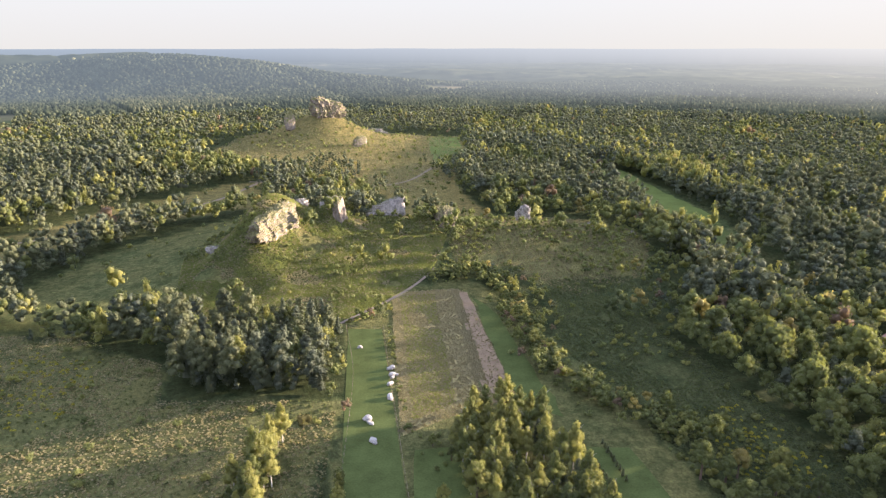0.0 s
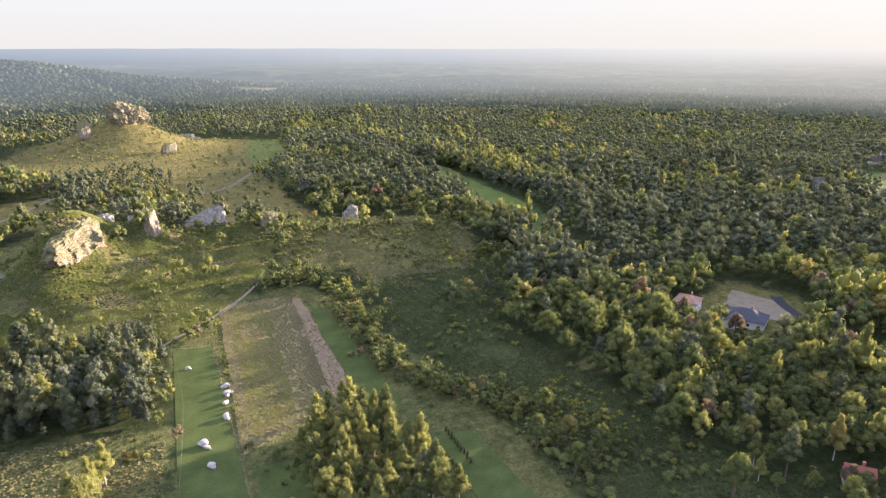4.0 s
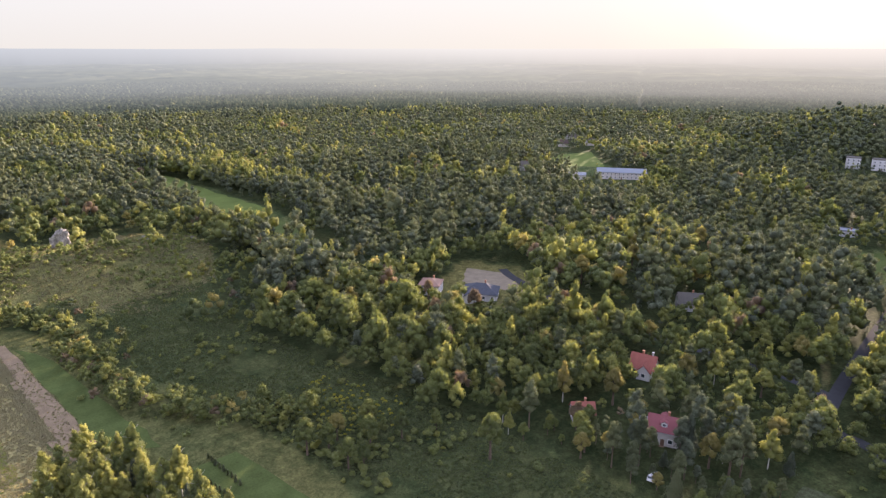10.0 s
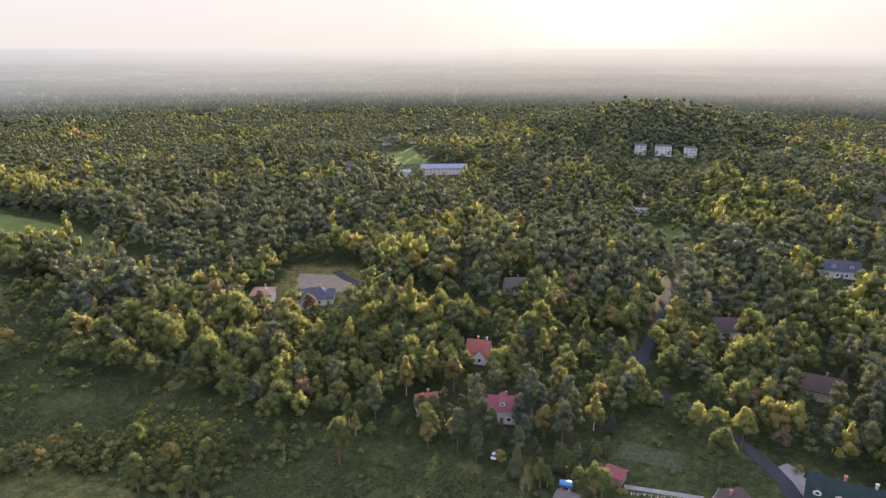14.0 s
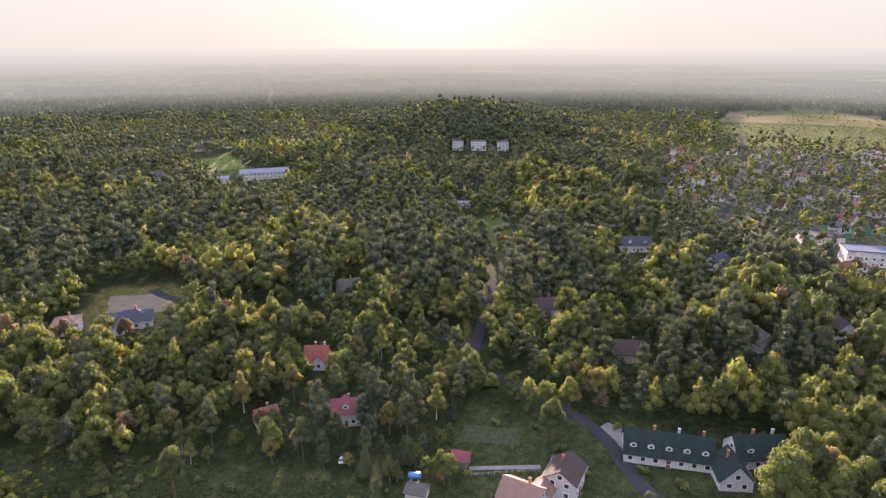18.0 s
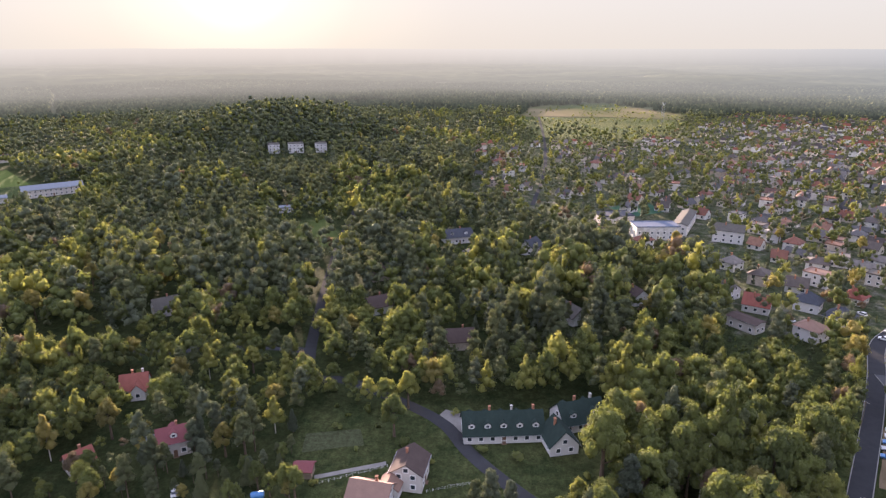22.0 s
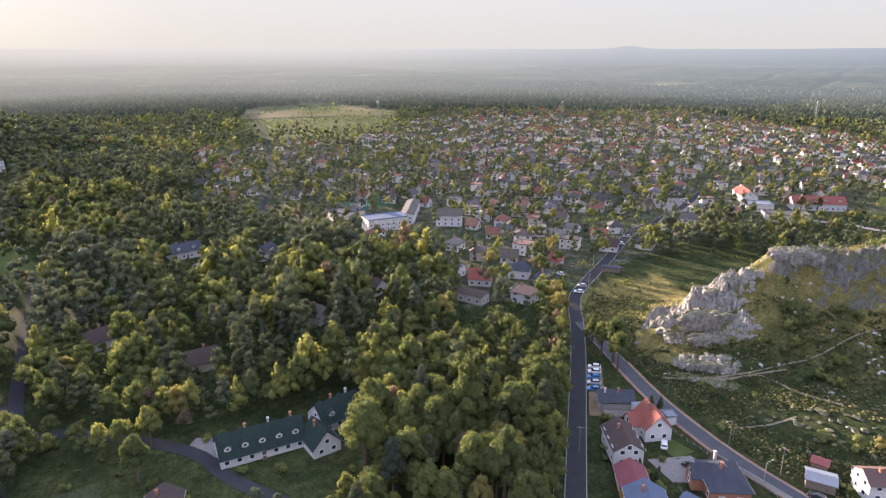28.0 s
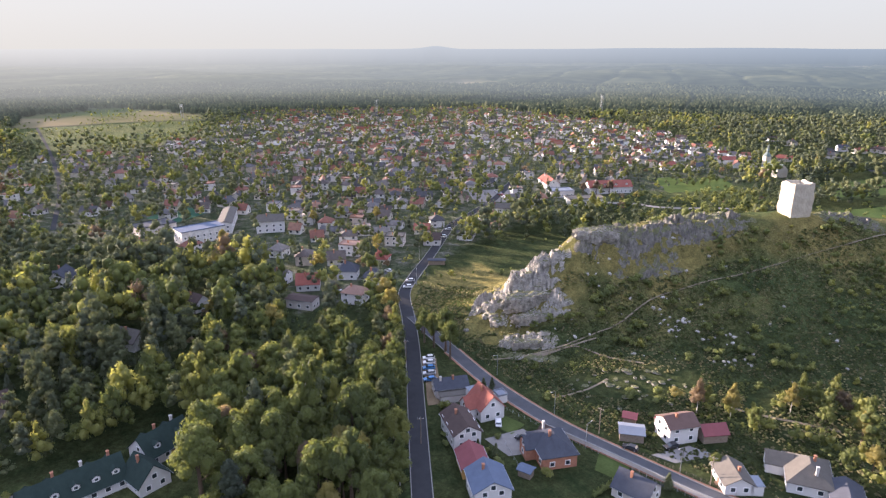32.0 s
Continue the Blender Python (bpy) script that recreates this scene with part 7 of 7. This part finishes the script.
def distance():
    az = np.radians(np.concatenate([np.arange(-44, 172, 0.3), np.arange(172, 316, 2.0)]))
    rad = np.concatenate([[BACK], np.geomspace(BACK + 15, RIM, 150)])
    R, A = np.meshgrid(rad, az, indexing="ij")
    X, Y = R * np.sin(A), R * np.cos(A)
    bare = clearing(X, Y) | cover(X, Y)[2]
    gap, block = rides(X, Y)
    Z = ground_z(X, Y) + np.where(bare, 0.6, 4.0 + np.clip((R - CROWNS_TO + 150) / 150, 0, 1) * (4 + 4 * block + 5 * (vnoise(X, Y, 30, 95) - 0.5) - 4 * (gap < 12)))
    Z[0] -= 12
    deg = np.degrees(az)
    crest = 98 + 4 * vnoise(deg * 10, az * 0, 90, 71) + 3 * vnoise(deg * 10, az * 0, 25, 72)
    crest += 20 * np.exp(-((deg - 127) / 1.3) ** 2) + 5 * np.exp(-((deg - 150) / 9) ** 2)
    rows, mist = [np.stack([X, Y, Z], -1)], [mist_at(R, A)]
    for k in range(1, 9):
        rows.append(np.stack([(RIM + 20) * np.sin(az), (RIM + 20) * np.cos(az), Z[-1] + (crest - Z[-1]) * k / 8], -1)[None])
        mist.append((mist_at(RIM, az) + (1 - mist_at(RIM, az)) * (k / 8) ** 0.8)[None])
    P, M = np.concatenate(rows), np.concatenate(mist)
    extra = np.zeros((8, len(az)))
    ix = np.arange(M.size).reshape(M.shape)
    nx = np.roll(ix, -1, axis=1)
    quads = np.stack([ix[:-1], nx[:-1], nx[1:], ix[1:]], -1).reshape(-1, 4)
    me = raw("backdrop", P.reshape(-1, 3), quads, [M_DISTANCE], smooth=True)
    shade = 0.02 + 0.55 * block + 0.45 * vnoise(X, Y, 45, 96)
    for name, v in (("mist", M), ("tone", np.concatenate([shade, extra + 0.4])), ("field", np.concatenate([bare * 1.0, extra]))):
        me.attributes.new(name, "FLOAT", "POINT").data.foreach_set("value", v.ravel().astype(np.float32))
    tagged(new("backdrop", me), "forest land with plantations and fields under painted haze to the horizon", "backdrop", kind="structure")
    step = 0.0066
    lr, la = np.meshgrid(np.arange(math.log(1062), math.log(CROWNS_TO), step), np.arange(radians(-38), radians(166), step), indexing="ij")
    r = np.exp(lr + trng.uniform(-0.5, 0.5, lr.shape) * step).ravel()
    a = (la + trng.uniform(-0.5, 0.5, la.shape) * step).ravel()
    x, y = r * np.sin(a), r * np.cos(a)
    _, _, open_, town = cover(x, y)
    gap, block = rides(x, y)
    ok = ~open_ & ~town & ~clearing(x, y) & (gap > 5)
    x, y, r, block = x[ok], y[ok], r[ok], block[ok]
    n = len(x)
    w = r * 0.0036 * trng.uniform(0.75, 1.25, n)
    h = 4.0 + 5.0 * block + 3.0 * vnoise(x, y, 150, 55) + trng.uniform(0, 2.5, n)
    z = ground_z(x, y) + 3
    turn = trng.uniform(0, 6.28, n)
    V = np.zeros((n, 9, 3))
    for k in range(4):
        c, s = np.cos(turn + k * math.pi / 2), np.sin(turn + k * math.pi / 2)
        for lev, (f, q) in enumerate(((1.0, 0.0), (0.8, 0.6))):
            jig = trng.uniform(0.85, 1.15, n)
            V[:, lev * 4 + k] = np.stack([x + c * w * f * jig, y + s * w * f * jig, z + h * q * (1 if lev == 0 else jig)], 1)
    V[:, 8] = np.stack([x, y, z + h], 1)
    Q = [t for k in range(4) for t in ((k, (k + 1) % 4, 4 + (k + 1) % 4), (k, 4 + (k + 1) % 4, 4 + k), (4 + k, 4 + (k + 1) % 4, 8))]
    Q = (np.array(Q)[None] + (np.arange(n) * 9)[:, None, None]).reshape(-1, 3)
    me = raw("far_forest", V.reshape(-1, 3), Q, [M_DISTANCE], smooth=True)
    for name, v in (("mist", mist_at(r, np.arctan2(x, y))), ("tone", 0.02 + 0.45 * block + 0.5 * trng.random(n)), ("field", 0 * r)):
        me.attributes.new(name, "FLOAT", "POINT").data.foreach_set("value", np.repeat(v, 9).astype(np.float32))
    tagged(new("far_forest", me), "endless pine forest under painted haze towards the horizon", "woodland", kind="stuff")


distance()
